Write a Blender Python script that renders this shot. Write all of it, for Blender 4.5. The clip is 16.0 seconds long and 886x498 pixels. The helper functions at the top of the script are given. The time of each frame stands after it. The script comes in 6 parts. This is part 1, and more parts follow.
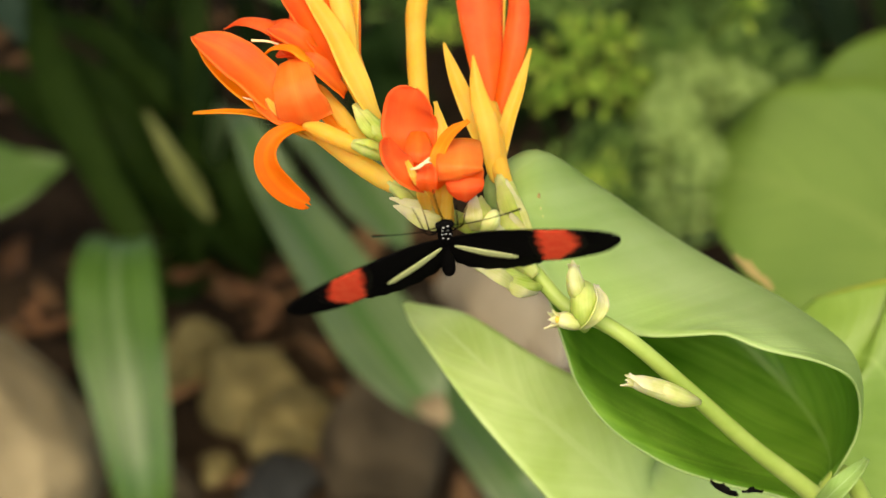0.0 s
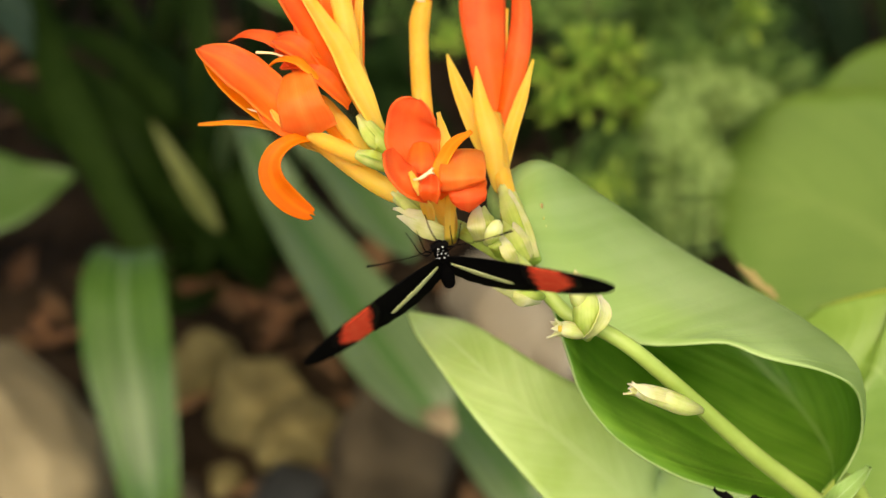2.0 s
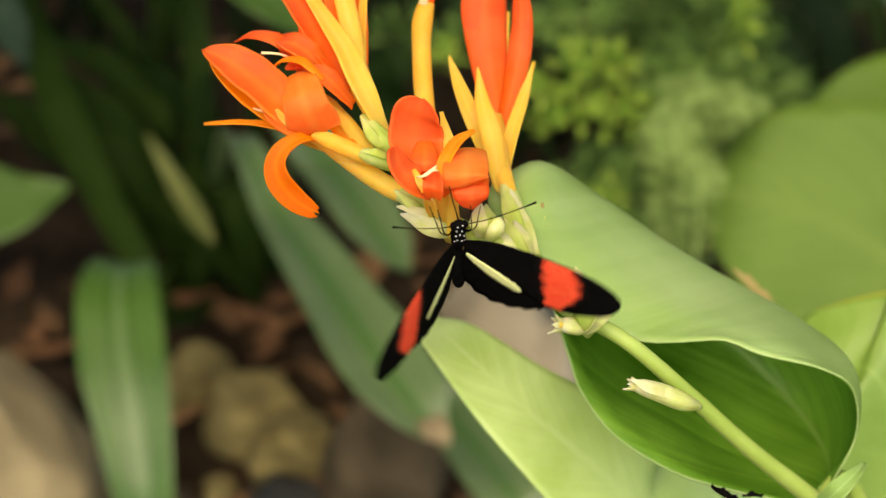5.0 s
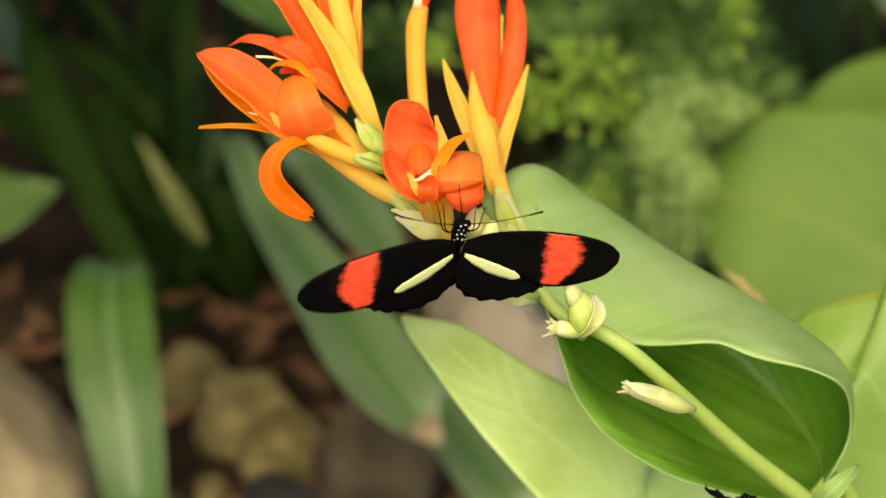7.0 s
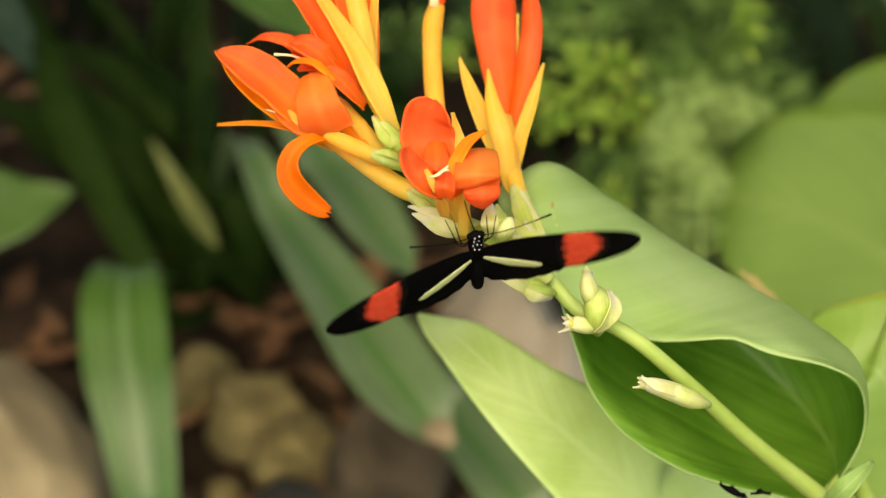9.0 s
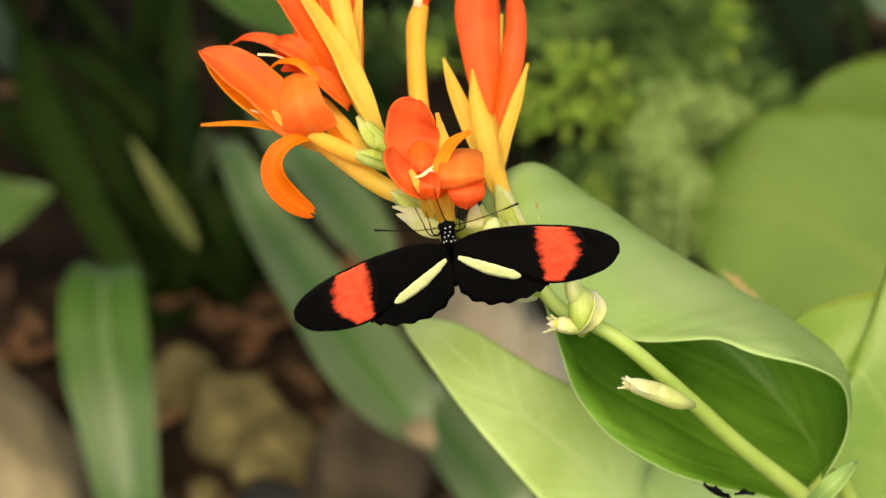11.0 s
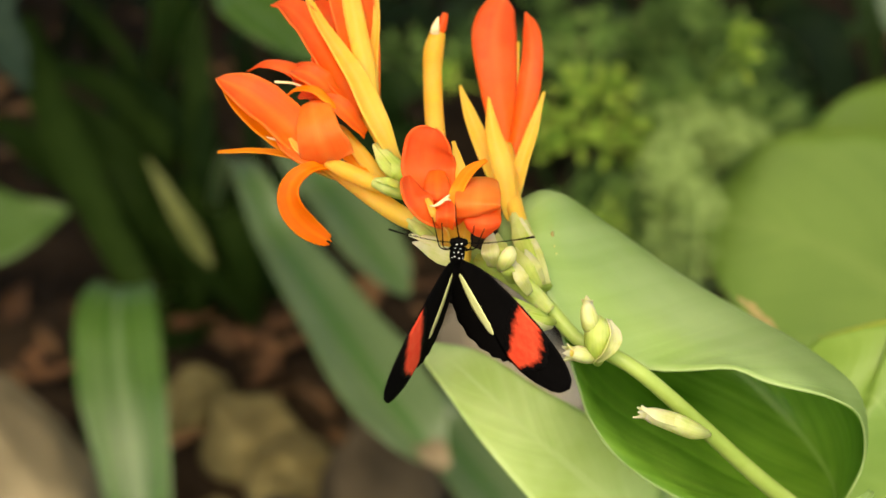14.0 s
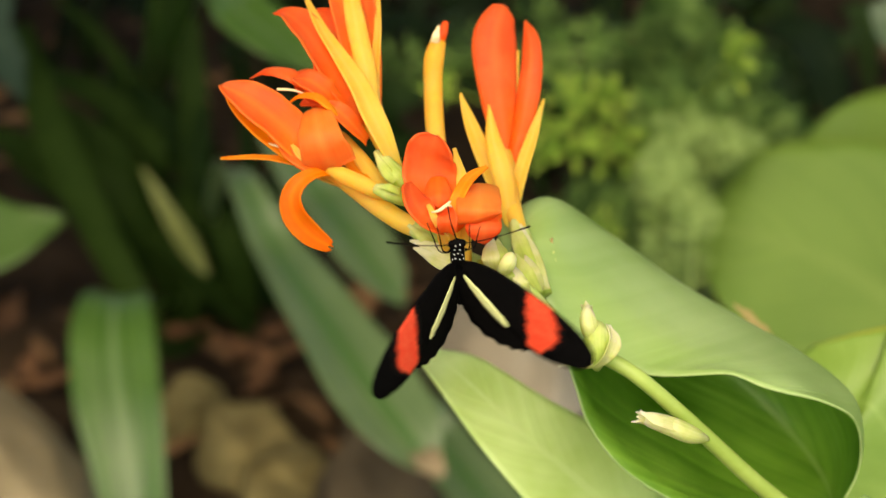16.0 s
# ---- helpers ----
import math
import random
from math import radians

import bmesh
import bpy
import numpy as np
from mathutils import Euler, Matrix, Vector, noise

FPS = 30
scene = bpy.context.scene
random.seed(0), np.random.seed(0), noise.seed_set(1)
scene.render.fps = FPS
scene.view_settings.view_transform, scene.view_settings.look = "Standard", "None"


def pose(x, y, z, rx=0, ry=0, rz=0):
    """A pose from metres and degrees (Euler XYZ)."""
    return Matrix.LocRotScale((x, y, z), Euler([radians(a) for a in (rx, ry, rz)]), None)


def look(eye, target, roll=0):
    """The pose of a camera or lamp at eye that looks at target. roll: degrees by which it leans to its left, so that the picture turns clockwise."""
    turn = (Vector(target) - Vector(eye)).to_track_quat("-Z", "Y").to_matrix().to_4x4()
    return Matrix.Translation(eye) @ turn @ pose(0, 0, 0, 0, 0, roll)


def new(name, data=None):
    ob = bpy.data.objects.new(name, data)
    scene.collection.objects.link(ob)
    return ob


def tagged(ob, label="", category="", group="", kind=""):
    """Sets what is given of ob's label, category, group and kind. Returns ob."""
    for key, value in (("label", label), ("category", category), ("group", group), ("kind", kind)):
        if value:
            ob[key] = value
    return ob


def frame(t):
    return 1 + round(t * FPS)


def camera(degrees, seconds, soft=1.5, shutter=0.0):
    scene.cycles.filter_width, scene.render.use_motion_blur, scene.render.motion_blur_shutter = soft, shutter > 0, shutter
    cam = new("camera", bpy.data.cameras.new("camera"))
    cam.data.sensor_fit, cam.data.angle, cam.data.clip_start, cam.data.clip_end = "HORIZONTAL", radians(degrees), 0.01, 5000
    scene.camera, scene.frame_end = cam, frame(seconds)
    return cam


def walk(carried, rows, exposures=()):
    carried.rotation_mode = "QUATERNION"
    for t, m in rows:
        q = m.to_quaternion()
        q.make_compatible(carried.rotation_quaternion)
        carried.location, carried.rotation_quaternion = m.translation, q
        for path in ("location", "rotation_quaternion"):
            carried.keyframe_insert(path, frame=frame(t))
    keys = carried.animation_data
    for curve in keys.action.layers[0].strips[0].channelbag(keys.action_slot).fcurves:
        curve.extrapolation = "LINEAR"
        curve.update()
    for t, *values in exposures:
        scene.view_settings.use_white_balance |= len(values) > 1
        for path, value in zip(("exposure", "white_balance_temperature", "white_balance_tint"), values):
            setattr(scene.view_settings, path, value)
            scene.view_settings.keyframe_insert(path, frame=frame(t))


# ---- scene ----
cam = camera(26, 16.0, soft=1.4, shutter=0.5)
cam.data.dof.use_dof = True
cam.data.dof.focus_distance = 0.355
cam.data.dof.aperture_fstop = 17.0
walk(cam, [
    (0, pose(0.0011, -0.3067, 0.8506, 57.00, 0.00, -0.00)),
    (0.5, pose(0.0015, -0.3077, 0.8508, 57.13, 0.15, 0.03)),
    (1, pose(0.0014, -0.3097, 0.8507, 57.22, 0.21, 0.14)),
    (1.5, pose(0.0013, -0.3096, 0.8509, 57.31, 0.14, 0.24)),
    (2, pose(0.0020, -0.3088, 0.8517, 57.33, 0.27, 0.12)),
    (2.5, pose(0.0010, -0.3086, 0.8518, 57.35, 0.19, 0.17)),
    (3, pose(-0.0001, -0.3118, 0.8523, 57.39, -0.05, 0.35)),
    (3.5, pose(-0.0011, -0.3139, 0.8517, 57.48, -0.06, 0.38)),
    (4, pose(-0.0016, -0.3159, 0.8520, 57.67, 0.04, 0.26)),
    (4.5, pose(-0.0016, -0.3177, 0.8519, 57.87, 0.01, 0.16)),
    (5, pose(-0.0002, -0.3154, 0.8513, 57.87, 0.01, -0.04)),
    (7.5, pose(-0.0012, -0.3160, 0.8528, 57.84, -0.12, -0.33)),
    (8, pose(-0.0001, -0.3180, 0.8530, 57.89, 0.06, -0.22)),
    (8.5, pose(-0.0018, -0.3181, 0.8522, 58.05, 0.01, -0.10)),
    (9, pose(-0.0023, -0.3187, 0.8520, 58.04, 0.04, -0.05)),
    (9.5, pose(-0.0028, -0.3191, 0.8518, 58.01, -0.10, -0.15)),
    (12, pose(-0.0039, -0.3179, 0.8524, 58.12, -0.25, -0.70)),
    (12.5, pose(-0.0048, -0.3183, 0.8535, 58.32, -0.30, -0.47)),
    (13, pose(-0.0040, -0.3186, 0.8541, 58.46, -0.19, -0.35)),
    (13.5, pose(-0.0039, -0.3179, 0.8539, 58.55, -0.21, -0.15)),
    (14, pose(-0.0036, -0.3172, 0.8536, 58.56, -0.28, -0.08)),
    (14.5, pose(-0.0034, -0.3173, 0.8532, 58.46, -0.24, -0.08)),
    (15, pose(-0.0044, -0.3183, 0.8537, 58.55, -0.24, -0.13)),
    (15.5, pose(-0.0050, -0.3199, 0.8541, 58.80, -0.39, -0.25)),
    (16, pose(-0.0052, -0.3207, 0.8547, 58.87, -0.48, -0.22)),
], exposures=[(0.0, 1.2, 8150, 8), (16.0, 1.2, 8150, 8)])

# ---- light: a bright overcast sky, high soft sun ----
world = bpy.data.worlds.new("sky")
scene.world = world
world.use_nodes = True
wn = world.node_tree
sky = wn.nodes.new("ShaderNodeTexSky")
sky.sky_type, sky.sun_disc = "NISHITA", False
sky.sun_elevation, sky.sun_rotation = radians(54.7), radians(189)
wn.nodes["Background"].inputs[1].default_value = 0.115
wn.links.new(sky.outputs[0], wn.nodes["Background"].inputs[0])
sun = new("sun", bpy.data.lights.new("sun", "SUN"))
sun.data.energy, sun.data.angle, sun.data.color = 2.5, radians(55), (1.0, 0.90, 0.74)
sun.matrix_world = look((-0.35, -2.2, 3.0), (0, 0, 0))

# the plan of the flower stand: x right, y up along the leaning stand, z out of it, in millimetres
STAND = pose(0, 0, 0.65, 57, 0, 0)


# ---- materials ----
def nodes_of(name):
    m = bpy.data.materials.new(name)
    m.use_nodes = True
    n = m.node_tree
    return m, n, n.nodes["Principled BSDF"]


def ramp(n, fac, stops):
    r = n.nodes.new("ShaderNodeValToRGB")
    el = r.color_ramp.elements
    while len(el) < len(stops):
        el.new(0.5)
    for e, (p, c) in zip(el, stops):
        e.position, e.color = p, (*c, 1)
    n.links.new(fac, r.inputs[0])
    return r.outputs[0]


def tex(n, scale, detail=4.0, coord="Object", stretch=(1, 1, 1), rough=0.55):
    c = n.nodes.new("ShaderNodeTexCoord")
    mp = n.nodes.new("ShaderNodeMapping")
    mp.inputs["Scale"].default_value = stretch
    t = n.nodes.new("ShaderNodeTexNoise")
    t.inputs["Scale"].default_value, t.inputs["Detail"].default_value = scale, detail
    t.inputs["Roughness"].default_value = rough
    n.links.new(c.outputs[coord], mp.inputs[0])
    n.links.new(mp.outputs[0], t.inputs[0])
    return t.outputs["Fac"]


def math_node(n, op, a, b=None):
    m = n.nodes.new("ShaderNodeMath")
    m.operation = op
    for i, v in enumerate((a, b)):
        if v is None:
            continue
        if isinstance(v, (int, float)):
            m.inputs[i].default_value = v
        else:
            n.links.new(v, m.inputs[i])
    return m.outputs[0]


def mix(n, fac, a, b, kind="MIX"):
    m = n.nodes.new("ShaderNodeMix")
    m.data_type, m.blend_type = "RGBA", kind
    if isinstance(fac, (int, float)):
        m.inputs[0].default_value = fac
    else:
        n.links.new(fac, m.inputs[0])
    for i, v in ((6, a), (7, b)):
        if isinstance(v, tuple):
            m.inputs[i].default_value = (*v, 1)
        else:
            n.links.new(v, m.inputs[i])
    return m.outputs[2]


def bump(n, bsdf, height, strength, distance):
    b = n.nodes.new("ShaderNodeBump")
    b.inputs["Strength"].default_value, b.inputs["Distance"].default_value = strength, distance
    n.links.new(height, b.inputs["Height"])
    n.links.new(b.outputs[0], bsdf.inputs["Normal"])


def lucent(n, bsdf, col, amount):
    """Lets light through a thin blade."""
    t = n.nodes.new("ShaderNodeBsdfTranslucent")
    s = n.nodes.new("ShaderNodeMixShader")
    s.inputs[0].default_value = amount
    n.links.new(col, t.inputs[0])
    n.links.new(bsdf.outputs[0], s.inputs[1])
    n.links.new(t.outputs[0], s.inputs[2])
    n.links.new(s.outputs[0], n.nodes["Material Output"].inputs[0])


def plain(name, dark, light, scale, rough=0.6, relief=0.3, depth=0.0004, spec=0.4, through_light=0.0):
    m, n, b = nodes_of(name)
    f = tex(n, scale)
    big = tex(n, scale * 0.17, 2)
    col = ramp(n, math_node(n, "ADD", math_node(n, "MULTIPLY", f, 0.6), math_node(n, "MULTIPLY", big, 0.4)), [(0.3, dark), (0.7, light)])
    n.links.new(col, b.inputs["Base Color"])
    b.inputs["Roughness"].default_value, b.inputs["Specular IOR Level"].default_value = rough, spec
    bump(n, b, tex(n, scale * 2.5, 6), relief, depth)
    if through_light:
        lucent(n, b, col, through_light)
    return m


def leaf_mat(name, dark, light, rib, veins=34.0, slant=9.0, rough=0.42, through_light=0.2, rib_width=0.035, blotch=60.0, vein_depth=0.35, edge=None, edge_at=0.475, spec=0.45, mid=0.5, relief=0.35):
    """A leaf with side veins running off the midrib; the blade's own length and width carry the pattern."""
    m, n, b = nodes_of(name)
    c = n.nodes.new("ShaderNodeTexCoord")
    s = n.nodes.new("ShaderNodeSeparateXYZ")
    n.links.new(c.outputs["UV"], s.inputs[0])
    off = math_node(n, "ABSOLUTE", math_node(n, "SUBTRACT", s.outputs[0], mid))
    run = math_node(n, "SUBTRACT", math_node(n, "MULTIPLY", s.outputs[1], veins), math_node(n, "MULTIPLY", off, slant))
    w = n.nodes.new("ShaderNodeTexNoise")
    w.noise_dimensions = "1D"
    w.inputs["Scale"].default_value, w.inputs["Detail"].default_value = 1.6, 3
    n.links.new(run, w.inputs["W"])
    big = tex(n, blotch, 3)
    body = ramp(n, math_node(n, "ADD", math_node(n, "MULTIPLY", w.outputs[0], vein_depth), math_node(n, "MULTIPLY", big, 1 - vein_depth)), [(0.32, dark), (0.68, light)])
    on_rib = math_node(n, "LESS_THAN", math_node(n, "ADD", off, math_node(n, "MULTIPLY", tex(n, 90, 2), 0.01)), rib_width)
    col = mix(n, math_node(n, "MULTIPLY", on_rib, 0.75), body, rib)
    if edge:
        near = math_node(n, "SUBTRACT", math_node(n, "ADD", off, math_node(n, "MULTIPLY", tex(n, 40, 3), 0.06 if edge_at < 0.48 else 0.008)), edge_at)
        near = math_node(n, "MULTIPLY", near, 30)
        clamp = n.nodes.new("ShaderNodeClamp")
        n.links.new(near, clamp.inputs[0])
        col = mix(n, clamp.outputs[0], col, edge)
    n.links.new(col, b.inputs["Base Color"])
    b.inputs["Roughness"].default_value, b.inputs["Specular IOR Level"].default_value = rough, spec
    bump(n, b, math_node(n, "ADD", w.outputs[0], math_node(n, "MULTIPLY", tex(n, 900, 3), 0.25)), relief, 0.0006)
    lucent(n, b, col, through_light)
    return m


def petal_mat(name, base, tip, dark, glow, streak=26.0, let=0.55):
    """Petal: colour runs from base to tip, with fine lengthwise veins and uneven patches; paler thin margins and ridge
    paint highlights.
    """
    m, n, b = nodes_of(name)
    c = n.nodes.new("ShaderNodeTexCoord")
    s = n.nodes.new("ShaderNodeSeparateXYZ")
    n.links.new(c.outputs["UV"], s.inputs[0])
    along = ramp(n, math_node(n, "ADD", s.outputs[1], math_node(n, "MULTIPLY", math_node(n, "SUBTRACT", tex(n, 120, 3), 0.5), 0.5)), [(0.05, base), (0.55, tip)])
    st = tex(n, streak, 3, "UV", (1, 0.08, 1))
    col = mix(n, math_node(n, "MULTIPLY", ramp(n, st, [(0.42, (0, 0, 0)), (0.75, (1, 1, 1))]), 0.30), along, dark)
    patch = ramp(n, tex(n, 95, 3), [(0.5, (0, 0, 0)), (0.72, (1, 1, 1))])
    col = mix(n, math_node(n, "MULTIPLY", patch, 0.45), col, glow)
    off = math_node(n, "ABSOLUTE", math_node(n, "SUBTRACT", s.outputs[0], 0.5))
    rim = n.nodes.new("ShaderNodeClamp")
    n.links.new(math_node(n, "MULTIPLY", math_node(n, "SUBTRACT", math_node(n, "ADD", off, math_node(n, "MULTIPLY", tex(n, 260, 2), 0.08)), 0.47), 9.0), rim.inputs[0])
    col = mix(n, math_node(n, "MULTIPLY", rim.outputs[0], 0.5), col, glow)
    ridge = n.nodes.new("ShaderNodeClamp")
    n.links.new(math_node(n, "SUBTRACT", 1.0, math_node(n, "MULTIPLY", math_node(n, "ADD", off, math_node(n, "MULTIPLY", tex(n, 150, 2), 0.12)), 4.5)), ridge.inputs[0])
    col = mix(n, math_node(n, "MULTIPLY", ridge.outputs[0], 0.55), col, glow)
    n.links.new(col, b.inputs["Base Color"])
    b.inputs["Roughness"].default_value, b.inputs["Specular IOR Level"].default_value = 0.5, 0.22
    b.inputs["Subsurface Weight"].default_value, b.inputs["Subsurface Scale"].default_value = 0.5, 0.002
    b.inputs["Subsurface Radius"].default_value = (1.0, 0.5, 0.2)
    bump(n, b, math_node(n, "ADD", st, math_node(n, "MULTIPLY", tex(n, 700, 3), 0.3)), 0.22, 0.0003)
    lucent(n, b, col, let)
    return m


def bud_mat(name, dark, light, tip):
    """Thin bracts and buds: green at the base, paler to the tip, with lengthwise veins."""
    m, n, b = nodes_of(name)
    c = n.nodes.new("ShaderNodeTexCoord")
    s = n.nodes.new("ShaderNodeSeparateXYZ")
    n.links.new(c.outputs["UV"], s.inputs[0])
    veins = tex(n, 22, 3, "UV", (1, 0.05, 1))
    f = math_node(n, "ADD", math_node(n, "MULTIPLY", veins, 0.5), math_node(n, "MULTIPLY", tex(n, 210, 3), 0.5))
    body = ramp(n, f, [(0.34, dark), (0.66, light)])
    up = ramp(n, math_node(n, "ADD", s.outputs[1], math_node(n, "SUBTRACT", tex(n, 300, 2), 0.5)), [(0.45, (0, 0, 0)), (1.0, (1, 1, 1))])
    col = mix(n, math_node(n, "MULTIPLY", up, 0.8), body, tip)
    n.links.new(col, b.inputs["Base Color"])
    b.inputs["Roughness"].default_value, b.inputs["Specular IOR Level"].default_value = 0.5, 0.35
    b.inputs["Subsurface Weight"].default_value, b.inputs["Subsurface Scale"].default_value = 0.5, 0.002
    b.inputs["Subsurface Radius"].default_value = (0.7, 1.0, 0.3)
    bump(n, b, math_node(n, "ADD", veins, math_node(n, "MULTIPLY", tex(n, 900, 3), 0.3)), 0.4, 0.0004)
    lucent(n, b, col, 0.4)
    return m


ORANGE = petal_mat("orange_petal", (0.96, 0.25, 0.025), (0.95, 0.175, 0.045), (0.93, 0.115, 0.03), (0.97, 0.34, 0.06))
RED_ORANGE = petal_mat("red_orange_petal", (0.95, 0.20, 0.02), (0.94, 0.145, 0.038), (0.92, 0.095, 0.02), (0.96, 0.25, 0.07))
AMBER = petal_mat("amber_petal", (0.94, 0.42, 0.03), (0.95, 0.30, 0.02), (0.92, 0.20, 0.02), (0.96, 0.46, 0.05))
APRICOT = petal_mat("apricot_petal", (0.96, 0.33, 0.04), (0.95, 0.235, 0.045), (0.93, 0.15, 0.025), (0.97, 0.42, 0.10))
TANGERINE = petal_mat("tangerine_petal", (0.96, 0.30, 0.015), (0.95, 0.215, 0.014), (0.93, 0.14, 0.012), (0.97, 0.36, 0.02))
YELLOW = petal_mat("yellow_sepal", (0.91, 0.70, 0.15), (0.92, 0.59, 0.10), (0.91, 0.50, 0.06), (0.92, 0.70, 0.20))
LIME = bud_mat("lime_bud", (0.40, 0.55, 0.09), (0.64, 0.75, 0.22), (0.74, 0.80, 0.34))
CREAM = bud_mat("cream_bud", (0.58, 0.66, 0.20), (0.78, 0.80, 0.38), (0.88, 0.87, 0.62))
STEM = plain("stem_green", (0.225, 0.34, 0.055), (0.38, 0.485, 0.125), 120, 0.45, 0.3, 0.0004, through_light=0.08)
STAMEN = plain("cream_stamen", (0.72, 0.54, 0.27), (0.84, 0.67, 0.40), 400)
LEAF = leaf_mat("canna_leaf", (0.28, 0.455, 0.115), (0.46, 0.63, 0.25), (0.46, 0.62, 0.28), veins=12, slant=6, vein_depth=0.26, blotch=24, relief=0.5, through_light=0.42, rough=0.36, spec=0.42, edge=(0.58, 0.68, 0.35), edge_at=0.494)
LEAF_UPPER = leaf_mat("canna_leaf_upper_side", (0.066, 0.225, 0.012), (0.31, 0.575, 0.08), (0.36, 0.58, 0.14), veins=11, slant=26, vein_depth=0.34, relief=0.8, through_light=0.45, rib_width=0.012, mid=0.66, blotch=34)
LEAF_PALE = leaf_mat("pale_leaf", (0.50, 0.68, 0.21), (0.64, 0.80, 0.34), (0.62, 0.78, 0.33), through_light=0.42, veins=16, slant=5, vein_depth=0.2)
LEAF_FAR = leaf_mat("broad_leaf", (0.074, 0.148, 0.014), (0.125, 0.215, 0.032), (0.13, 0.215, 0.035), veins=14, slant=12, rough=0.6, spec=0.3, edge=(0.20, 0.17, 0.06), edge_at=0.493, blotch=14, relief=0.9)
LEAF_BLUE = leaf_mat("bluish_leaf", (0.05, 0.09, 0.05), (0.10, 0.15, 0.085), (0.12, 0.17, 0.1), rough=0.5)
LEAF_EDGED = leaf_mat("edged_leaf", (0.14, 0.25, 0.035), (0.20, 0.32, 0.06), (0.20, 0.32, 0.065), vein_depth=0.2, rib_width=0.015, edge=(0.33, 0.36, 0.05))
# Lengthwise pale streaks paint the sky's reflection into the leaf colour.
STRAP = leaf_mat("strap_leaf", (0.012, 0.062, 0.003), (0.105, 0.195, 0.045), (0.15, 0.225, 0.115), veins=1.3, slant=9, rough=0.30, rib_width=0.028, vein_depth=0.75, spec=0.36, blotch=18, relief=0.8)
# Strap leaf copy with its green lowered to hold the shade.
STRAP_BACK = leaf_mat("back_shaded_strap_leaf", (0.018, 0.040, 0.024), (0.038, 0.068, 0.042), (0.04, 0.075, 0.045), veins=10, slant=60, rough=0.6, spec=0.15)
POINTED = leaf_mat("pointed_leaf", (0.044, 0.115, 0.012), (0.115, 0.185, 0.05), (0.06, 0.14, 0.025), veins=3, slant=18, rough=0.5, vein_depth=0.5, blotch=12, rib_width=0.03)
# Two more strap copies, darkened in colour for the shade under the canopy.
STRAP_HALF_SHADED = leaf_mat("half_shaded_strap_leaf", (0.005, 0.017, 0.002), (0.028, 0.054, 0.009), (0.030, 0.056, 0.012), veins=3, slant=20, rough=0.6, spec=0.05, vein_depth=0.7)
STRAP_SHADED = leaf_mat("shaded_strap_leaf", (0.004, 0.012, 0.003), (0.012, 0.028, 0.006), (0.016, 0.036, 0.01), veins=10, slant=60, rough=0.7, spec=0.04)
# The pale grey tone paints a sheen; the wide rib stays plain green.
LONG = leaf_mat("long_leaf", (0.048, 0.105, 0.032), (0.155, 0.215, 0.10), (0.04, 0.115, 0.02), veins=1.6, slant=8, rough=0.36, rib_width=0.10, vein_depth=0.65, spec=0.5, blotch=16)
FALLEN = plain("fallen_leaf_brown", (0.055, 0.024, 0.008), (0.20, 0.092, 0.036), 50, 0.8)
OLIVE = plain("olive_leaf", (0.075, 0.095, 0.022), (0.17, 0.19, 0.065), 40, 0.6, spec=0.15)
DRY_TIP = plain("withered_tip", (0.13, 0.095, 0.05), (0.23, 0.175, 0.10), 70, 0.8)
TAN_EDGE = plain("tan_leaf_edge", (0.20, 0.165, 0.055), (0.33, 0.26, 0.10), 60, 0.8)
DRY = plain("dry_leaf", (0.085, 0.044, 0.016), (0.25, 0.13, 0.055), 60, 0.85)
def fern_mat(name, stops, through_light):
    """Leaflets that differ one from the next."""
    m, n, b = nodes_of(name)
    g = n.nodes.new("ShaderNodeNewGeometry")
    f = math_node(n, "ADD", math_node(n, "MULTIPLY", g.outputs["Random Per Island"], 0.65), math_node(n, "MULTIPLY", tex(n, 14, 2), 0.5))
    col = ramp(n, f, stops)
    n.links.new(col, b.inputs["Base Color"])
    b.inputs["Roughness"].default_value, b.inputs["Specular IOR Level"].default_value = 0.65, 0.12
    lucent(n, b, col, through_light)
    return m


# Near-black greens: the deep shade is part of this foliage colour.
SHADED_FOLIAGE = fern_mat("shaded_foliage", [(0.25, (0.003, 0.007, 0.002)), (0.55, (0.007, 0.018, 0.004)), (0.85, (0.022, 0.044, 0.010))], 0.12)
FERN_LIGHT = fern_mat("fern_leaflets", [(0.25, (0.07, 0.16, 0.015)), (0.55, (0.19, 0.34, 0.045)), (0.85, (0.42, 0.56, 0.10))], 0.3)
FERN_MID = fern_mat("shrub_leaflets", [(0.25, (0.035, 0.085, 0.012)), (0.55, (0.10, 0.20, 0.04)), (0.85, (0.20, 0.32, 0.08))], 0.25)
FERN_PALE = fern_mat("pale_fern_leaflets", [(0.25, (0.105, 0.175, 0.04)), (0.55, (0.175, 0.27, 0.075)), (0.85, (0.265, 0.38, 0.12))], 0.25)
# Shaded copy of the leaflets: darker tones stand for the shade further back.
FERN_SHADED = fern_mat("fern_leaflets_shaded", [(0.25, (0.02, 0.05, 0.01)), (0.55, (0.06, 0.12, 0.025)), (0.85, (0.14, 0.23, 0.06))], 0.2)
FERN_DARK = plain("fern_dark", (0.035, 0.085, 0.018), (0.09, 0.17, 0.035), 30, 0.55, through_light=0.15)
# The soil's dark tone includes the shade between rocks and under plants.
SOIL = plain("soil", (0.004, 0.0028, 0.002), (0.064, 0.041, 0.023), 16, 0.95, 1.0, 0.014, 0.1)
BARK = plain("bark", (0.06, 0.04, 0.025), (0.16, 0.11, 0.07), 25, 0.9, 1.0, 0.006, 0.2)
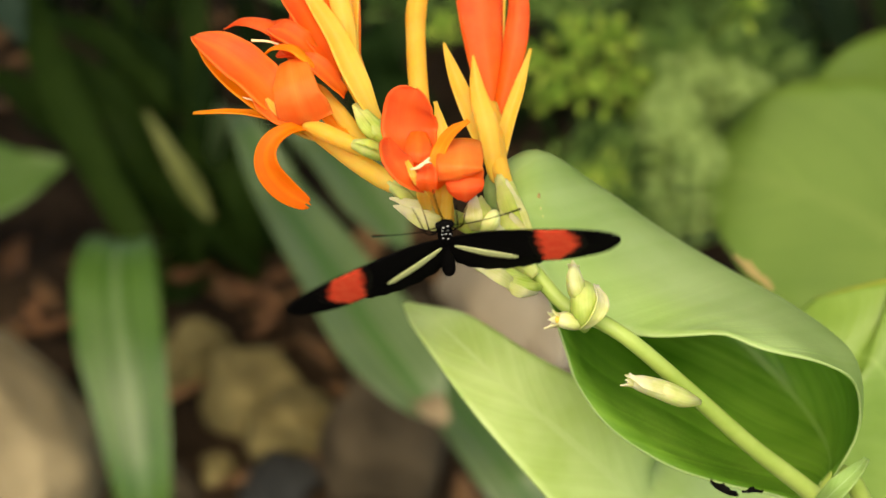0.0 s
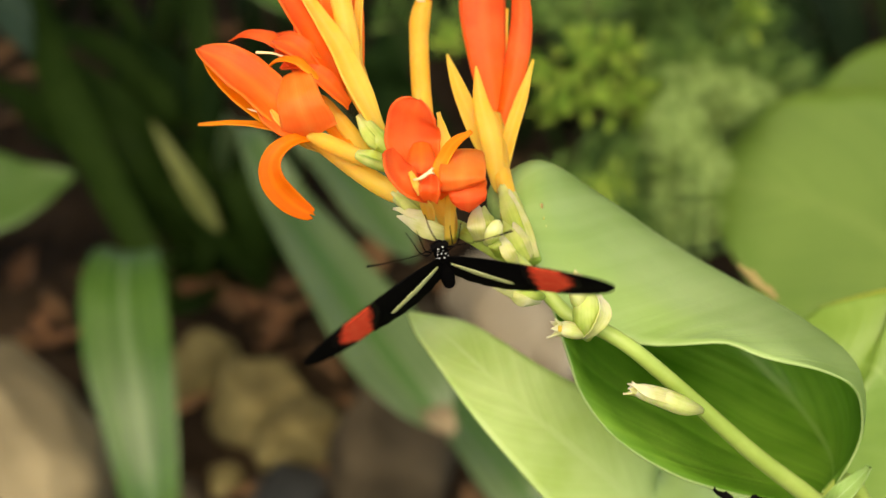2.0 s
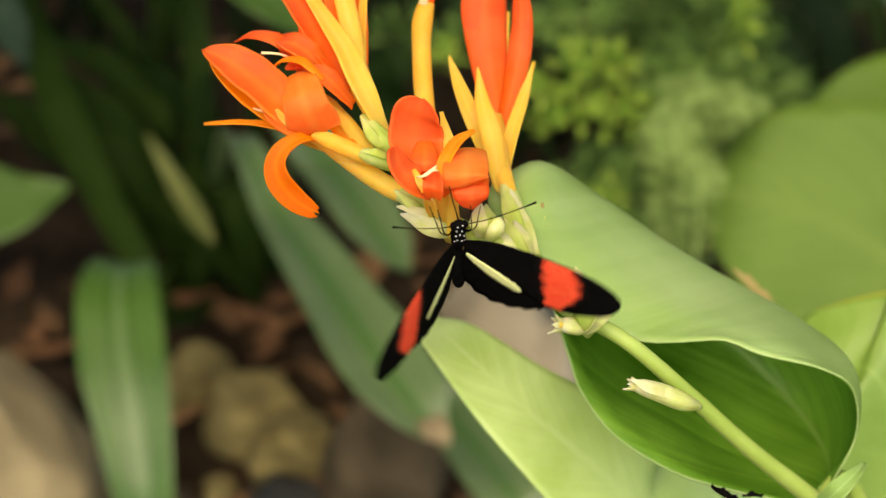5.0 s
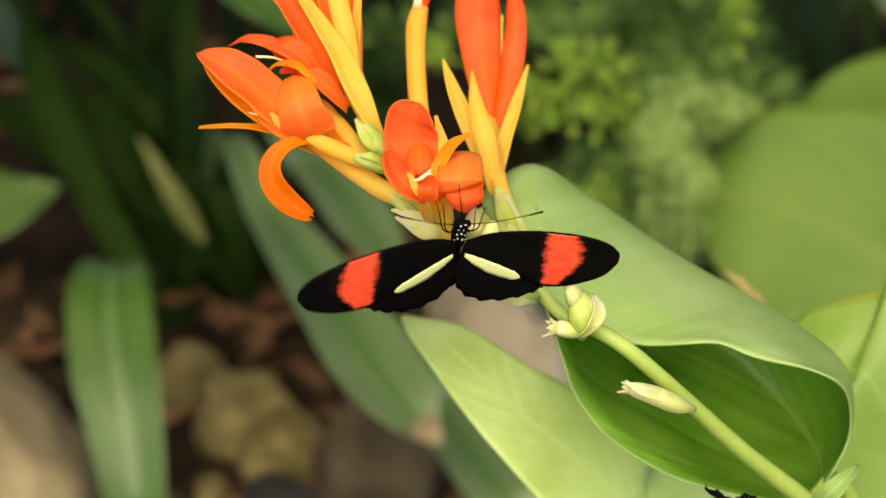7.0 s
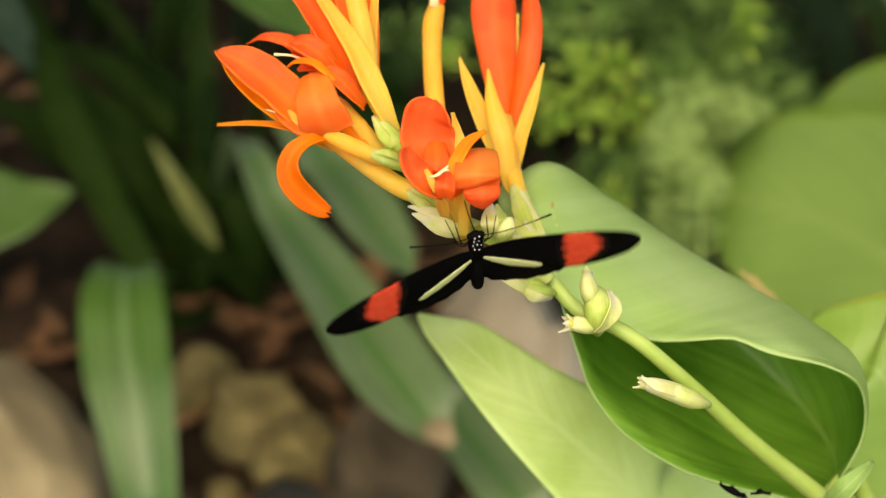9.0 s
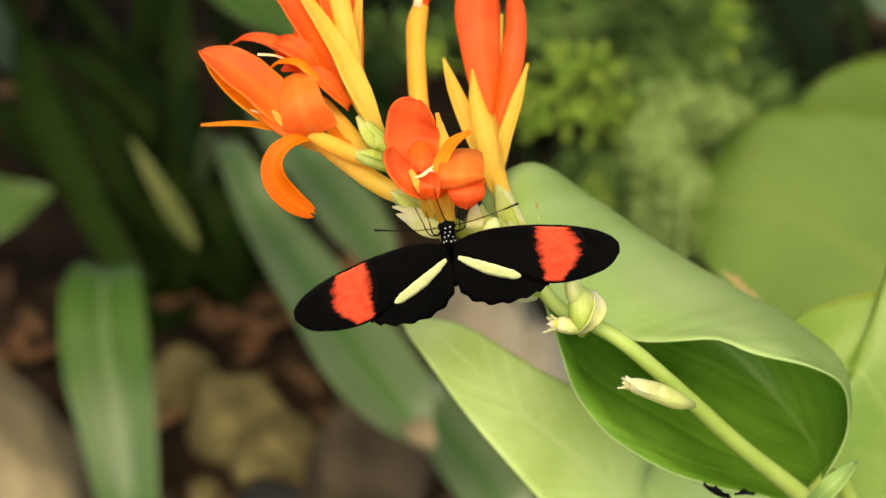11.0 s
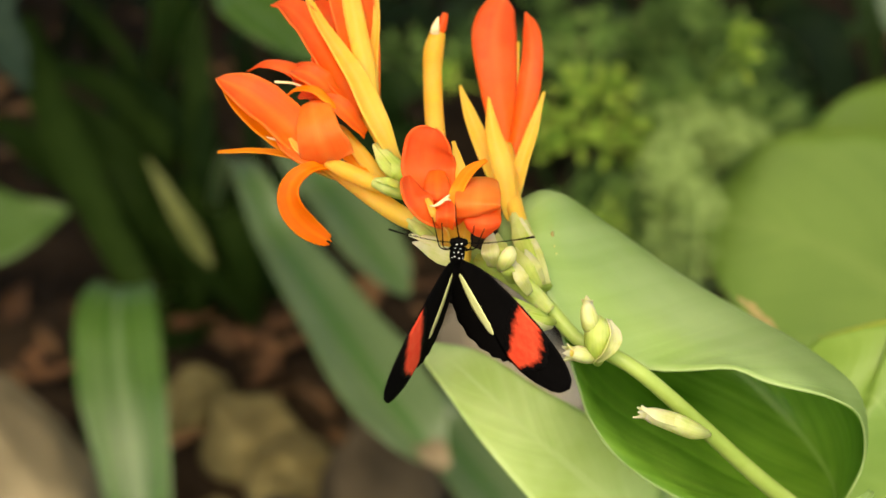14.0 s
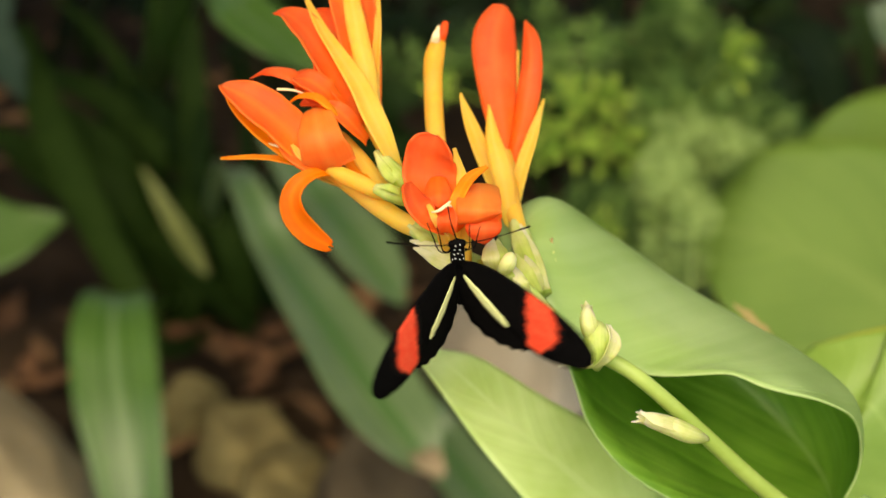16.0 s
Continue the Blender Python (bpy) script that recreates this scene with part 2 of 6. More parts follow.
ROCK = plain("rock", (0.135, 0.108, 0.060), (0.34, 0.275, 0.16), 24, 0.85, 0.9, 0.006, 0.25)
# Two darker stone colours that already hold the shade the stones lie in.
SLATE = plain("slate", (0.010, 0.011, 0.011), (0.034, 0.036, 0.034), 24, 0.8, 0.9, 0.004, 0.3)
ROCK_SHADED = plain("shaded_rock", (0.024, 0.018, 0.010), (0.098, 0.074, 0.044), 24, 0.9, 0.9, 0.006, 0.2)
ROCK_PALE = plain("pale_rock", (0.38, 0.31, 0.21), (0.62, 0.52, 0.37), 24, 0.85, 0.9, 0.006, 0.25)
ROCK_MOSS = plain("mossy_rock", (0.06, 0.046, 0.015), (0.34, 0.275, 0.115), 30, 0.9, 0.9, 0.008, 0.2)
BLACK = plain("black_scales", (0.002, 0.002, 0.002), (0.005, 0.0045, 0.0045), 600, 0.95, 0.4, 0.0002, 0.02)


def band_mat():
    """Red scales that thin out into black along the band's edges."""
    m, n, b = nodes_of("red_scales")
    c = n.nodes.new("ShaderNodeTexCoord")
    s = n.nodes.new("ShaderNodeSeparateXYZ")
    n.links.new(c.outputs["UV"], s.inputs[0])
    rim = math_node(n, "MINIMUM", s.outputs[0], math_node(n, "SUBTRACT", 1.0, s.outputs[0]))
    ragged = math_node(n, "ADD", math_node(n, "MULTIPLY", tex(n, 420, 3), 0.22), math_node(n, "MULTIPLY", tex(n, 2500, 2), 0.10))
    on = n.nodes.new("ShaderNodeClamp")
    n.links.new(math_node(n, "MULTIPLY", math_node(n, "ADD", math_node(n, "SUBTRACT", rim, ragged), 0.06), 7.0), on.inputs[0])
    red = ramp(n, tex(n, 700), [(0.3, (0.93, 0.065, 0.03)), (0.7, (0.98, 0.12, 0.055))])
    n.links.new(mix(n, on.outputs[0], (0.004, 0.003, 0.003), red), b.inputs["Base Color"])
    b.inputs["Roughness"].default_value, b.inputs["Specular IOR Level"].default_value = 0.8, 0.06
    bump(n, b, tex(n, 1800, 6), 0.4, 0.0002)
    return m


WING_RED = band_mat()
WING_YELLOW = plain("pale_yellow_scales", (0.62, 0.66, 0.27), (0.76, 0.79, 0.40), 700, 0.75, 0.4, 0.0002, 0.2)
WHITE = plain("white_scales", (0.7, 0.7, 0.68), (0.85, 0.85, 0.82), 700)


# ---- shapes ----
def spline(pts, n):
    """Points spaced along a smooth curve through pts."""
    p = np.array(pts, float)
    if p.ndim == 1:
        p = p[:, None]
    k = len(p)
    if k == 1:
        return np.repeat(p, n, 0)
    e = np.vstack([2 * p[0] - p[1], p, 2 * p[-1] - p[-2]])
    u = np.linspace(0, k - 1, n)
    i = np.minimum(u.astype(int), k - 2)
    f = (u - i)[:, None]
    a, b, c, d = e[i], e[i + 1], e[i + 2], e[i + 3]
    return 0.5 * (2 * b + (c - a) * f + (2 * a - 5 * b + 4 * c - d) * f**2 + (3 * b - a - 3 * c + d) * f**3)


def unit(v):
    return v / (np.linalg.norm(v, axis=-1, keepdims=True) + 1e-9)


def sheet(grid, thick):
    """A closed thin solid from a grid of points (rows along, columns across), in mm."""
    n, m = grid.shape[:2]
    du, dv = np.gradient(grid, axis=1), np.gradient(grid, axis=0)
    nrm = unit(np.cross(du, dv))
    v = np.concatenate([grid.reshape(-1, 3), (grid - nrm * thick).reshape(-1, 3)])
    q = n * m
    f = []
    for i in range(n - 1):
        for j in range(m - 1):
            a = i * m + j
            f.append((a, a + 1, a + m + 1, a + m))
            f.append((q + a + m, q + a + m + 1, q + a + 1, q + a))
    rim = [j for j in range(m)] + [i * m + m - 1 for i in range(1, n)] + [(n - 1) * m + j for j in range(m - 2, -1, -1)] + [i * m for i in range(n - 2, 0, -1)]
    for a, b in zip(rim, rim[1:] + rim[:1]):
        f.append((b, a, q + a, q + b))
    uv = np.stack(np.meshgrid(np.linspace(0, 1, m), np.linspace(0, 1, n)), -1).reshape(-1, 2)
    return v, f, np.vstack([uv, uv])


def blade(spine, half, face=(0, 0, 1), cup=0.15, thick=0.35, n=26, m=9, wave=0.0, seed=0, notch=0.0, round_tip=False, curl=0.0):
    """A leaf or petal along a spine with half widths; cup > 0 lifts its edges, curl rolls the outermost edge, round_tip closes the end in an arc."""
    s, h = spline(spine, n), np.maximum(spline(half, n)[:, 0], 0.05)
    fc = spline(face if isinstance(face, list) else [face], n)
    t = unit(np.gradient(s, axis=0))
    side = unit(np.cross(t, fc))
    nrm = np.cross(side, t)
    u = np.linspace(-1, 1, m)
    r = np.random.RandomState(seed)
    ph = r.rand(4) * 6.28
    v = np.linspace(0, 1, n)
    if round_tip:
        h = np.maximum(h * np.sqrt(np.maximum(1 - v**9, 0)), 0.04)
    g = np.empty((n, m, 3))
    for j, x in enumerate(u):
        edge = wave * abs(x) ** 2 * (np.sin(v * 13 + ph[0] + (x > 0) * 2) + 0.6 * np.sin(v * 29 + ph[1] + (x > 0)))
        off = cup * h * x * x + curl * h * x**6 + edge
        g[:, j] = s + side * (x * h * (1 + 0.02 * np.sin(v * 17 + ph[3] + x * 3)))[:, None] + nrm * off[:, None]
    if notch:
        pull = notch * (1 - np.abs(u)) * (0.5 + 0.5 * np.cos(u * 9 + ph[2])) + 0.7 * notch * np.abs(u) ** 3
        g[-1] -= t[-1] * pull[:, None]
        g[-2] -= t[-2] * pull[:, None] * 0.6
    return sheet(g, thick)


def tube(spine, radii, n=22, m=12, flat=1.0, rib=0.0):
    """A round, tapered stalk or bud along a spine."""
    s, r = spline(spine, n), np.maximum(spline(radii, n)[:, 0], 0.05)
    t = unit(np.gradient(s, axis=0))
    a = np.cross(t, (0.13, 0.21, 1.0))
    a = unit(a)
    b = np.cross(t, a)
    k = np.arange(m) * 2 * np.pi / m
    wob = 1 + rib * np.cos(k * 3)
    g = s[:, None] + r[:, None, None] * wob[None, :, None] * (np.cos(k)[None, :, None] * a[:, None] + flat * np.sin(k)[None, :, None] * b[:, None])
    v = np.vstack([g.reshape(-1, 3), s[0], s[-1]])
    f = []
    for i in range(n - 1):
        for j in range(m):
            p, q = i * m + j, i * m + (j + 1) % m
            f.append((p, q, q + m, p + m))
    for j in range(m):
        f.append((n * m, (j + 1) % m, j))
        f.append((n * m + 1, (n - 1) * m + j, (n - 1) * m + (j + 1) % m))
    uv = np.stack(np.meshgrid(np.linspace(0, 1, m), np.linspace(0, 1, n)), -1).reshape(-1, 2)
    return v, f, np.vstack([uv, [[0.5, 0], [0.5, 1]]])


def ball(centre, radii, seg=14, rings=9):
    c, r = np.array(centre, float), np.array(radii, float)
    th = np.linspace(0, np.pi, rings)[1:-1]
    k = np.arange(seg) * 2 * np.pi / seg
    g = np.stack([np.outer(np.sin(th), np.cos(k)), np.outer(np.sin(th), np.sin(k)), np.outer(np.cos(th), np.ones(seg))], -1).reshape(-1, 3)
    v = np.vstack([g, [[0, 0, 1], [0, 0, -1]]]) * r + c
    f, q = [], len(th)
    for i in range(q - 1):
        for j in range(seg):
            a, b = i * seg + j, i * seg + (j + 1) % seg
            f.append((a, a + seg, b + seg, b))
    for j in range(seg):
        f.append((q * seg, j, (j + 1) % seg))
        f.append((q * seg + 1, (q - 1) * seg + (j + 1) % seg, (q - 1) * seg + j))
    return v, f, np.zeros((len(v), 2))


def join(*shapes):
    v, f, uv, k = [], [], [], 0
    for a, b, c in shapes:
        v.append(a)
        f += [tuple(i + k for i in q) for q in b]
        uv.append(c)
        k += len(a)
    return np.vstack(v), f, np.vstack(uv)


BASE = {}


def thing(name, base, label, category, group="", kind="", m=STAND):
    """An Empty at the foot of a thing; base in mm of the stand's plan."""
    ob = new(name)
    ob.empty_display_size = 0.02
    ob.matrix_world = m @ Matrix.Translation(Vector(base) / 1000)
    BASE[ob.name] = np.array(base, float)
    return tagged(ob, label, category, group, kind)


def mesh_of(name, shape, material, base, smooth=True):
    v, f, uv = shape
    me = bpy.data.meshes.new(name)
    me.from_pydata([tuple(p) for p in (np.asarray(v) - base) / 1000], [], f)
    layer = me.uv_layers.new(name="length")
    idx = np.empty(len(me.loops), int)
    me.loops.foreach_get("vertex_index", idx)
    layer.data.foreach_set("uv", np.asarray(uv, np.float32)[idx].ravel())
    if smooth:
        me.polygons.foreach_set("use_smooth", [True] * len(me.polygons))
    me.materials.append(material)
    return me


def part(name, shape, material, parent, label=""):
    """One mesh under a thing or under a part; shape in mm of the plan of its thing."""
    top = parent
    while top.parent:
        top = top.parent
    ob = new(name, mesh_of(name, shape, material, BASE[top.name]))
    ob.parent = parent
    return tagged(ob, label)


def rooted(x, y):
    """The place on the soil at x, y (metres), in mm of the stand's plan."""
    return tuple(1000 * v for v in STAND.inverted() @ Vector((x, y, 0.0)))


# ---- ground ----
def ground():
    n = 150
    r = np.concatenate([np.linspace(-2.2, 2.6, n), [4, 8, 20, 60, 300]])
    r = np.concatenate([[-300, -60, -20, -8], r])
    x, y = np.meshgrid(r, r + 0.8)
    z = np.zeros_like(x)
    for i in range(x.shape[0]):
        for j in range(x.shape[1]):
            if abs(x[i, j]) < 5 and abs(y[i, j]) < 5:
                p = Vector((x[i, j], y[i, j], 0))
                z[i, j] = 0.03 * noise.noise(p * 4) + 0.02 * noise.noise(p * 14) + 0.008 * noise.noise(p * 40)
    g = np.stack([x, y, z], -1) * 1000
    k = len(r)
    f = [(a * k + b, a * k + b + 1, (a + 1) * k + b + 1, (a + 1) * k + b) for a in range(k - 1) for b in range(k - 1)]
    me = mesh_of("ground", (g.reshape(-1, 3), f, np.zeros((k * k, 2))), SOIL, 0)
    tagged(new("ground", me), "dark garden soil with leaf litter, deepened for shade", "soil", kind="structure")


ground()


def rock(at, size, turn, seed, mat, label):
    bm = bmesh.new()
    bmesh.ops.create_icosphere(bm, subdivisions=4, radius=1)
    rs = random.Random(seed)
    o = Vector((rs.random() * 50, rs.random() * 50, seed))
    cuts = [(Vector((rs.uniform(-1, 1), rs.uniform(-1, 1), rs.uniform(-0.2, 1))).normalized(), rs.uniform(0.52, 0.84)) for _ in range(9)]
    for v in bm.verts:
        p = v.co.copy()
        for nrm, d in cuts:
            over = p.dot(nrm) - d
            if over > 0:
                p -= nrm * over * 0.92
        p *= 1 + 0.12 * noise.noise(p * 1.7 + o) + 0.05 * noise.noise(p * 5 + o) + 0.02 * noise.noise(p * 14 + o)
        v.co = Vector((p.x * size[0], p.y * size[1], p.z * size[2])) * 1.18
    for fc in bm.faces:
        fc.smooth = True
    me = bpy.data.meshes.new("rock")
    bm.to_mesh(me)
    bm.free()
    me.materials.append(mat)
    ob = new("rock", me)
    ob.matrix_world = pose(at[0], at[1], at[2], 0, 0, turn)
    tagged(ob, label, "rock", "rocks in the bed")


ROCKS = [
    ((-0.286, 0.703, 0.028), (0.067, 0.064, 0.080), 20, 1, ROCK, "large tan rock lying on the soil"),
    ((-0.176, 0.825, 0.016), (0.025, 0.022, 0.042), 35, 4, ROCK_MOSS, "mossy upright rock half behind a strap leaf"),
    ((-0.135, 0.801, 0.012), (0.037, 0.035, 0.035), 25, 22, ROCK_MOSS, "rounded yellowish rock lying on the soil"),
    ((-0.099, 0.753, 0.012), (0.034, 0.032, 0.036), 80, 23, ROCK_MOSS, "rounded mossy rock beside another"),
    ((-0.155, 0.719, 0.003), (0.012, 0.012, 0.009), 0, 7, ROCK_MOSS, "small yellowish stone on the soil"),
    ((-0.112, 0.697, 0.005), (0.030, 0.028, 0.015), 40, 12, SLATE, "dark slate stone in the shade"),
    ((-0.030, 0.721, 0.023), (0.046, 0.044, 0.065), 0, 6, ROCK_SHADED, "brown shaded rock on the soil"),
    ((-0.033, 0.819, 0.012), (0.050, 0.042, 0.058), 60, 9, ROCK_SHADED, "brown stone sunk in the soil"),
    ((0.046, 0.909, 0.016), (0.057, 0.054, 0.047), 60, 5, ROCK_PALE, "large pale tan rock behind the flower stem"),
    ((0.083, 0.861, 0.013), (0.029, 0.027, 0.037), 0, 8, ROCK_PALE, "pale tan rock behind the leaves"),
    ((-0.184, 0.700, 0.005), (0.019, 0.018, 0.015), 0, 10, ROCK_SHADED, "flat brown stone on the soil"),
]
for spec in ROCKS:
    rock(*spec)


# ---- an unseen tree, added behind the bed to shade its back part ----
def shade_tree():
    base = (-1250, 1350, 0)
    t = thing("tree", base, "leafy unseen tree added to shade the bed", "tree", m=Matrix.Identity(4))
    part("trunk", tube([base, (-1230, 1340, 700), (-1150, 1310, 1400), (-1020, 1270, 2100)], [75, 62, 50, 26], 20), BARK, t, "brown tree trunk")
    r = random.Random(3)
    for k in range(7):
        e = (r.uniform(-1500, 100), r.uniform(-300, 1700), r.uniform(1600, 2000))
        m0 = ((-1150 + e[0]) / 2, (1310 + e[1]) / 2, 1750)
        part("limb", tube([(-1150, 1310, 1350), m0, e], [28, 18, 6], 14, 7), BARK, t)
    shapes = []
    for k in range(3600):
        c = np.array([r.uniform(-1700, 20), r.uniform(-200, 1700), r.uniform(1400, 2000)])
        if k % 4 == 0:
            c = np.array([r.uniform(0, 1100), r.uniform(300, 1900), r.uniform(1400, 2000)])
        a, l = r.uniform(0, 6.28), r.uniform(50, 110)
        d = np.array([math.cos(a), math.sin(a), r.uniform(-0.5, 0.2)]) * l
        shapes.append(blade([c - d, c + np.array([0, 0, l * 0.15]), c + d], [2, l * 0.38, 1], (r.uniform(-0.4, 0.4), r.uniform(-0.4, 0.4), 1), 0.1, 0.5, 4, 3))
    tagged(part("crown", join(*shapes), FERN_DARK, t, "dense dark green foliage blocking the light"), kind="stuff")


shade_tree()

# ---- the flowering stand ----
plant = thing("canna_plant", (200, -600, -270), "flowering canna with orange blooms and broad green leaves", "flower plant")


COUNT = [0]


def petal(parent, spine, half, mat, face=(0, 0, 1), cup=0.25, name="petal", label="", thick=0.35, **k):
    """A blade with its own slight unevenness along the edges."""
    COUNT[0] += 1
    k.setdefault("wave", 0.045 * max(half))
    k.setdefault("seed", COUNT[0])
    return part(name, blade(spine, half, face, cup, thick, **k), mat, parent, label)


part("stem", tube([(200, -600, -270), (150, -250, -120), (92.8, -63.1, -35), (75.4, -48.1, -18), (61.0, -37.1, -6), (47.6, -25.6, 4), (36.3, -16.1, 10), (30.0, -12.1, 10), (23.9, -9.3, 8), (17.6, -2.5, 6), (11.3, 3.4, 6), (2.8, 7.1, 7), (-4.1, 10.9, 5)],
     [5, 4, 2.07, 1.96, 1.74, 1.63, 1.53, 1.53, 1.42, 1.53, 1.53, 1.63, 1.31], 90, 14), STEM, plant, "smooth green flower stem")

# flower with the drooping petal
fa = part("flower", tube([(-5.9, 12.4, 6), (-10.3, 14.5, 6), (-15.2, 17.7, 5), (-20.4, 21.5, 4), (-24.5, 24.0, 4), (-28.2, 25.2, 4)], [1.66, 1.99, 1.99, 1.77, 1.22, 0.55], 26), YELLOW, plant, "orange flower with a yellow tube")
petal(fa, [(-28.7, 26.9, 6), (-32.5, 31.7, 6), (-37.1, 35.9, 4), (-41.9, 39.3, 3), (-46.6, 41.6, 2)], [2.22, 3.99, 4.21, 3.33, 1.44], ORANGE, (0.3, 0.35, 1), 0.30, round_tip=True, wave=0.15, curl=0.12)
petal(fa, [(-31.3, 27.2, 2), (-37.0, 31.6, 2), (-42.3, 36.4, 1), (-45.6, 39.7, 0)], [1.56, 2.23, 1.67, 0.45], AMBER, (0.3, 0.6, 1), 0.2, round_tip=True)
petal(fa, [(-27.7, 36.9, 5), (-27.2, 34.9, 10), (-26.5, 31.8, 13), (-25.6, 28.5, 13), (-24.6, 26.0, 11), (-23.9, 24.5, 9)], [2.18, 3.48, 4.03, 4.57, 5.00, 5.00], APRICOT, [(-0.2, 0.7, 0.7), (-0.2, 0.45, 1), (-0.1, 0.25, 1), (-0.1, 0.15, 1), (-0.15, 0.05, 1), (-0.2, 0, 1)], -0.2, n=34, m=17, notch=0.9, wave=0.14, seed=4, name="hood_petal")
petal(fa, [(-25.9, 25.7, 5), (-28.6, 25.6, 9), (-32.0, 27.6, 8), (-34.7, 30.0, 6)], [1.76, 1.76, 1.54, 0.55], ORANGE, (0.2, 0.4, 1), 0.25, round_tip=True)
petal(fa, [(-29.1, 26.3, 10), (-30.5, 27.7, 9), (-31.8, 29.4, 8)], [0.66, 0.66, 0.22], YELLOW, (0.2, 0.4, 1), 0.25, label="pale inner petal")
petal(fa, [(-21.6, 23.5, 4), (-25.9, 24.0, 9), (-29.5, 22.4, 11), (-31.6, 19.3, 11), (-31.1, 15.5, 10), (-28.1, 11.9, 8), (-23.7, 9.2, 6)], [0.76, 0.98, 1.42, 1.96, 2.29, 2.18, 1.09], TANGERINE, [(0.2, 0.6, 1), (0, 0.5, 1), (-0.2, 0.2, 1), (-0.3, 0, 1), (-0.2, 0, 1), (0, 0.1, 1), (0, 0.2, 1)], 0.3, n=34, m=11, notch=1.6, wave=0.05)
petal(fa, [(-27.1, 24.6, 4), (-32.5, 26.5, 3), (-39.1, 27.4, 2), (-46.5, 27.2, 1)], [1.09, 0.87, 0.65, 0.22], AMBER, (0, 0.8, 0.7), 0.3, "sepal")
petal(fa, [(-18.5, 21.7, 1), (-24.0, 23.0, 2), (-29.1, 25.0, 2), (-32.5, 26.5, 1)], [1.11, 1.11, 0.78, 0.22], YELLOW, (0, 0.4, 1), 0.3, "sepal")
part("stamen", tube([(-29.5, 26.2, 4), (-32.8, 28.1, 4), (-34.9, 29.4, 3), (-37.6, 30.0, 3)], [0.24, 0.24, 0.24, 0.2], 14, 8), STAMEN, fa, "cream stamen")
ov = part("ovary", tube([(0.1, 6.9, 8), (-2.6, 9.0, 10), (-5.2, 11.2, 10), (-8.1, 13.1, 9)], [1.09, 1.85, 2.07, 1.53], 18, 12, 1.0, 0.06), LIME, fa, "pale green ovary")
petal(ov, [(-2.8, 8.5, 13), (-5.9, 11.2, 14), (-9.1, 13.7, 12)], [0.87, 1.19, 0.32], LIME, (0, 0.5, 1), -0.3, "bract")
fb = part("flower", tube([(-11.5, 19.4, 5), (-14.7, 20.2, 8), (-18.2, 21.7, 9), (-21.9, 23.4, 9), (-24.8, 24.6, 8)], [0.98, 1.53, 1.64, 1.53, 0.88], 22), YELLOW, plant, "orange flower with a yellow tube")
ov = part("ovary", tube([(-9.2, 18.1, 7), (-10.9, 19.1, 10), (-13.3, 20.0, 11), (-15.5, 20.7, 10)], [0.87, 1.63, 1.63, 0.98], 16, 12, 1.0, 0.06), LIME, fb, "pale green ovary")
petal(ov, [(-10.7, 20.1, 13), (-12.8, 20.9, 14), (-15.2, 21.0, 13)], [0.86, 0.86, 0.22], LIME, (0, 0.5, 1), -0.3, "bract")
petal(fb, [(-13.1, 21.2, 3), (-16.2, 24.4, 3), (-19.4, 28.4, 2), (-21.9, 31.6, 1), (-23.4, 33.1, 0)], [0.89, 1.56, 1.45, 0.89, 0.22], YELLOW, (0.3, 0.3, 1), -0.3, "sepal", round_tip=True)
petal(fb, [(-17.3, 22.4, 4), (-20.5, 26.1, 2), (-24.2, 29.4, 0)], [1.00, 1.23, 0.67], AMBER, (0.3, 0.3, 1), 0.2)

# flower at the top of the stand
fc = part("flower", tube([(-10.4, 23.1, 1), (-12.1, 26.3, 0), (-14.6, 31.5, -1), (-17.1, 37.4, -4), (-18.9, 42.9, -7), (-20.1, 47.7, -9)], [1.35, 1.58, 2.14, 2.70, 2.48, 1.58], 26), YELLOW, plant, "large orange flower with yellow sepals")
ov = part("ovary", tube([(-8.6, 20.7, 4), (-11.0, 22.7, 7), (-13.2, 25.2, 6), (-15.3, 28.3, 3)], [1.00, 1.99, 1.88, 0.88], 16, 12, 1.0, 0.06), LIME, fc, "pale green ovary")
petal(ov, [(-11.6, 22.1, 9), (-13.8, 24.5, 9), (-15.9, 28.3, 6)], [0.88, 1.10, 0.22], LIME, (-0.3, 0.3, 1), -0.3, "bract", "pale green bract")
petal(fc, [(-17.7, 34.8, -1), (-22.0, 40.8, 1), (-25.9, 47.2, 0), (-29.6, 52.8, -3), (-33.8, 56.9, -6), (-37.0, 57.8, -9)], [1.80, 3.38, 3.83, 3.38, 2.48, 0.90], RED_ORANGE, (0.5, 0.4, 1), 0.30, n=34, m=11, round_tip=True, wave=0.2, curl=0.12)
petal(fc, [(-23.8, 49.8, -9), (-24.7, 53.1, -8), (-26.4, 56.5, -9), (-28.4, 59.0, -12)], [1.15, 2.52, 2.52, 1.03], RED_ORANGE, (0.3, -0.2, 1), 0.3, round_tip=True)
petal(fc, [(-27.7, 41.1, -2), (-31.0, 43.8, 0), (-34.4, 45.1, 0), (-37.9, 45.4, -2), (-41.2, 43.9, -5)], [2.02, 2.47, 2.25, 1.57, 0.34], RED_ORANGE, (0, 0.9, 0.6), -0.35, round_tip=True, wave=0.1)
petal(fc, [(-22.6, 36.6, 2), (-25.7, 40.1, 5), (-29.0, 42.3, 5), (-32.0, 43.1, 2)], [2.22, 2.67, 2.45, 1.11], ORANGE, (-0.1, 0.7, 0.8), 0.3, round_tip=True)
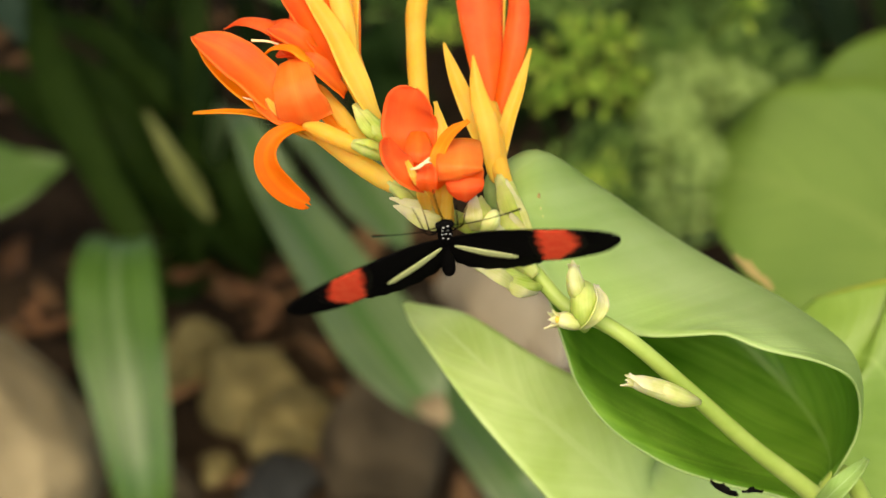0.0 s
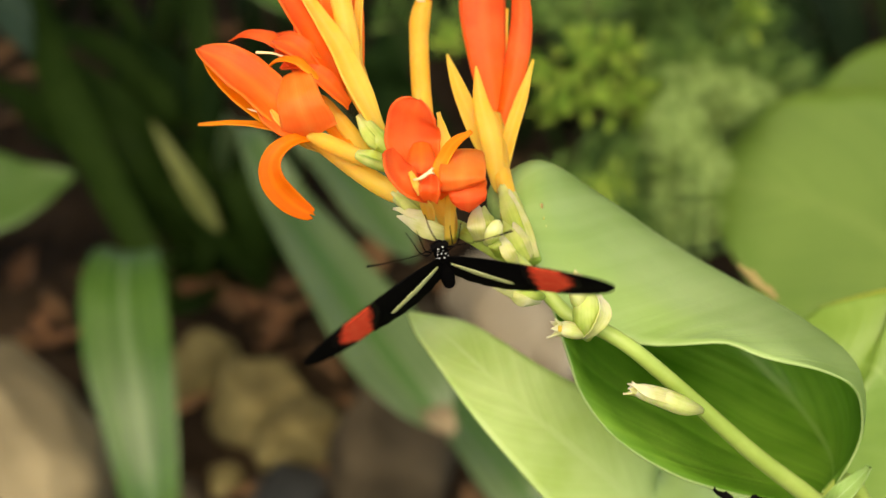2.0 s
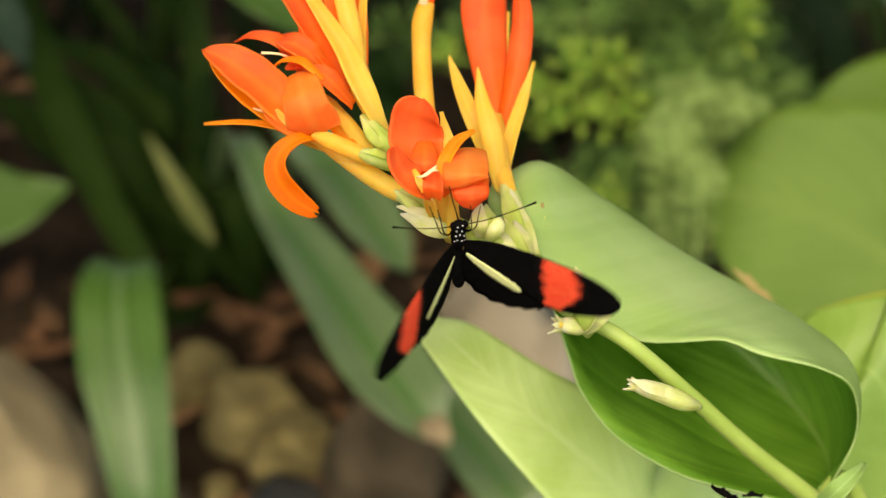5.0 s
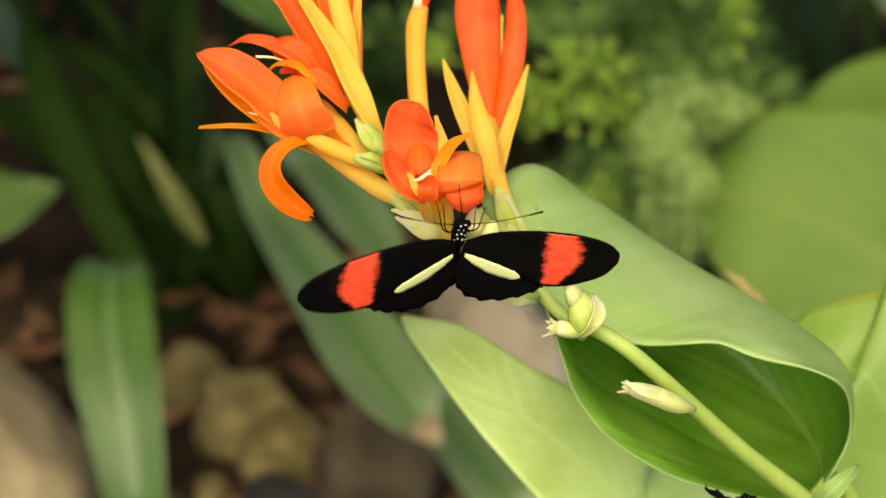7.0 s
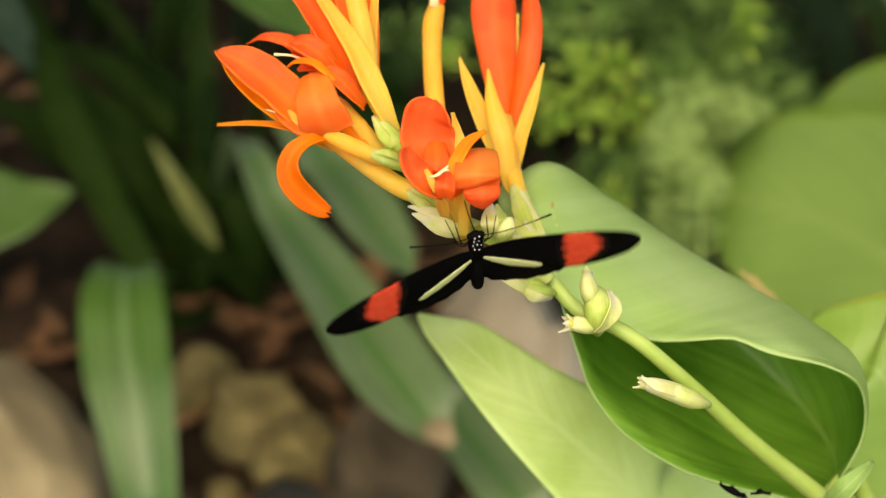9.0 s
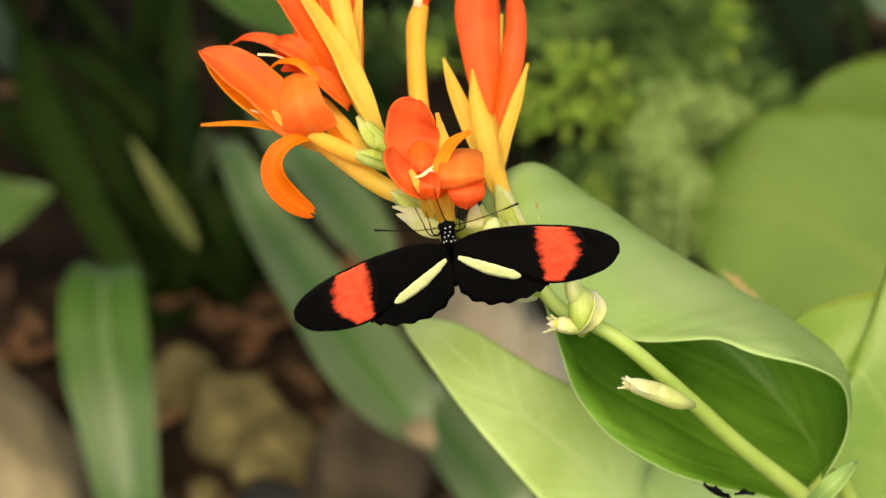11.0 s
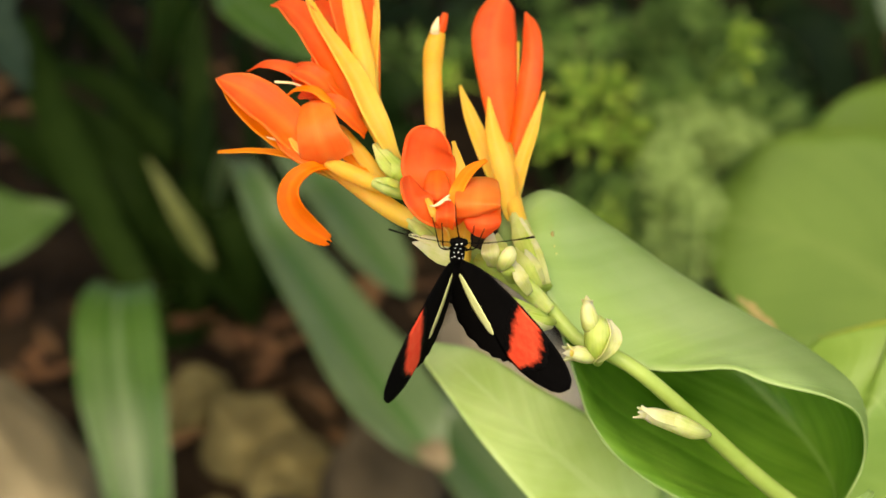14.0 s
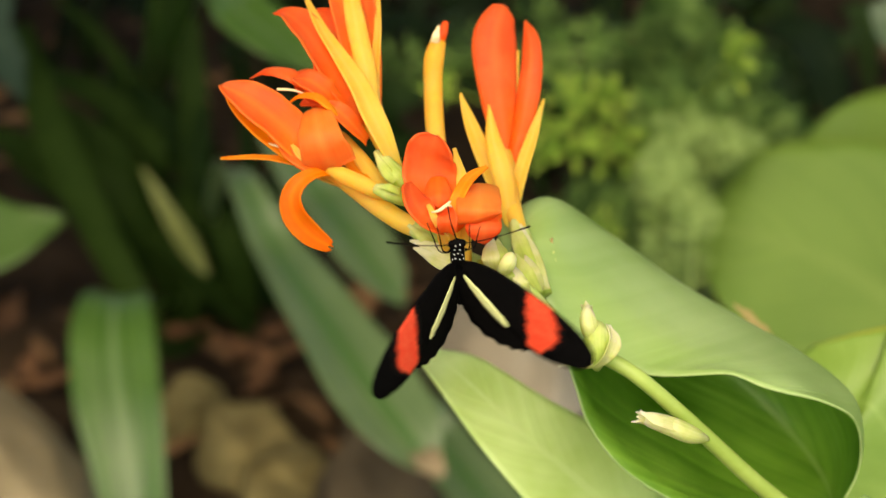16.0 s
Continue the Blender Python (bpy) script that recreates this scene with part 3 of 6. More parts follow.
petal(fc, [(-21.5, 34.6, 5), (-24.7, 37.6, 8), (-27.4, 39.3, 8), (-30.8, 39.3, 6), (-33.3, 37.8, 3)], [1.54, 1.65, 1.32, 0.99, 0.33], AMBER, (0, 0.9, 0.6), -0.35, round_tip=True, wave=0.08)
petal(fc, [(-17.4, 30.5, 3), (-20.4, 33.8, 6), (-23.2, 36.3, 7), (-25.3, 37.8, 6)], [1.11, 1.99, 1.88, 0.88], ORANGE, (0, 0.6, 0.8), 0.3, round_tip=True)
petal(fc, [(-25.9, 38.9, 0), (-28.2, 39.2, -1), (-31.1, 38.2, -2)], [1.57, 1.34, 0.45], RED_ORANGE, (0, 0.3, 1), 0.3, round_tip=True)
petal(fc, [(-23.2, 35.0, -3), (-25.7, 39.0, -3), (-29.0, 42.5, -4), (-32.1, 45.3, -7)], [2.26, 3.40, 3.40, 1.81], RED_ORANGE, (0.1, 0.4, 1), 0.3, round_tip=True)
petal(fc, [(-20.0, 34.4, -2), (-22.7, 39.9, -1), (-25.6, 44.7, -3), (-27.8, 48.0, -6)], [1.81, 2.94, 2.71, 1.35], RED_ORANGE, (0.4, 0.2, 1), 0.3, round_tip=True)
part("stamen", tube([(-29.1, 39.6, 3), (-31.9, 40.5, 3), (-35.2, 40.7, 3)], [0.22, 0.24, 0.28], 12, 8), STAMEN, fc, "cream stamen")
petal(fc, [(-11.1, 25.0, 3), (-13.5, 29.7, 6), (-16.2, 35.2, 7), (-19.1, 41.5, 5), (-22.9, 47.4, 2), (-27.0, 54.0, -3), (-30.5, 61.2, -8)], [0.89, 1.78, 2.33, 2.11, 1.56, 1.11, 0.33], YELLOW, (0.35, 0.2, 1), 0.28, "sepal", n=34, wave=0.08)
petal(fc, [(-17.5, 37.7, -1), (-19.9, 46.8, -2), (-21.8, 53.9, -4), (-23.8, 62.4, -7), (-24.9, 68.5, -9)], [1.58, 2.26, 2.26, 2.26, 0.56], ORANGE, (0.2, 0.1, 1), 0.35, wave=0.1)
petal(fc, [(-16.3, 35.2, 1), (-17.7, 44.2, 1), (-19.7, 53.5, -1), (-21.4, 61.9, -4), (-23.0, 69.3, -7)], [1.57, 2.02, 2.02, 1.57, 0.45], YELLOW, (0, 0.1, 1), -0.3, wave=0.08)
petal(fc, [(-16.0, 38.0, -4), (-16.6, 47.2, -5), (-17.8, 56.7, -7), (-19.1, 65.1, -9), (-19.9, 71.1, -10)], [1.14, 1.82, 2.05, 1.82, 0.46], ORANGE, (-0.3, 0.1, 1), 0.3, wave=0.08)
petal(fc, [(-16.0, 38.9, -2), (-16.1, 45.8, -3), (-15.7, 54.1, -5), (-15.8, 62.6, -8)], [0.90, 0.90, 0.68, 0.23], YELLOW, (-0.4, 0.1, 1), 0.3, "sepal")

# flower on which the butterfly feeds
fd = part("flower", tube([(1.6, 4.9, 8), (1.3, 8.6, 14), (-0.1, 12.2, 18), (-1.6, 14.7, 20)], [1.51, 1.83, 2.16, 1.62]), YELLOW, plant, "red-orange flower with curled petals")
petal(fd, [(-2.3, 13.7, 20), (-3.8, 18.1, 17), (-5.0, 22.2, 15), (-5.1, 25.7, 16), (-4.6, 28.2, 18), (-3.8, 30.2, 19)], [1.71, 3.85, 4.92, 4.82, 4.50, 3.64], RED_ORANGE, [(0.2, 0.1, 1), (0.1, 0.1, 1), (0.1, 0.2, 1), (0.05, 0.2, 1), (0, 0.3, 1), (0, 0.35, 1)], 0.16, n=40, m=15, wave=0.05, round_tip=True, curl=0.10)
petal(fd, [(-1.7, 12.1, 24), (-4.8, 13.6, 27), (-7.3, 16.5, 27), (-8.4, 19.2, 24), (-8.7, 21.3, 21)], [0.94, 2.09, 2.72, 2.09, 0.84], RED_ORANGE, (0.5, 0.4, 1), 0.34, round_tip=True, wave=0.12)
petal(fd, [(-3.4, 22.8, 16), (-3.4, 20.6, 20), (-3.3, 18.5, 22), (-3.4, 16.6, 22)], [1.59, 2.43, 2.65, 1.91], ORANGE, (0, 0, 1), -0.25, label="orange inner petal", round_tip=True, wave=0.04)
petal(fd, [(-3.4, 12.6, 28), (-4.2, 14.4, 29), (-5.3, 16.8, 27)], [0.42, 0.62, 0.31], YELLOW, (0, 0, 1), 0.2, label="yellow inner petal")
petal(fd, [(-1.7, 11.5, 28), (-1.7, 13.5, 30), (-1.5, 16.3, 28)], [1.24, 1.76, 0.93], RED_ORANGE, (-0.2, -0.2, 1), 0.4, round_tip=True)
part("stamen", join(tube([(-4.6, 15.2, 30), (-3.6, 15.3, 31), (-2.6, 15.9, 31), (-1.2, 17.2, 30)], [0.2, 0.28, 0.36, 0.2], 12, 8), tube([(-2.2, 16.2, 31), (-1.5, 16.4, 31), (-1.0, 16.2, 30)], [0.33, 0.27, 0.16], 8, 6)), STAMEN, fd, "cream stamen")
petal(fd, [(5.0, 21.7, 13), (4.6, 20.8, 19), (4.3, 18.6, 25), (4.0, 16.1, 28), (4.1, 14.3, 27.5), (4.3, 13.5, 26)], [2.73, 3.57, 3.99, 4.20, 4.20, 3.99], APRICOT, [(0, 0.9, 0.3), (0, 0.7, 0.6), (0, 0.3, 1), (0, 0.1, 1), (0, -0.05, 1), (0, -0.1, 1)], -0.13, n=34, m=17, notch=0.6, wave=0.06, seed=3)
petal(fd, [(4.9, 15.5, 24.5), (5.0, 13.6, 25.5), (5.1, 11.5, 25.5), (5.0, 9.7, 23.5)], [3.57, 3.46, 3.25, 1.89], RED_ORANGE, (0.1, -0.1, 1), -0.16, n=26, m=11, round_tip=True, wave=0.10, label="red curled petal end")
petal(fd, [(-1.3, 12.6, 21), (0.5, 15.7, 22), (1.7, 19.0, 20)], [1.80, 2.33, 1.69], RED_ORANGE, (0.4, 0.1, 1), 0.2, round_tip=True)
petal(fd, [(-0.8, 14.8, 25), (0.4, 18.7, 25), (2.5, 22.1, 23), (5.7, 24.4, 21)], [1.15, 1.26, 1.05, 0.31], AMBER, (-0.4, 0.2, 1), 0.2, wave=0.05)
petal(fd, [(1.2, 16.3, 17), (0.9, 22.6, 15), (-0.4, 28.4, 13)], [1.29, 1.18, 0.22], YELLOW, (0, 0, 1), 0.2, "sepal")
petal(fd, [(1.7, 4.6, 14), (1.7, 9.0, 18), (2.0, 12.6, 21), (1.9, 14.7, 22)], [0.96, 1.06, 1.06, 0.53], YELLOW, (0, -0.2, 1), -0.2, wave=0.05)
petal(fd, [(-1.8, 8.3, 20), (-2.3, 10.3, 24), (-3.1, 12.0, 26)], [0.73, 1.05, 0.63], YELLOW, (-0.2, -0.2, 1), 0.3, label="peach coloured petal base", round_tip=True)

# closed yellow bud tube
fe = part("bud", tube([(0.9, 9.7, -5), (-2.0, 20.9, -11), (-3.8, 33.6, -17), (-4.4, 44.5, -20), (-4.2, 49.9, -20), (-3.3, 53.8, -20)], [1.53, 1.76, 1.99, 1.99, 2.11, 1.64], 34), YELLOW, plant, "long closed yellow bud")
part("bud_tip", tube([(-3.3, 53.6, -20), (-2.6, 55.2, -20), (-1.7, 57.8, -20)], [1.18, 1.18, 0.59], 12, 10), RED_ORANGE, fe, "red tip of the bud")
petal(fe, [(-4.0, 53.0, -18), (-3.8, 54.5, -17), (-3.2, 56.8, -18)], [0.94, 0.82, 0.12], STAMEN, (0.1, 0, 1), -0.3, "sepal", "dry whitish sepal tip")

# half-opened bloom
ff = part("flower", tube([(16.5, 2.9, -2), (14.0, 11.0, -7), (11.9, 19.3, -13), (11.0, 25.4, -17), (10.5, 30.3, -19)], [1.38, 1.61, 1.84, 2.30, 1.61], 26), YELLOW, plant, "half-open orange bloom with yellow sepals")
petal(ff, [(11.0, 26.8, -20), (10.7, 34.0, -21), (9.7, 41.3, -22), (8.9, 49.7, -23), (8.9, 55.9, -24), (10.1, 60.4, -25), (10.9, 62.5, -26)], [1.66, 2.84, 3.79, 4.74, 4.62, 3.32, 1.30], RED_ORANGE, (0.15, 0, 1), -0.30, n=34, m=13, notch=0.8, wave=0.12)
petal(ff, [(11.8, 26.8, -19), (13.6, 33.9, -20), (15.3, 41.8, -21), (16.2, 49.7, -22), (16.0, 55.3, -24), (15.1, 59.1, -26)], [1.30, 2.01, 2.48, 2.36, 1.77, 0.24], RED_ORANGE, (-0.3, 0, 1), -0.35, n=34, m=11, wave=0.1)
petal(ff, [(12.6, 40.3, -24), (13.0, 47.6, -25), (13.6, 52.8, -26)], [0.84, 0.72, 0.24], YELLOW, (0, 0, 1), 0.2, label="yellow inner petal")
petal(ff, [(11.4, 21.1, -13), (10.3, 19.8, -14), (6.8, 27.6, -14), (3.8, 35.0, -15), (1.2, 42.3, -16)], [0.4, 1.31, 1.74, 1.42, 0.16], YELLOW, (0.2, 0, 1), 0.25, "sepal", wave=0.05)
petal(ff, [(12.7, 15.4, -9), (11.6, 15.8, -11), (9.7, 25.6, -9), (7.9, 32.3, -10), (7.0, 39.4, -11)], [0.3, 1.5, 2.18, 1.63, 0.16], YELLOW, (0, 0, 1), -0.3, "sepal", wave=0.05)
petal(ff, [(11.8, 21.1, -14), (11.9, 18.2, -15), (13.8, 26.0, -15), (16.2, 33.4, -16), (18.5, 41.3, -17)], [0.4, 1.20, 1.42, 1.09, 0.16], YELLOW, (-0.3, 0, 1), 0.25, "sepal", wave=0.05)


def bud(spine, radii, mat, label, teeth=0, spread=0.5, flat=1.0):
    ob = part("bud", tube(spine, radii, 20, 14, flat, 0.09), mat, plant, label)
    s = np.array(spine, float)
    end, d = s[-1], unit(s[-1] - s[-2])
    side = unit(np.cross(d, (0.1, 0.1, 1)))
    up = np.cross(side, d)
    for k in range(teeth):
        a = k * 6.283 / teeth + 0.4
        out = side * math.cos(a) + up * math.sin(a)
        r = radii[-1]
        b0 = end - d * r * 1.9 + out * r * 0.55
        reach = 0.85 + 0.3 * ((k * 7) % 3) / 2
        petal(ob, [b0, b0 + d * r * 2 + out * r * spread * 0.8, b0 + d * r * 3.4 * reach + out * r * spread * 1.7], [r * 0.85, r * 0.78, 0.1], mat, tuple(out), -0.3, "bract", n=12, m=7)
    return ob


def bract(parent, spine, half, mat, face=(0, 0, 1), cup=-0.4, label=""):
    return petal(parent, spine, [h * 1.2 for h in half], mat, face, cup * 0.6, "bract", label, 0.25, n=22, m=11, wave=0.08, curl=0.15)


# pale bracts under the feeding flower
b1 = bud([(2.8, 5.7, 9), (-0.2, 6.3, 12), (-3.3, 7.5, 13), (-5.4, 8.6, 12)], [0.94, 1.46, 1.36, 0.63], LIME, "pale green bract with pointed lobes")
bract(b1, [(2.2, 5.3, 13), (-0.9, 6.0, 16), (-4.5, 7.5, 16), (-8.1, 9.2, 13)], [0.72, 1.45, 1.24, 0.10], CREAM, (0, -0.3, 1))
bract(b1, [(0.7, 7.5, 14), (-2.4, 8.7, 16), (-5.7, 9.8, 15), (-8.8, 10.7, 12)], [0.62, 0.93, 0.72, 0.10], CREAM, (0, 0.3, 1))
bract(b1, [(-0.4, 8.4, 11), (-2.7, 10.5, 12), (-5.4, 12.0, 10)], [1.04, 1.15, 0.42], LIME, (0, 0.3, 1))
# buds and sheaths right of the head
b1 = bud([(6.8, 4.7, 9), (7.6, 6.7, 13), (8.0, 8.8, 14), (7.2, 10.5, 12)], [0.70, 1.48, 1.25, 0.46], LIME, "pale green bud wrapped in pointed bracts")
bract(b1, [(7.1, 4.4, 15), (6.6, 6.6, 18), (6.5, 8.9, 17), (7.1, 11.1, 14)], [0.82, 1.44, 1.23, 0.21], CREAM, (-0.2, 0, 1), -0.5)
bract(b1, [(9.8, 5.5, 14), (9.1, 7.5, 17), (8.6, 9.4, 15), (8.2, 11.1, 12)], [0.83, 1.24, 1.03, 0.21], LIME, (0.3, 0, 1), -0.5)
bud([(8.8, 4.2, 12), (9.3, 5.4, 17), (10.1, 6.8, 18), (10.8, 7.9, 15)], [0.82, 1.44, 1.44, 0.51], CREAM, "oval whitish bud on the stem")
b1 = bud([(16.2, 1.3, 3), (14.3, 4.0, 4), (13.3, 6.9, 1), (12.4, 10.9, -4)], [1.27, 1.73, 1.55, 1.19], LIME, "pale green sheath round a flower stalk")
bract(b1, [(16.0, 0.2, 8), (14.1, 3.2, 10), (12.8, 5.9, 9), (11.7, 8.5, 6)], [1.05, 1.47, 1.16, 0.11], LIME, (-0.1, 0, 1), -0.5)
bract(b1, [(17.1, 1.3, 5), (15.7, 4.3, 7), (14.7, 6.8, 5), (13.8, 8.6, 2)], [0.74, 1.17, 0.85, 0.11], CREAM, (0.3, 0, 1), -0.5)
part("sheath", tube([(2.8, 6.8, 6), (6.8, 5.1, 9), (11.2, 2.6, 10), (15.2, -0.6, 9), (18.1, -3.6, 8)], [1.16, 1.68, 1.89, 1.79, 1.47], 26, 14, 1.0, 0.05), LIME, plant, "pale green sheath round the stem")
b1 = bud([(13.8, 0.0, 9), (12.1, 2.3, 13), (11.1, 4.6, 13), (10.5, 6.3, 11)], [0.59, 1.02, 0.88, 0.36], LIME, "pale green bud with a pointed bract")
bract(b1, [(14.4, -0.6, 14), (12.8, 1.9, 17), (11.8, 4.2, 16), (11.3, 6.1, 13)], [0.62, 1.14, 0.93, 0.10], CREAM, (0.2, 0, 1), -0.5)
bract(b1, [(11.1, 1.3, 12), (10.2, 3.0, 16), (9.6, 4.6, 16), (8.8, 5.9, 14)], [0.62, 1.04, 0.83, 0.10], LIME, (-0.2, 0, 1), -0.5)
b1 = part("sheath", tube([(17.8, 0.5, -1), (15.6, 5.9, -4), (14.0, 10.8, -7), (12.7, 15.0, -10)], [1.71, 2.16, 2.16, 1.71], 20, 14, 1.0, 0.05), LIME, plant, "pale green sleeve round the bloom's stalk")
bract(b1, [(16.1, 2.3, 5), (13.9, 7.5, 3), (12.5, 11.9, 0), (11.5, 15.6, -4)], [1.01, 1.45, 1.23, 0.11], LIME, (-0.2, 0, 1), -0.5)
bract(b1, [(18.0, 1.5, 3), (16.3, 6.7, 1), (14.6, 11.1, -2), (13.4, 14.8, -6)], [0.78, 1.23, 1.01, 0.11], CREAM, (0.3, 0, 1), -0.5)
# pair of buds lying beside the stem
b1 = bud([(17.3, -5.0, 9), (14.0, -4.1, 14), (10.2, -2.6, 15), (7.5, -1.6, 14), (6.5, -1.2, 13)], [0.83, 1.56, 1.56, 1.14, 0.52], LIME, "long pale green bud beside the stem", 3, 0.25)
bract(b1, [(14.9, -6.1, 16), (11.9, -3.8, 19), (8.7, -2.0, 18), (6.1, -1.6, 15)], [0.62, 1.23, 1.03, 0.10], CREAM, (0, 0.3, 1), -0.45)
b1 = bud([(18.8, -5.9, 9), (16.4, -5.7, 15), (14.3, -5.1, 16), (12.5, -4.3, 14)], [0.83, 1.55, 1.55, 0.72], LIME, "pale green bud beside the stem")
bract(b1, [(12.0, -4.7, 17), (14.2, -6.3, 18), (16.5, -7.1, 17), (18.6, -7.0, 13)], [0.31, 0.93, 0.72, 0.21], CREAM, (0, -0.5, 1), -0.45)
# seed bud in lobes with a crown
b2 = bud([(27.3, -13.4, 10), (26.9, -10.7, 16), (26.8, -7.9, 18), (27.1, -5.4, 16)], [1.03, 2.48, 2.68, 1.24], LIME, "pale green seed bud with a whitish curled rim")
bract(b2, [(26.4, -13.5, 17), (28.6, -11.1, 20), (29.8, -8.3, 19), (29.0, -5.3, 16)], [0.41, 0.92, 1.13, 0.41], CREAM, (0.6, 0, 1), 0.5, "whitish curled bract")
bud([(25.9, -8.0, 15), (25.2, -6.1, 19), (24.8, -4.0, 19), (24.9, -2.6, 17)], [1.13, 1.64, 1.54, 1.03], CREAM, "pale green bud with a pointed crown", 4, 0.35)
b1 = bud([(26.7, -12.8, 13), (24.8, -12.3, 17), (23.1, -11.8, 18), (22.0, -11.7, 18)], [0.92, 1.44, 1.54, 1.23], CREAM, "pale green bud with a frilled opening", 5, 0.65)
part("throat", ball((21.7, -11.6, 19), (0.6, 0.7, 0.6), 12, 8), YELLOW, b1, "yellowish inside of the opening")
# bud low on the stem
b1 = bud([(48.8, -27.4, 8), (45.1, -26.3, 14), (41.0, -24.6, 17), (37.3, -23.4, 17), (35.9, -23.0, 17)], [0.72, 1.75, 1.86, 1.55, 1.14], CREAM, "cream coloured bud on the stem", 5, 0.45)
bract(b1, [(47.0, -26.4, 13), (42.2, -24.4, 18), (37.9, -23.0, 20), (34.7, -21.6, 19)], [0.51, 0.92, 0.92, 0.10], CREAM, (0.1, 0.5, 1), -0.4)


# leaves of the stand
def rolled_leaf():
    """A broad leaf whose upper half rolls forward over the hollow inner side."""
    rows = [
        [(13.1, 2.4, -18), (11.2, 9.4, -24), (10.1, 13.4, -26), (10.5, 16.4, -22), (9.5, 13.8, -18), (9.9, 10.3, -16)],
        [(19.7, -2.1, -14), (20.0, 7.2, -32), (20.2, 16.6, -36), (20.3, 21.1, -26), (18.2, 13.5, -12), (15.7, 4.0, -4)],
        [(25.3, -17.7, -14), (33.4, -3.5, -46), (35.0, 7.5, -50), (32.8, 14.4, -34), (28.3, 2.5, -10), (24.4, -10.1, -1)],
        [(28.3, -26.0, -16), (43.9, -17.3, -54), (51.8, -3.7, -58), (49.1, 3.8, -40), (42.8, -6.5, -10), (38.3, -15.6, 1)],
        [(35.1, -34.8, -18), (56.3, -28.4, -54), (68.7, -14.2, -58), (63.9, -4.7, -40), (57.3, -11.1, -8), (51.7, -15.5, 6)],
        [(46.5, -42.1, -20), (66.8, -39.2, -50), (80.5, -25.4, -56), (75.0, -11.3, -38), (68.0, -15.5, -6), (63.1, -18.2, 6)],
        [(58.2, -46.2, -22), (74.0, -44.4, -42), (85.9, -35.1, -48), (85.4, -20.1, -34), (78.0, -21.4, -8), (73.8, -21.2, 2)],
        [(67.1, -48.1, -22), (77.3, -47.0, -34), (85.2, -40.4, -38), (86.3, -27.6, -26), (82.9, -27.7, -12), (80.6, -25.2, -4)],
        [(73.8, -50.2, -22), (77.5, -48.6, -26), (81.7, -44.5, -28), (84.4, -37.5, -24), (83.8, -35.7, -18), (83.1, -35.0, -14)],
        [(75.5, -50.3, -21), (76.4, -49.7, -22), (76.7, -48.1, -22), (77.4, -45.9, -22), (78.4, -46.0, -21), (78.9, -45.9, -20)],
    ]
    g = np.array(rows, float)
    a = np.stack([spline(g[:, j], 46) for j in range(g.shape[1])], 1)
    b = np.stack([spline(a[i], 30) for i in range(46)], 0)
    r = np.linspace(0, 1, 46)
    lip = 0.5 * np.sin(r * 21) * np.sin(r * 3.1)
    b[:, -5:, 2] += lip[:, None] * np.array([0.1, 0.25, 0.45, 0.75, 1.0])
    b[:, -3:, 1] += (0.5 * lip + 0.85 * np.exp(-((r - 0.47) / 0.035) ** 2))[:, None] * np.array([0.2, 0.6, 1.0])
    crease = np.exp(-np.abs(np.arange(30) - 10) / 2.2)
    b[:, :, 2] -= 5.5 * (np.sin(np.pi * r) ** 0.7)[:, None] * crease
    for i in range(46):
        for j in range(30):
            b[i, j, 2] += 0.55 * noise.noise(Vector(b[i, j]) * 0.09) + 0.25 * noise.noise(Vector(b[i, j]) * 0.22)
    v, f, uv = sheet(b[:, ::-1], 0.5)
    uv = np.column_stack([uv[:, 0], 1 - uv[:, 1]])
    ob = part("leaf", (v, f, uv), LEAF, plant, "broad green leaf rolled over along one side")
    ob.data.materials.append(LEAF_UPPER)
    q = len(v) // 2
    for p in ob.data.polygons:
        if all(i < q for i in p.vertices):
            p.material_index = 1
    return ob


leaf = rolled_leaf()
part("speck", ball((19.9, 11.5, -9.8), (0.34, 0.75, 0.36), 10, 7), TAN_EDGE, leaf, "brown speck on the leaf")
part("speck", ball((20.2, 9.1, -8.2), (0.2, 0.34, 0.22), 10, 7), CREAM, leaf, "whitish speck on the leaf")
part("speck", ball((20.6, 7.6, -7.3), (0.16, 0.24, 0.18), 10, 7), CREAM, leaf, "whitish speck on the leaf")
petal(plant, [(150, -330, -150), (74.9, -85.3, -84), (45.4, -56.0, -66), (30.0, -41.8, -60), (16.8, -30.9, -58), (7.2, -22.0, -64), (-1.1, -15.1, -76), (-8.3, -11.5, -92)], [2.59, 23.28, 17.59, 14.49, 10.09, 7.76, 5.17, 0.52], LEAF_PALE, (0.05, 0.5, 1), 0.10, "leaf", "pale green leaf with a pointed tip", 0.5, n=46, m=15, wave=0.5)
petal(plant, [(79.6, -0.4, -150), (84.9, -4.9, -152), (90.4, -9.8, -152)], [0.31, 1.24, 0.47], TAN_EDGE, (0.3, 0.3, 1), 0.3, "withered_edge", "dry brown leaf edge", 0.5, n=16, wave=0.5)
petal(plant, [(54.4, -45.0, -16), (55.8, -45.9, -14), (57.9, -46.9, -14), (60.0, -48.0, -16)], [0.23, 0.69, 0.69, 0.12], BLACK, (0.2, 0.6, 1), 0.3, "withered_scrap", "blackened withered leaf scrap", 0.3, n=16, m=7, wave=0.3)
petal(plant, [(60.4, -47.1, -14), (62.3, -46.4, -13), (64.7, -47.1, -15)], [0.12, 0.46, 0.12], BLACK, (0.2, 0.6, 1), 0.3, "withered_scrap", "blackened withered leaf scrap", 0.3, n=12, m=7, wave=0.2)
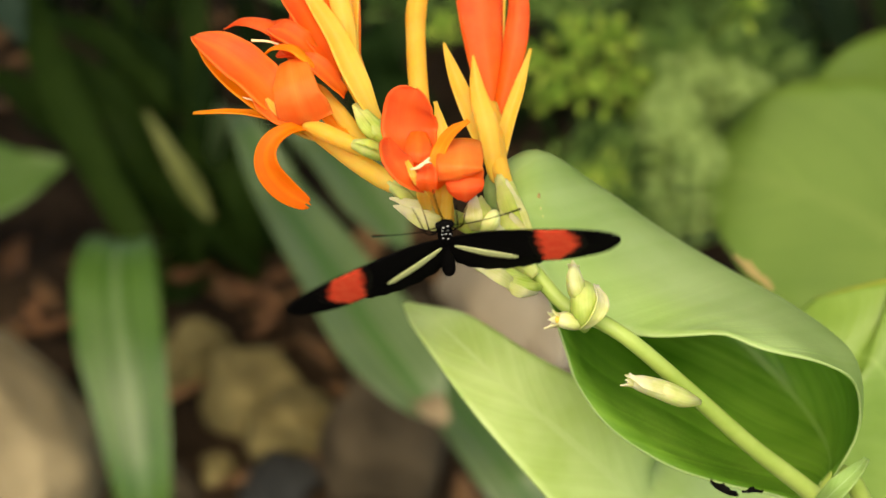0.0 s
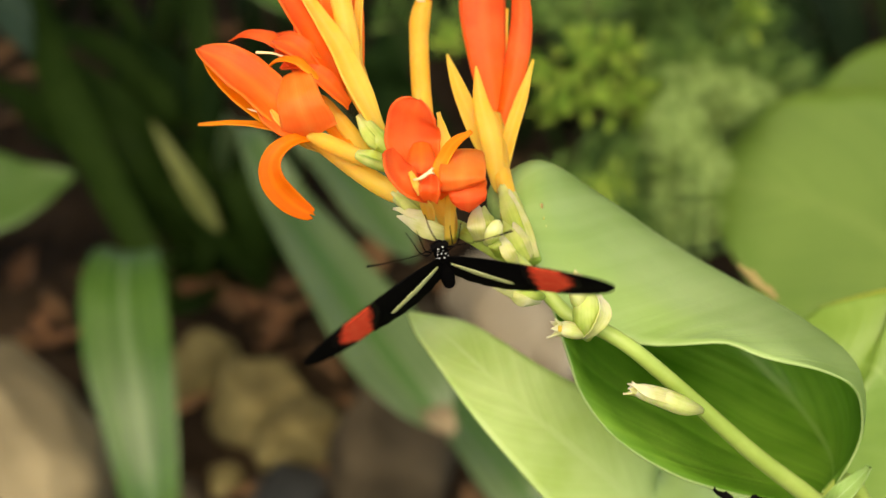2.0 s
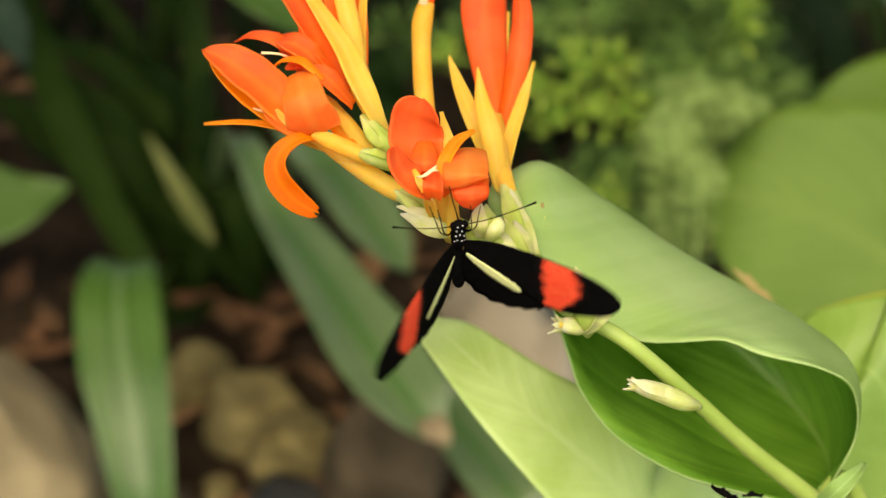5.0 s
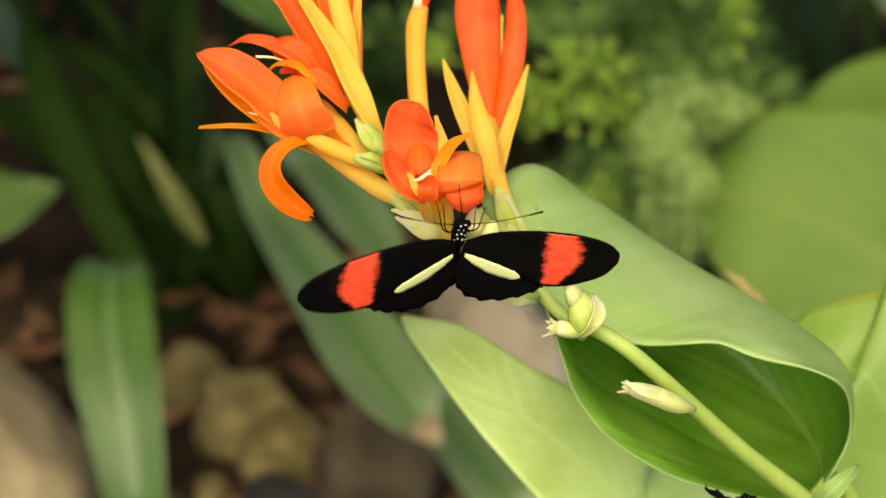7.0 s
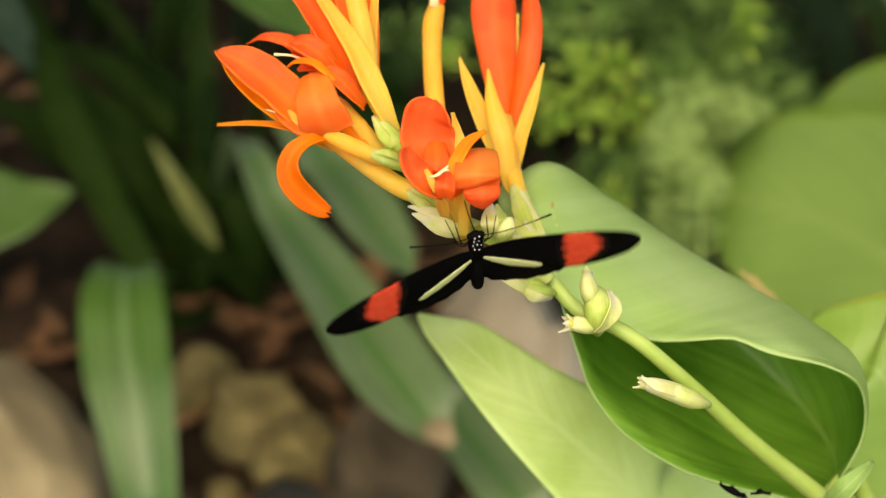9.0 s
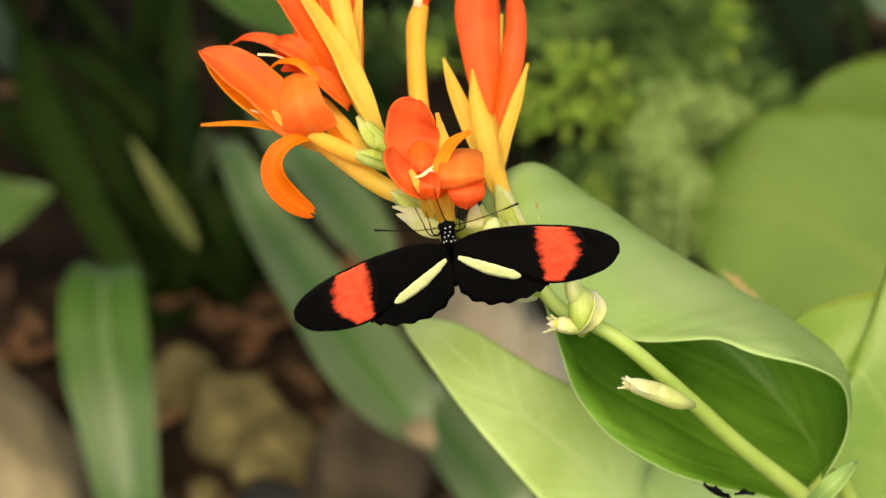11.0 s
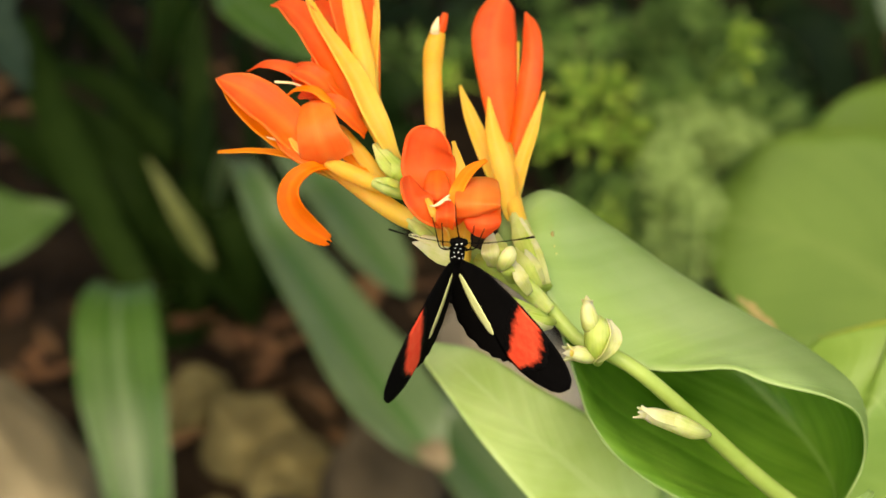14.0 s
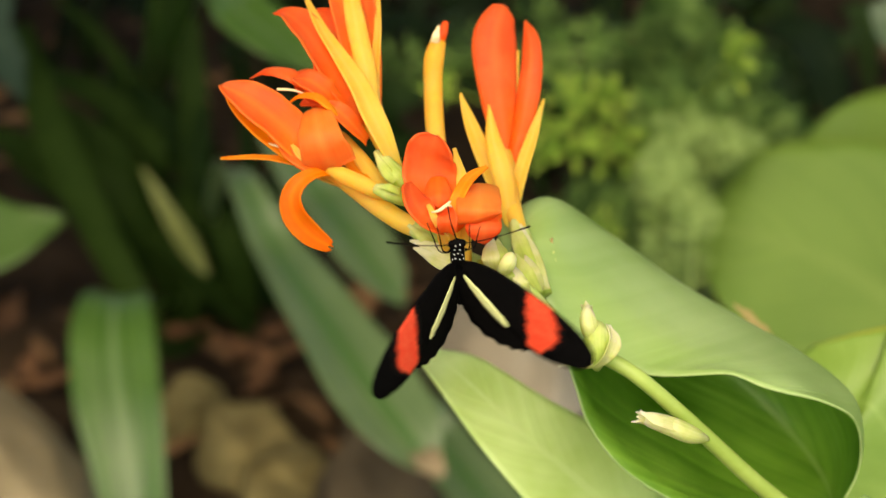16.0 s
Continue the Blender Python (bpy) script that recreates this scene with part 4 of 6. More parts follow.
petal(plant, [(190, -400, -190), (190, -180, -160), (118.4, -43.6, -110), (102.9, -23.9, -110), (92.2, -13.7, -120)], [6, 30, 42, 28, 4], LEAF_EDGED, (0.1, 0.2, 1), 0.1, "leaf", "green leaf with a yellow margin", 0.5, n=36, m=11, wave=0.6)
petal(plant, [(75.4, -51.3, -18), (78.0, -46.2, -10), (81.6, -42.8, -10), (85.1, -40.4, -14)], [1.09, 1.96, 1.42, 0.44], LEAF, (-0.3, 0.3, 1), 0.4, "sheath", "yellowish leaf sheath")


# ---- broad leaf of the neighbouring plant ----
second = thing("broad_leaf_plant", (330, -560, -333), "neighbouring plant with broad plain green leaves", "plant")
part("stem", tube([(330, -560, -333), (312, -300, -312), (292, -140, -290)], [6, 5, 4], 20), STEM, second)
petal(second, [(292, -140, -290), (282.6, -60.7, -560), (248.9, -11.2, -600), (210.9, 19.3, -610), (177.0, 34.2, -615), (151.4, 40.3, -620), (132.7, 42.3, -630)], [5.81, 31.98, 66.87, 72.68, 58.14, 39.54, 13.37], LEAF_FAR, (-0.1, 0.25, 1), 0.06, "leaf", "broad plain green leaf", 0.8, n=44, m=15, wave=2.0, round_tip=True)
petal(second, [(296, -150, -320), (297.1, 33.1, -560), (274.7, 66.4, -640), (246.4, 74.6, -660), (217.9, 79.1, -670), (192.5, 81.2, -680)], [6.11, 27.49, 53.45, 51.93, 34.21, 2.44], LEAF_FAR, (-0.1, 0.35, 1), 0.08, "leaf", "broad green leaf with a brownish edge", 0.8, n=44, m=15, wave=2.0)
petal(second, [(300, -150, -330), (284.1, 126.5, -640), (258.0, 156.7, -680), (243.1, 170.9, -690)], [6.17, 18.50, 15.42, 3.08], LEAF_BLUE, (-0.3, 0.3, 1), 0.1, "leaf", "bluish green leaf in shade", 0.8, n=30, m=9, wave=1.0)


# ---- strap-leaved plants ----
strap = thing("strap_leaf_plant", rooted(-0.2, 1.0), "clump of long arching dark green strap leaves", "plant")
petal(strap, [(-320.1, 214.6, -1080), (-294.7, 151.8, -1050), (-257.8, 79.2, -1020), (-216.2, 9.6, -990), (-193.7, -30.6, -1000), rooted(-0.17, 0.97)], [10, 14, 14, 12, 8, 5], STRAP_HALF_SHADED, (0.2, 0.2, 1), 0.2, "leaf", "green strap leaf dimmed for shade", 0.8, n=40)
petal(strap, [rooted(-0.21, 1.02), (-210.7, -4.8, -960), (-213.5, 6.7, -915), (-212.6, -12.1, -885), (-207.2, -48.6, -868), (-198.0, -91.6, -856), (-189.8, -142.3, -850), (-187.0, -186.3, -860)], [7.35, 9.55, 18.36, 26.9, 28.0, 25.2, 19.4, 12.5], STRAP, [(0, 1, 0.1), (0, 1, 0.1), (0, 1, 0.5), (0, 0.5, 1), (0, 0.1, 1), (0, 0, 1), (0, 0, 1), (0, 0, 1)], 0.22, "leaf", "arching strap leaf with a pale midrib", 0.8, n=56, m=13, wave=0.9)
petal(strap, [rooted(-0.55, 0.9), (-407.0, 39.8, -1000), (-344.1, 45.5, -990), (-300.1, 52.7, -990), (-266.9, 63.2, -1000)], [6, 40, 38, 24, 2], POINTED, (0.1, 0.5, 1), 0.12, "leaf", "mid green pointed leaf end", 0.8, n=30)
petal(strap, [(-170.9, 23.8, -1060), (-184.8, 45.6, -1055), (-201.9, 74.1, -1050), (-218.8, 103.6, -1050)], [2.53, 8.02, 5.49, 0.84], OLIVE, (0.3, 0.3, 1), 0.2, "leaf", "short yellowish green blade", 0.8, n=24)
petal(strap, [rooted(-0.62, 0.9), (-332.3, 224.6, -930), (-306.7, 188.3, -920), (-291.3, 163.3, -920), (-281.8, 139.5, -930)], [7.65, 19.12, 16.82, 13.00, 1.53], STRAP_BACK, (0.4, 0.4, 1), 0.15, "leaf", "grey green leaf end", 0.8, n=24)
petal(strap, [(-195.0, -11.8, -1150), (-188.0, 84.8, -1120), (-187.2, 165.7, -1100), (-190.7, 226.2, -1100)], [8, 10, 10, 6], STRAP_HALF_SHADED, (0.2, 0.2, 1), 0.2, "leaf", "green strap leaf dimmed for shade", 0.8, n=24)
petal(strap, [(-322.2, 189.2, -1150), (-278.3, 171.3, -1130), (-238.7, 147.1, -1130), (-204.8, 108.1, -1140), rooted(-0.17, 1.2)], [3, 12, 11, 9, 5], STRAP_HALF_SHADED, (0.1, 0.6, 1), 0.2, "leaf", "green strap leaf dimmed for shade", 0.8, n=24)
petal(strap, [(-366.9, 144.5, -1150), (-318.0, 120.6, -1130), (-273.9, 81.0, -1130), (-244.7, 28.3, -1140), rooted(-0.21, 1.08)], [3, 14, 12, 9, 5], STRAP_HALF_SHADED, (0.1, 0.6, 1), 0.2, "leaf", "green strap leaf dimmed for shade", 0.8, n=24)
petal(strap, [rooted(-0.24, 1.3), (-188.3, 75.0, -1180), (-193.3, 133.1, -1160), (-201.7, 195.6, -1150), (-209.1, 263.7, -1150)], [3.63, 7.26, 9.07, 8.17, 2.72], STRAP_HALF_SHADED, (-0.5, 0.2, 1), 0.25, "leaf", "green strap leaf dimmed for shade", 0.8, n=30)
petal(strap, [rooted(-0.2, 1.28), (-205.0, 113.2, -1200), (-236.5, 156.4, -1190), (-273.7, 174.8, -1190), (-312.7, 178.0, -1200)], [2.77, 4.62, 5.55, 4.62, 0.92], STRAP_HALF_SHADED, (0.1, 0.8, 0.6), 0.25, "leaf", "green strap leaf dimmed for shade", 0.8, n=30)
petal(strap, [rooted(-0.3, 1.25), (-248.2, 97.7, -1180), (-283.3, 110.6, -1170), (-324.6, 127.7, -1170), (-368.0, 133.9, -1180)], [2.74, 5.48, 6.39, 5.48, 1.37], STRAP_HALF_SHADED, (0.1, 0.8, 0.6), 0.25, "leaf", "green strap leaf dimmed for shade", 0.8, n=30)
petal(strap, [rooted(-0.22, 1.26), (-224.2, 129.2, -1170), (-243.5, 177.2, -1150), (-271.9, 217.8, -1150), (-310.3, 251.0, -1160)], [2.72, 5.44, 7.26, 6.35, 1.36], STRAP_HALF_SHADED, (0.3, 0.5, 0.8), 0.25, "leaf", "green strap leaf dimmed for shade", 0.8, n=30)
petal(strap, [rooted(-0.13, 1.3), (-158.6, 56.0, -1160), (-148.9, 96.3, -1150), (-154.9, 156.1, -1160), (-170.0, 207.6, -1170)], [2.72, 5.44, 6.35, 5.44, 1.36], STRAP_SHADED, (0.3, 0.5, 0.8), 0.25, "leaf", "dark strap leaf in shade", 0.8, n=30)
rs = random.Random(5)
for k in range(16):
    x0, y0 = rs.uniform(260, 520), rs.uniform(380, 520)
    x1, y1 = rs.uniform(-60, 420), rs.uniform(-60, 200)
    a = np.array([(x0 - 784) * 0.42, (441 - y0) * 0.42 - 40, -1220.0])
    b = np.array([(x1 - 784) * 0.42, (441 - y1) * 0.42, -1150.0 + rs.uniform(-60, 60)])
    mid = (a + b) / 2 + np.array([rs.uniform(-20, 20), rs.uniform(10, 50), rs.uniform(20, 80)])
    petal(strap, [a, mid, b], [6, rs.uniform(7, 14), 2], STRAP_HALF_SHADED if k % 3 == 0 else STRAP_SHADED, (rs.uniform(-0.6, 0.6), 0.5, 1), 0.2, "leaf", "strap leaf coloured dark for shade", 0.8, n=20, m=5)

long_plant = thing("long_leaf_plant", rooted(-0.1, 1.05), "plant with long lance-shaped green leaves", "plant")
petal(long_plant, [rooted(-0.2, 1.1), (-135.5, 89.2, -850), (-96.0, 31.9, -775), (-63.2, -10.6, -722), (-38.2, -44.0, -690), (-16.7, -70.2, -672), (1.8, -91.2, -664)], [5.08, 7.61, 15.23, 21.57, 25.38, 20.94, 2.54], LONG, (0.35, 0.3, 1), 0.3, "leaf", "long arching leaf with a dry tip", 0.8, n=48, m=13, wave=1.0)
part("dry_tip", blade([(-8.6, -78.9, -664), (-2.5, -85.0, -656), (3.6, -91.6, -655)], [7.90, 7.30, 1.82], (0.35, 0.3, 1), 0.2, 1.0, 14, 7, 0.8), DRY_TIP, long_plant, "withered brown leaf tip")
petal(long_plant, [rooted(-0.13, 1.1), (-103.7, 104.5, -860), (-71.6, 66.8, -810), (-48.9, 38.9, -785), (-30.8, 15.3, -772), (-20.7, 1.1, -768)], [6.87, 15.12, 21.31, 21.31, 15.12, 2.06], LONG, (0.5, 0.5, 1), 0.22, "leaf", "long arching leaf", 0.8, n=34, m=11, wave=1.0)
petal(long_plant, [rooted(-0.1, 0.98), (-30.4, -47.7, -830), (-1.4, -79.5, -800), (22.2, -107.0, -770), (42.2, -131.5, -740), (61.8, -159.5, -740)], [5.45, 12.27, 19.08, 21.13, 20.45, 12.27], LONG, (0.35, 0.3, 1), 0.18, "leaf", "long leaf in shade", 0.8, n=34, m=11)
petal(long_plant, [rooted(-0.08, 1.25), (-52.6, 143.3, -900), (-37.1, 104.3, -880), (-14.8, 66.6, -860), (6.8, 37.4, -850)], [4, 12, 24, 22, 5], STRAP_SHADED, (-0.3, 0.3, 1), 0.15, "leaf", "dark leaf in shade", 0.8, n=24)
petal(long_plant, [rooted(-0.28, 1.3), (-176.0, 242.6, -960), (-137.0, 204.2, -930), (-103.2, 177.7, -920), (-72.0, 154.1, -915)], [6.13, 18.38, 20.68, 16.85, 2.30], STRAP, (0.3, 0.5, 1), 0.15, "leaf", "green leaf end in shade", 0.8, n=28, m=9)


# ---- ferns and undergrowth ----
def frond(root, tip, lift, width, mat, seed, parent):
    """A fern frond: an arching rib with lobed side leaflets."""
    r = random.Random(seed)
    root, tip = np.array(root, float), np.array(tip, float)
    mid = (root + tip) / 2 + np.array(lift, float)
    rib = [root, mid, tip]
    s = spline(rib, 24)
    t = unit(np.gradient(s, axis=0))
    nrm = unit(np.array([r.uniform(-0.3, 0.3), 0.6, 1.0]))
    foot = BASE[parent.name] + np.array([r.uniform(-60, 60), 0, 0])
    shapes = [tube(rib, [1.6, 1.2, 0.5], 12, 5), tube([foot, (foot + root) / 2 + np.array([0, 10, -15]), root], [2.2, 2.0, 1.6], 10, 5)]
    for i in range(2, 24):
        k = i / 23
        if r.random() < 0.12:
            continue
        ln = width * math.sin(math.pi * (0.12 + 0.86 * k)) ** 0.7 * r.uniform(0.8, 1.15)
        for sg in (-1, 1):
            side = unit(np.cross(t[i], nrm)) * sg
            d = unit(side + t[i] * 0.45 + nrm * r.uniform(-0.25, 0.15))
            for q in (0.35, 0.68, 1.0):
                c = s[i] + d * ln * q
                for w in (-1, 1):
                    e = unit(d * 0.7 + np.cross(d, nrm) * w)
                    shapes.append(blade([c - d * ln * 0.3, c - d * ln * 0.12 + e * ln * 0.10, c + e * ln * 0.24], [0.6, ln * 0.085, 0.5], tuple(nrm), 0.15, 0.3, 4, 3))
    part("frond", join(*shapes), mat, parent)


def sprig(at, size, mat, seed, parent, leaflets=22):
    """A leafy shoot: a thin stem up from the root with side twigs that end in small rounded leaves."""
    r = random.Random(seed)
    c = np.array(at, float)
    foot = BASE[parent.name] + np.array([r.uniform(-40, 40), 0, 0])
    shapes = [tube([foot, (foot + c) / 2 + np.array([r.uniform(-15, 15), 20, -20]), c], [2.2, 1.6, 0.8], 10, 5)]
    for k in range(leaflets):
        a, q = r.uniform(0, 6.28), r.uniform(0.15, 1.0) ** 0.6
        p = c + np.array([math.cos(a) * q, math.sin(a) * q, r.uniform(-0.5, 0.4)]) * size * 0.9
        d = unit(np.array([math.cos(a), math.sin(a) + 0.25, r.uniform(-0.5, 0.4)]))
        l = size * r.uniform(0.35, 0.85)
        shapes.append(tube([c, (c + p) / 2 + np.array([0, 1.5, 1]), p], [0.6, 0.5, 0.3], 4, 4))
        shapes.append(blade([p, p + d * l * 0.55 + np.array([0, 0, l * 0.12]), p + d * l], [0.5, l * r.uniform(0.11, 0.19), 0.4], (r.uniform(-0.8, 0.8), r.uniform(-0.2, 0.9), 1), 0.2, 0.3, 6, 5))
    part("sprig", join(*shapes), mat, parent)


shrub = thing("shrub", rooted(0.2, 1.2), "light green leafy shrub in the undergrowth", "shrub", "shrubs behind the flower")
mid_shrub = thing("shrub", rooted(0.26, 1.32), "mid green leafy shrub in the undergrowth", "shrub", "shrubs behind the flower")
dark_shrub = thing("shrub", rooted(0.38, 1.45), "green shrub with deep shade in its colour", "shrub", "shrubs behind the flower")
LIGHT_SPRIGS = [
    (55, 98, -624, 10), (67, 110, -624, 10), (87, 116, -695, 11), (99, 121, -693, 9), (70, 84, -633, 11), (86, 83, -641, 10),
    (107, 81, -646, 10), (100, 95, -675, 9), (55, 82, -652, 8), (74, 34, -651, 9), (90, 40, -654, 9), (167, 133, -687, 9),
    (166, 143, -666, 8), (0, 119, -669, 8)]
MID_SPRIGS = [
    (71, 142, -759, 12), (86, 141, -721, 11), (51, 140, -727, 10), (132, 118, -784, 12), (9, 147, -798, 10), (165, 108, -822, 13),
    (187, 121, -855, 13), (206, 115, -856, 11), (152, 122, -795, 10), (114, 30, -815, 12), (129, 21, -807, 10), (61, 51, -735, 10),
    (106, 63, -786, 9), (77, 159, -782, 12), (102, 169, -827, 12)]
SHADED_SPRIGS = [
    (134, 179, -997, 18), (168, 168, -961, 20), (185, 189, -984, 18), (146, 187, -939, 16), (61, 46, -880, 13), (155, 147, -919, 15),
    (194, 160, -978, 18), (208, 140, -893, 13), (-28, 161, -904, 19), (71, 189, -912, 17), (133, 58, -891, 15), (153, 40, -908, 15),
    (199, 172, -905, 15), (34, 180, -958, 18)]
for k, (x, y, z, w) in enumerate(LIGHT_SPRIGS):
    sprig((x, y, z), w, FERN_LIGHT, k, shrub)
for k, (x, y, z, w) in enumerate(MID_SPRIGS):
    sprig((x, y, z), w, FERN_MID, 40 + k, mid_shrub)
for k, (x, y, z, w) in enumerate(SHADED_SPRIGS):
    sprig((x, y, z), w, FERN_SHADED, 80 + k, dark_shrub)

fern = thing("fern", rooted(0.24, 1.0), "pale feathery fern beside the broad leaf", "fern", "ferns")
dark_fern = thing("fern", rooted(0.38, 1.25), "fern behind the broad leaves, coloured for shade", "fern", "ferns")
FRONDS = [
    ((117.6, 0.6, -590), (112.3, 91.0, -580), 14, 0), ((113.3, 3.6, -610), (108.2, 84.3, -600), 12, 0), ((123.9, 52.5, -600), (119.8, 98.7, -600), 13, 0), ((129.8, 63.4, -600), (163.1, 89.3, -600), 12, 0), ((124.0, 69.8, -600), (144.4, 96.7, -610), 12, 0), ((126.6, 3.4, -585), (123.0, 64.8, -570), 12, 0),
    ((171.1, 42.6, -900), (201.5, 141.0, -880), 60, 1), ((118.9, 1.6, -900), (79.1, 52.1, -860), 50, 1), ((140.3, 130.4, -1000), (197.2, 195.4, -950), 60, 1), ((115.8, -6.2, -950), (142.8, 30.9, -880), 45, 1),
]
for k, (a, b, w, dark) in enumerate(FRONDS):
    frond(a, b, (0, 8, 20), w, FERN_SHADED if dark else FERN_PALE, k, dark_fern if dark else fern)


def undergrowth():
    """Low foliage that fills the back of the bed, its deep shade put into the colour."""
    r = random.Random(12)
    shapes = []
    for k in range(900):
        x, y = r.uniform(-1300, 1300), r.uniform(1050, 2700)
        if x < -100 and y < 1250:
            continue
        c = np.array([x, y, r.uniform(0, 20)])
        a, l = r.uniform(0, 6.28), r.uniform(70, 190)
        out = np.array([math.cos(a), math.sin(a), 0]) * l * r.uniform(0.3, 0.8)
        shapes.append(blade([c, c + out * 0.5 + np.array([0, 0, l * 0.7]), c + out + np.array([0, 0, l * 0.75])], [2, l * r.uniform(0.07, 0.16), 0.8], (0, -0.4, 1), 0.2, 0.5, 7, 4))
    me = mesh_of("undergrowth", join(*shapes), SHADED_FOLIAGE, 0)
    tagged(new("undergrowth", me), "low green foliage at the back, coloured for deep shade", "undergrowth", kind="stuff")


undergrowth()


def hedge(name, ends, depth, high, count, seed):
    """Dense unseen hedge, added to close the garden and cut skylight behind the bed."""
    r = random.Random(seed)
    (x0, y0), (x1, y1) = ends
    shapes = []
    for k in range(count):
        f = r.random()
        c = np.array([x0 + (x1 - x0) * f + r.uniform(-depth, depth), y0 + (y1 - y0) * f + r.uniform(-depth, depth), high * r.random() ** 0.9])
        a, l = r.uniform(0, 6.28), r.uniform(90, 200)
        d = np.array([math.cos(a), math.sin(a), r.uniform(-0.9, 0.4)]) * l
        shapes.append(blade([c - d * 0.5, c + np.array([0, 0, l * 0.1]), c + d * 0.5], [2, l * 0.26, 1], (r.uniform(-1, 1), -1, r.uniform(-0.2, 0.8)), 0.1, 0.5, 4, 3))
    me = mesh_of(name, join(*shapes), SHADED_FOLIAGE, 0)
    tagged(new(name, me), "dense unseen hedge added to block low skylight", "hedge", kind="stuff")


hedge("hedge", ((-3200, 3000), (3200, 3000)), 200, 2600, 2600, 31)
hedge("hedge", ((-2300, 400), (-2300, 2900)), 200, 2400, 1200, 32)


def litter():
    """Fallen leaves and bits strewn over the soil."""
    r = random.Random(9)
    shapes = []
    inv = STAND.inverted()
    for k in range(420):
        x, y = r.uniform(-0.75, 0.75), r.uniform(0.45, 1.9)
        z = 0.03 * noise.noise(Vector((x, y, 0)) * 4) + 0.02 * noise.noise(Vector((x, y, 0)) * 14) + 0.012
        a, l = r.uniform(0, 6.28), r.uniform(12, 38)
        d = np.array([math.cos(a), math.sin(a), r.uniform(-0.2, 0.3)]) * l
        c = np.array([x, y, z]) * 1000
        shapes.append(blade([c - d, c + np.array([0, 0, 4]), c + d], [1, l * r.uniform(0.25, 0.4), 1], (r.uniform(-0.4, 0.4), r.uniform(-0.4, 0.4), 1), r.uniform(-0.4, 0.5), 0.4, 6, 5))
    me = mesh_of("leaf_litter", join(*shapes), DRY, 0)
    tagged(new("leaf_litter", me), "brown fallen leaves strewn on the soil", "leaf litter", kind="stuff")


litter()


def fallen_leaf(at, length, turn, seed):
    r = random.Random(seed)
    l = length * 1000
    g = blade([(-l / 2, 0, 6), (-l / 6, r.uniform(-4, 4), 2), (l / 5, r.uniform(-4, 4), 5), (l / 2, 0, 12)], [1.5, l * 0.19, l * 0.16, 0.8], (0, 0.2, 1), r.uniform(0.1, 0.5), 0.5, 18, 7, 1.5, seed)
    ob = new("fallen_leaf", mesh_of("fallen_leaf", g, FALLEN, 0))
    ob.matrix_world = pose(at[0], at[1], at[2], 0, 0, turn)
    tagged(ob, "curled brown fallen leaf on the soil", "fallen leaf", "fallen leaves")


for k, (at, l, turn) in enumerate((
        ((-0.283, 0.843, 0.030), 0.07, 20), ((-0.304, 0.865, 0.030), 0.05, 70), ((-0.127, 0.865, 0.030), 0.06, 110), ((-0.119, 0.910, 0.030), 0.05, 30), ((-0.151, 0.895, 0.030), 0.06, 160), ((-0.329, 0.934, 0.030), 0.07, 80),
        ((-0.103, 0.895, 0.030), 0.045, 60), ((-0.195, 0.910, 0.030), 0.06, 10), ((-0.065, 1.008, 0.030), 0.07, 120), ((0.010, 1.381, 0.030), 0.06, 40), ((-0.134, 0.843, 0.030), 0.04, 75), ((-0.005, 0.974, 0.030), 0.05, 15))):
    fallen_leaf(at, l * 0.75, turn, k + 20)

# ---- the butterfly ----
SPAN = 30.0
bf = new("butterfly")
bf.empty_display_size = 0.01
BASE[bf.name] = np.zeros(3)
tagged(bf, "black butterfly with red bands and pale yellow bars, feeding", "butterfly")
LEAN = -11.0


def camber(g):
    g[..., 2] += 0.7 * np.sin(np.clip(g[..., 0] / SPAN, 0, 1) * 3.0) - 0.02 * g[..., 1] ** 2 * 0.2
    return g


def between(lead, trail, n, m, jag=0.0, seed=0, ends=0.0):
    """A grid spanned between two edge curves."""
    a, b = spline(lead, n), spline(trail, n)
    r = np.random.RandomState(seed)
    if jag:
        for e, s in ((a, 1), (b, -1)):
            k = np.arange(n)
            e[1:-1, 0 if jag > 0.3 else 1] += (r.rand(n - 2) - 0.5) * jag
    u = np.linspace(0, 1, m)[None, :, None]
    g = a[:, None] * (1 - u) + b[:, None] * u
    return g


def wing_piece(lead, trail, n, m, z, thick, mirror, jag=0.0, seed=0):
    l3 = [(x, y, 0) for x, y in lead]
    t3 = [(x, y, 0) for x, y in trail]
    g = camber(between(l3, t3, n, m, jag, seed))
    g[..., 2] += z
    c, s = math.cos(radians(LEAN)), math.sin(radians(LEAN))
    g[..., :2] = np.stack([g[..., 0] * c - g[..., 1] * s, g[..., 0] * s + g[..., 1] * c], -1)
    if mirror:
        g[..., 0] *= -1
        return sheet(g, thick)
    return sheet(g[:, ::-1], thick)


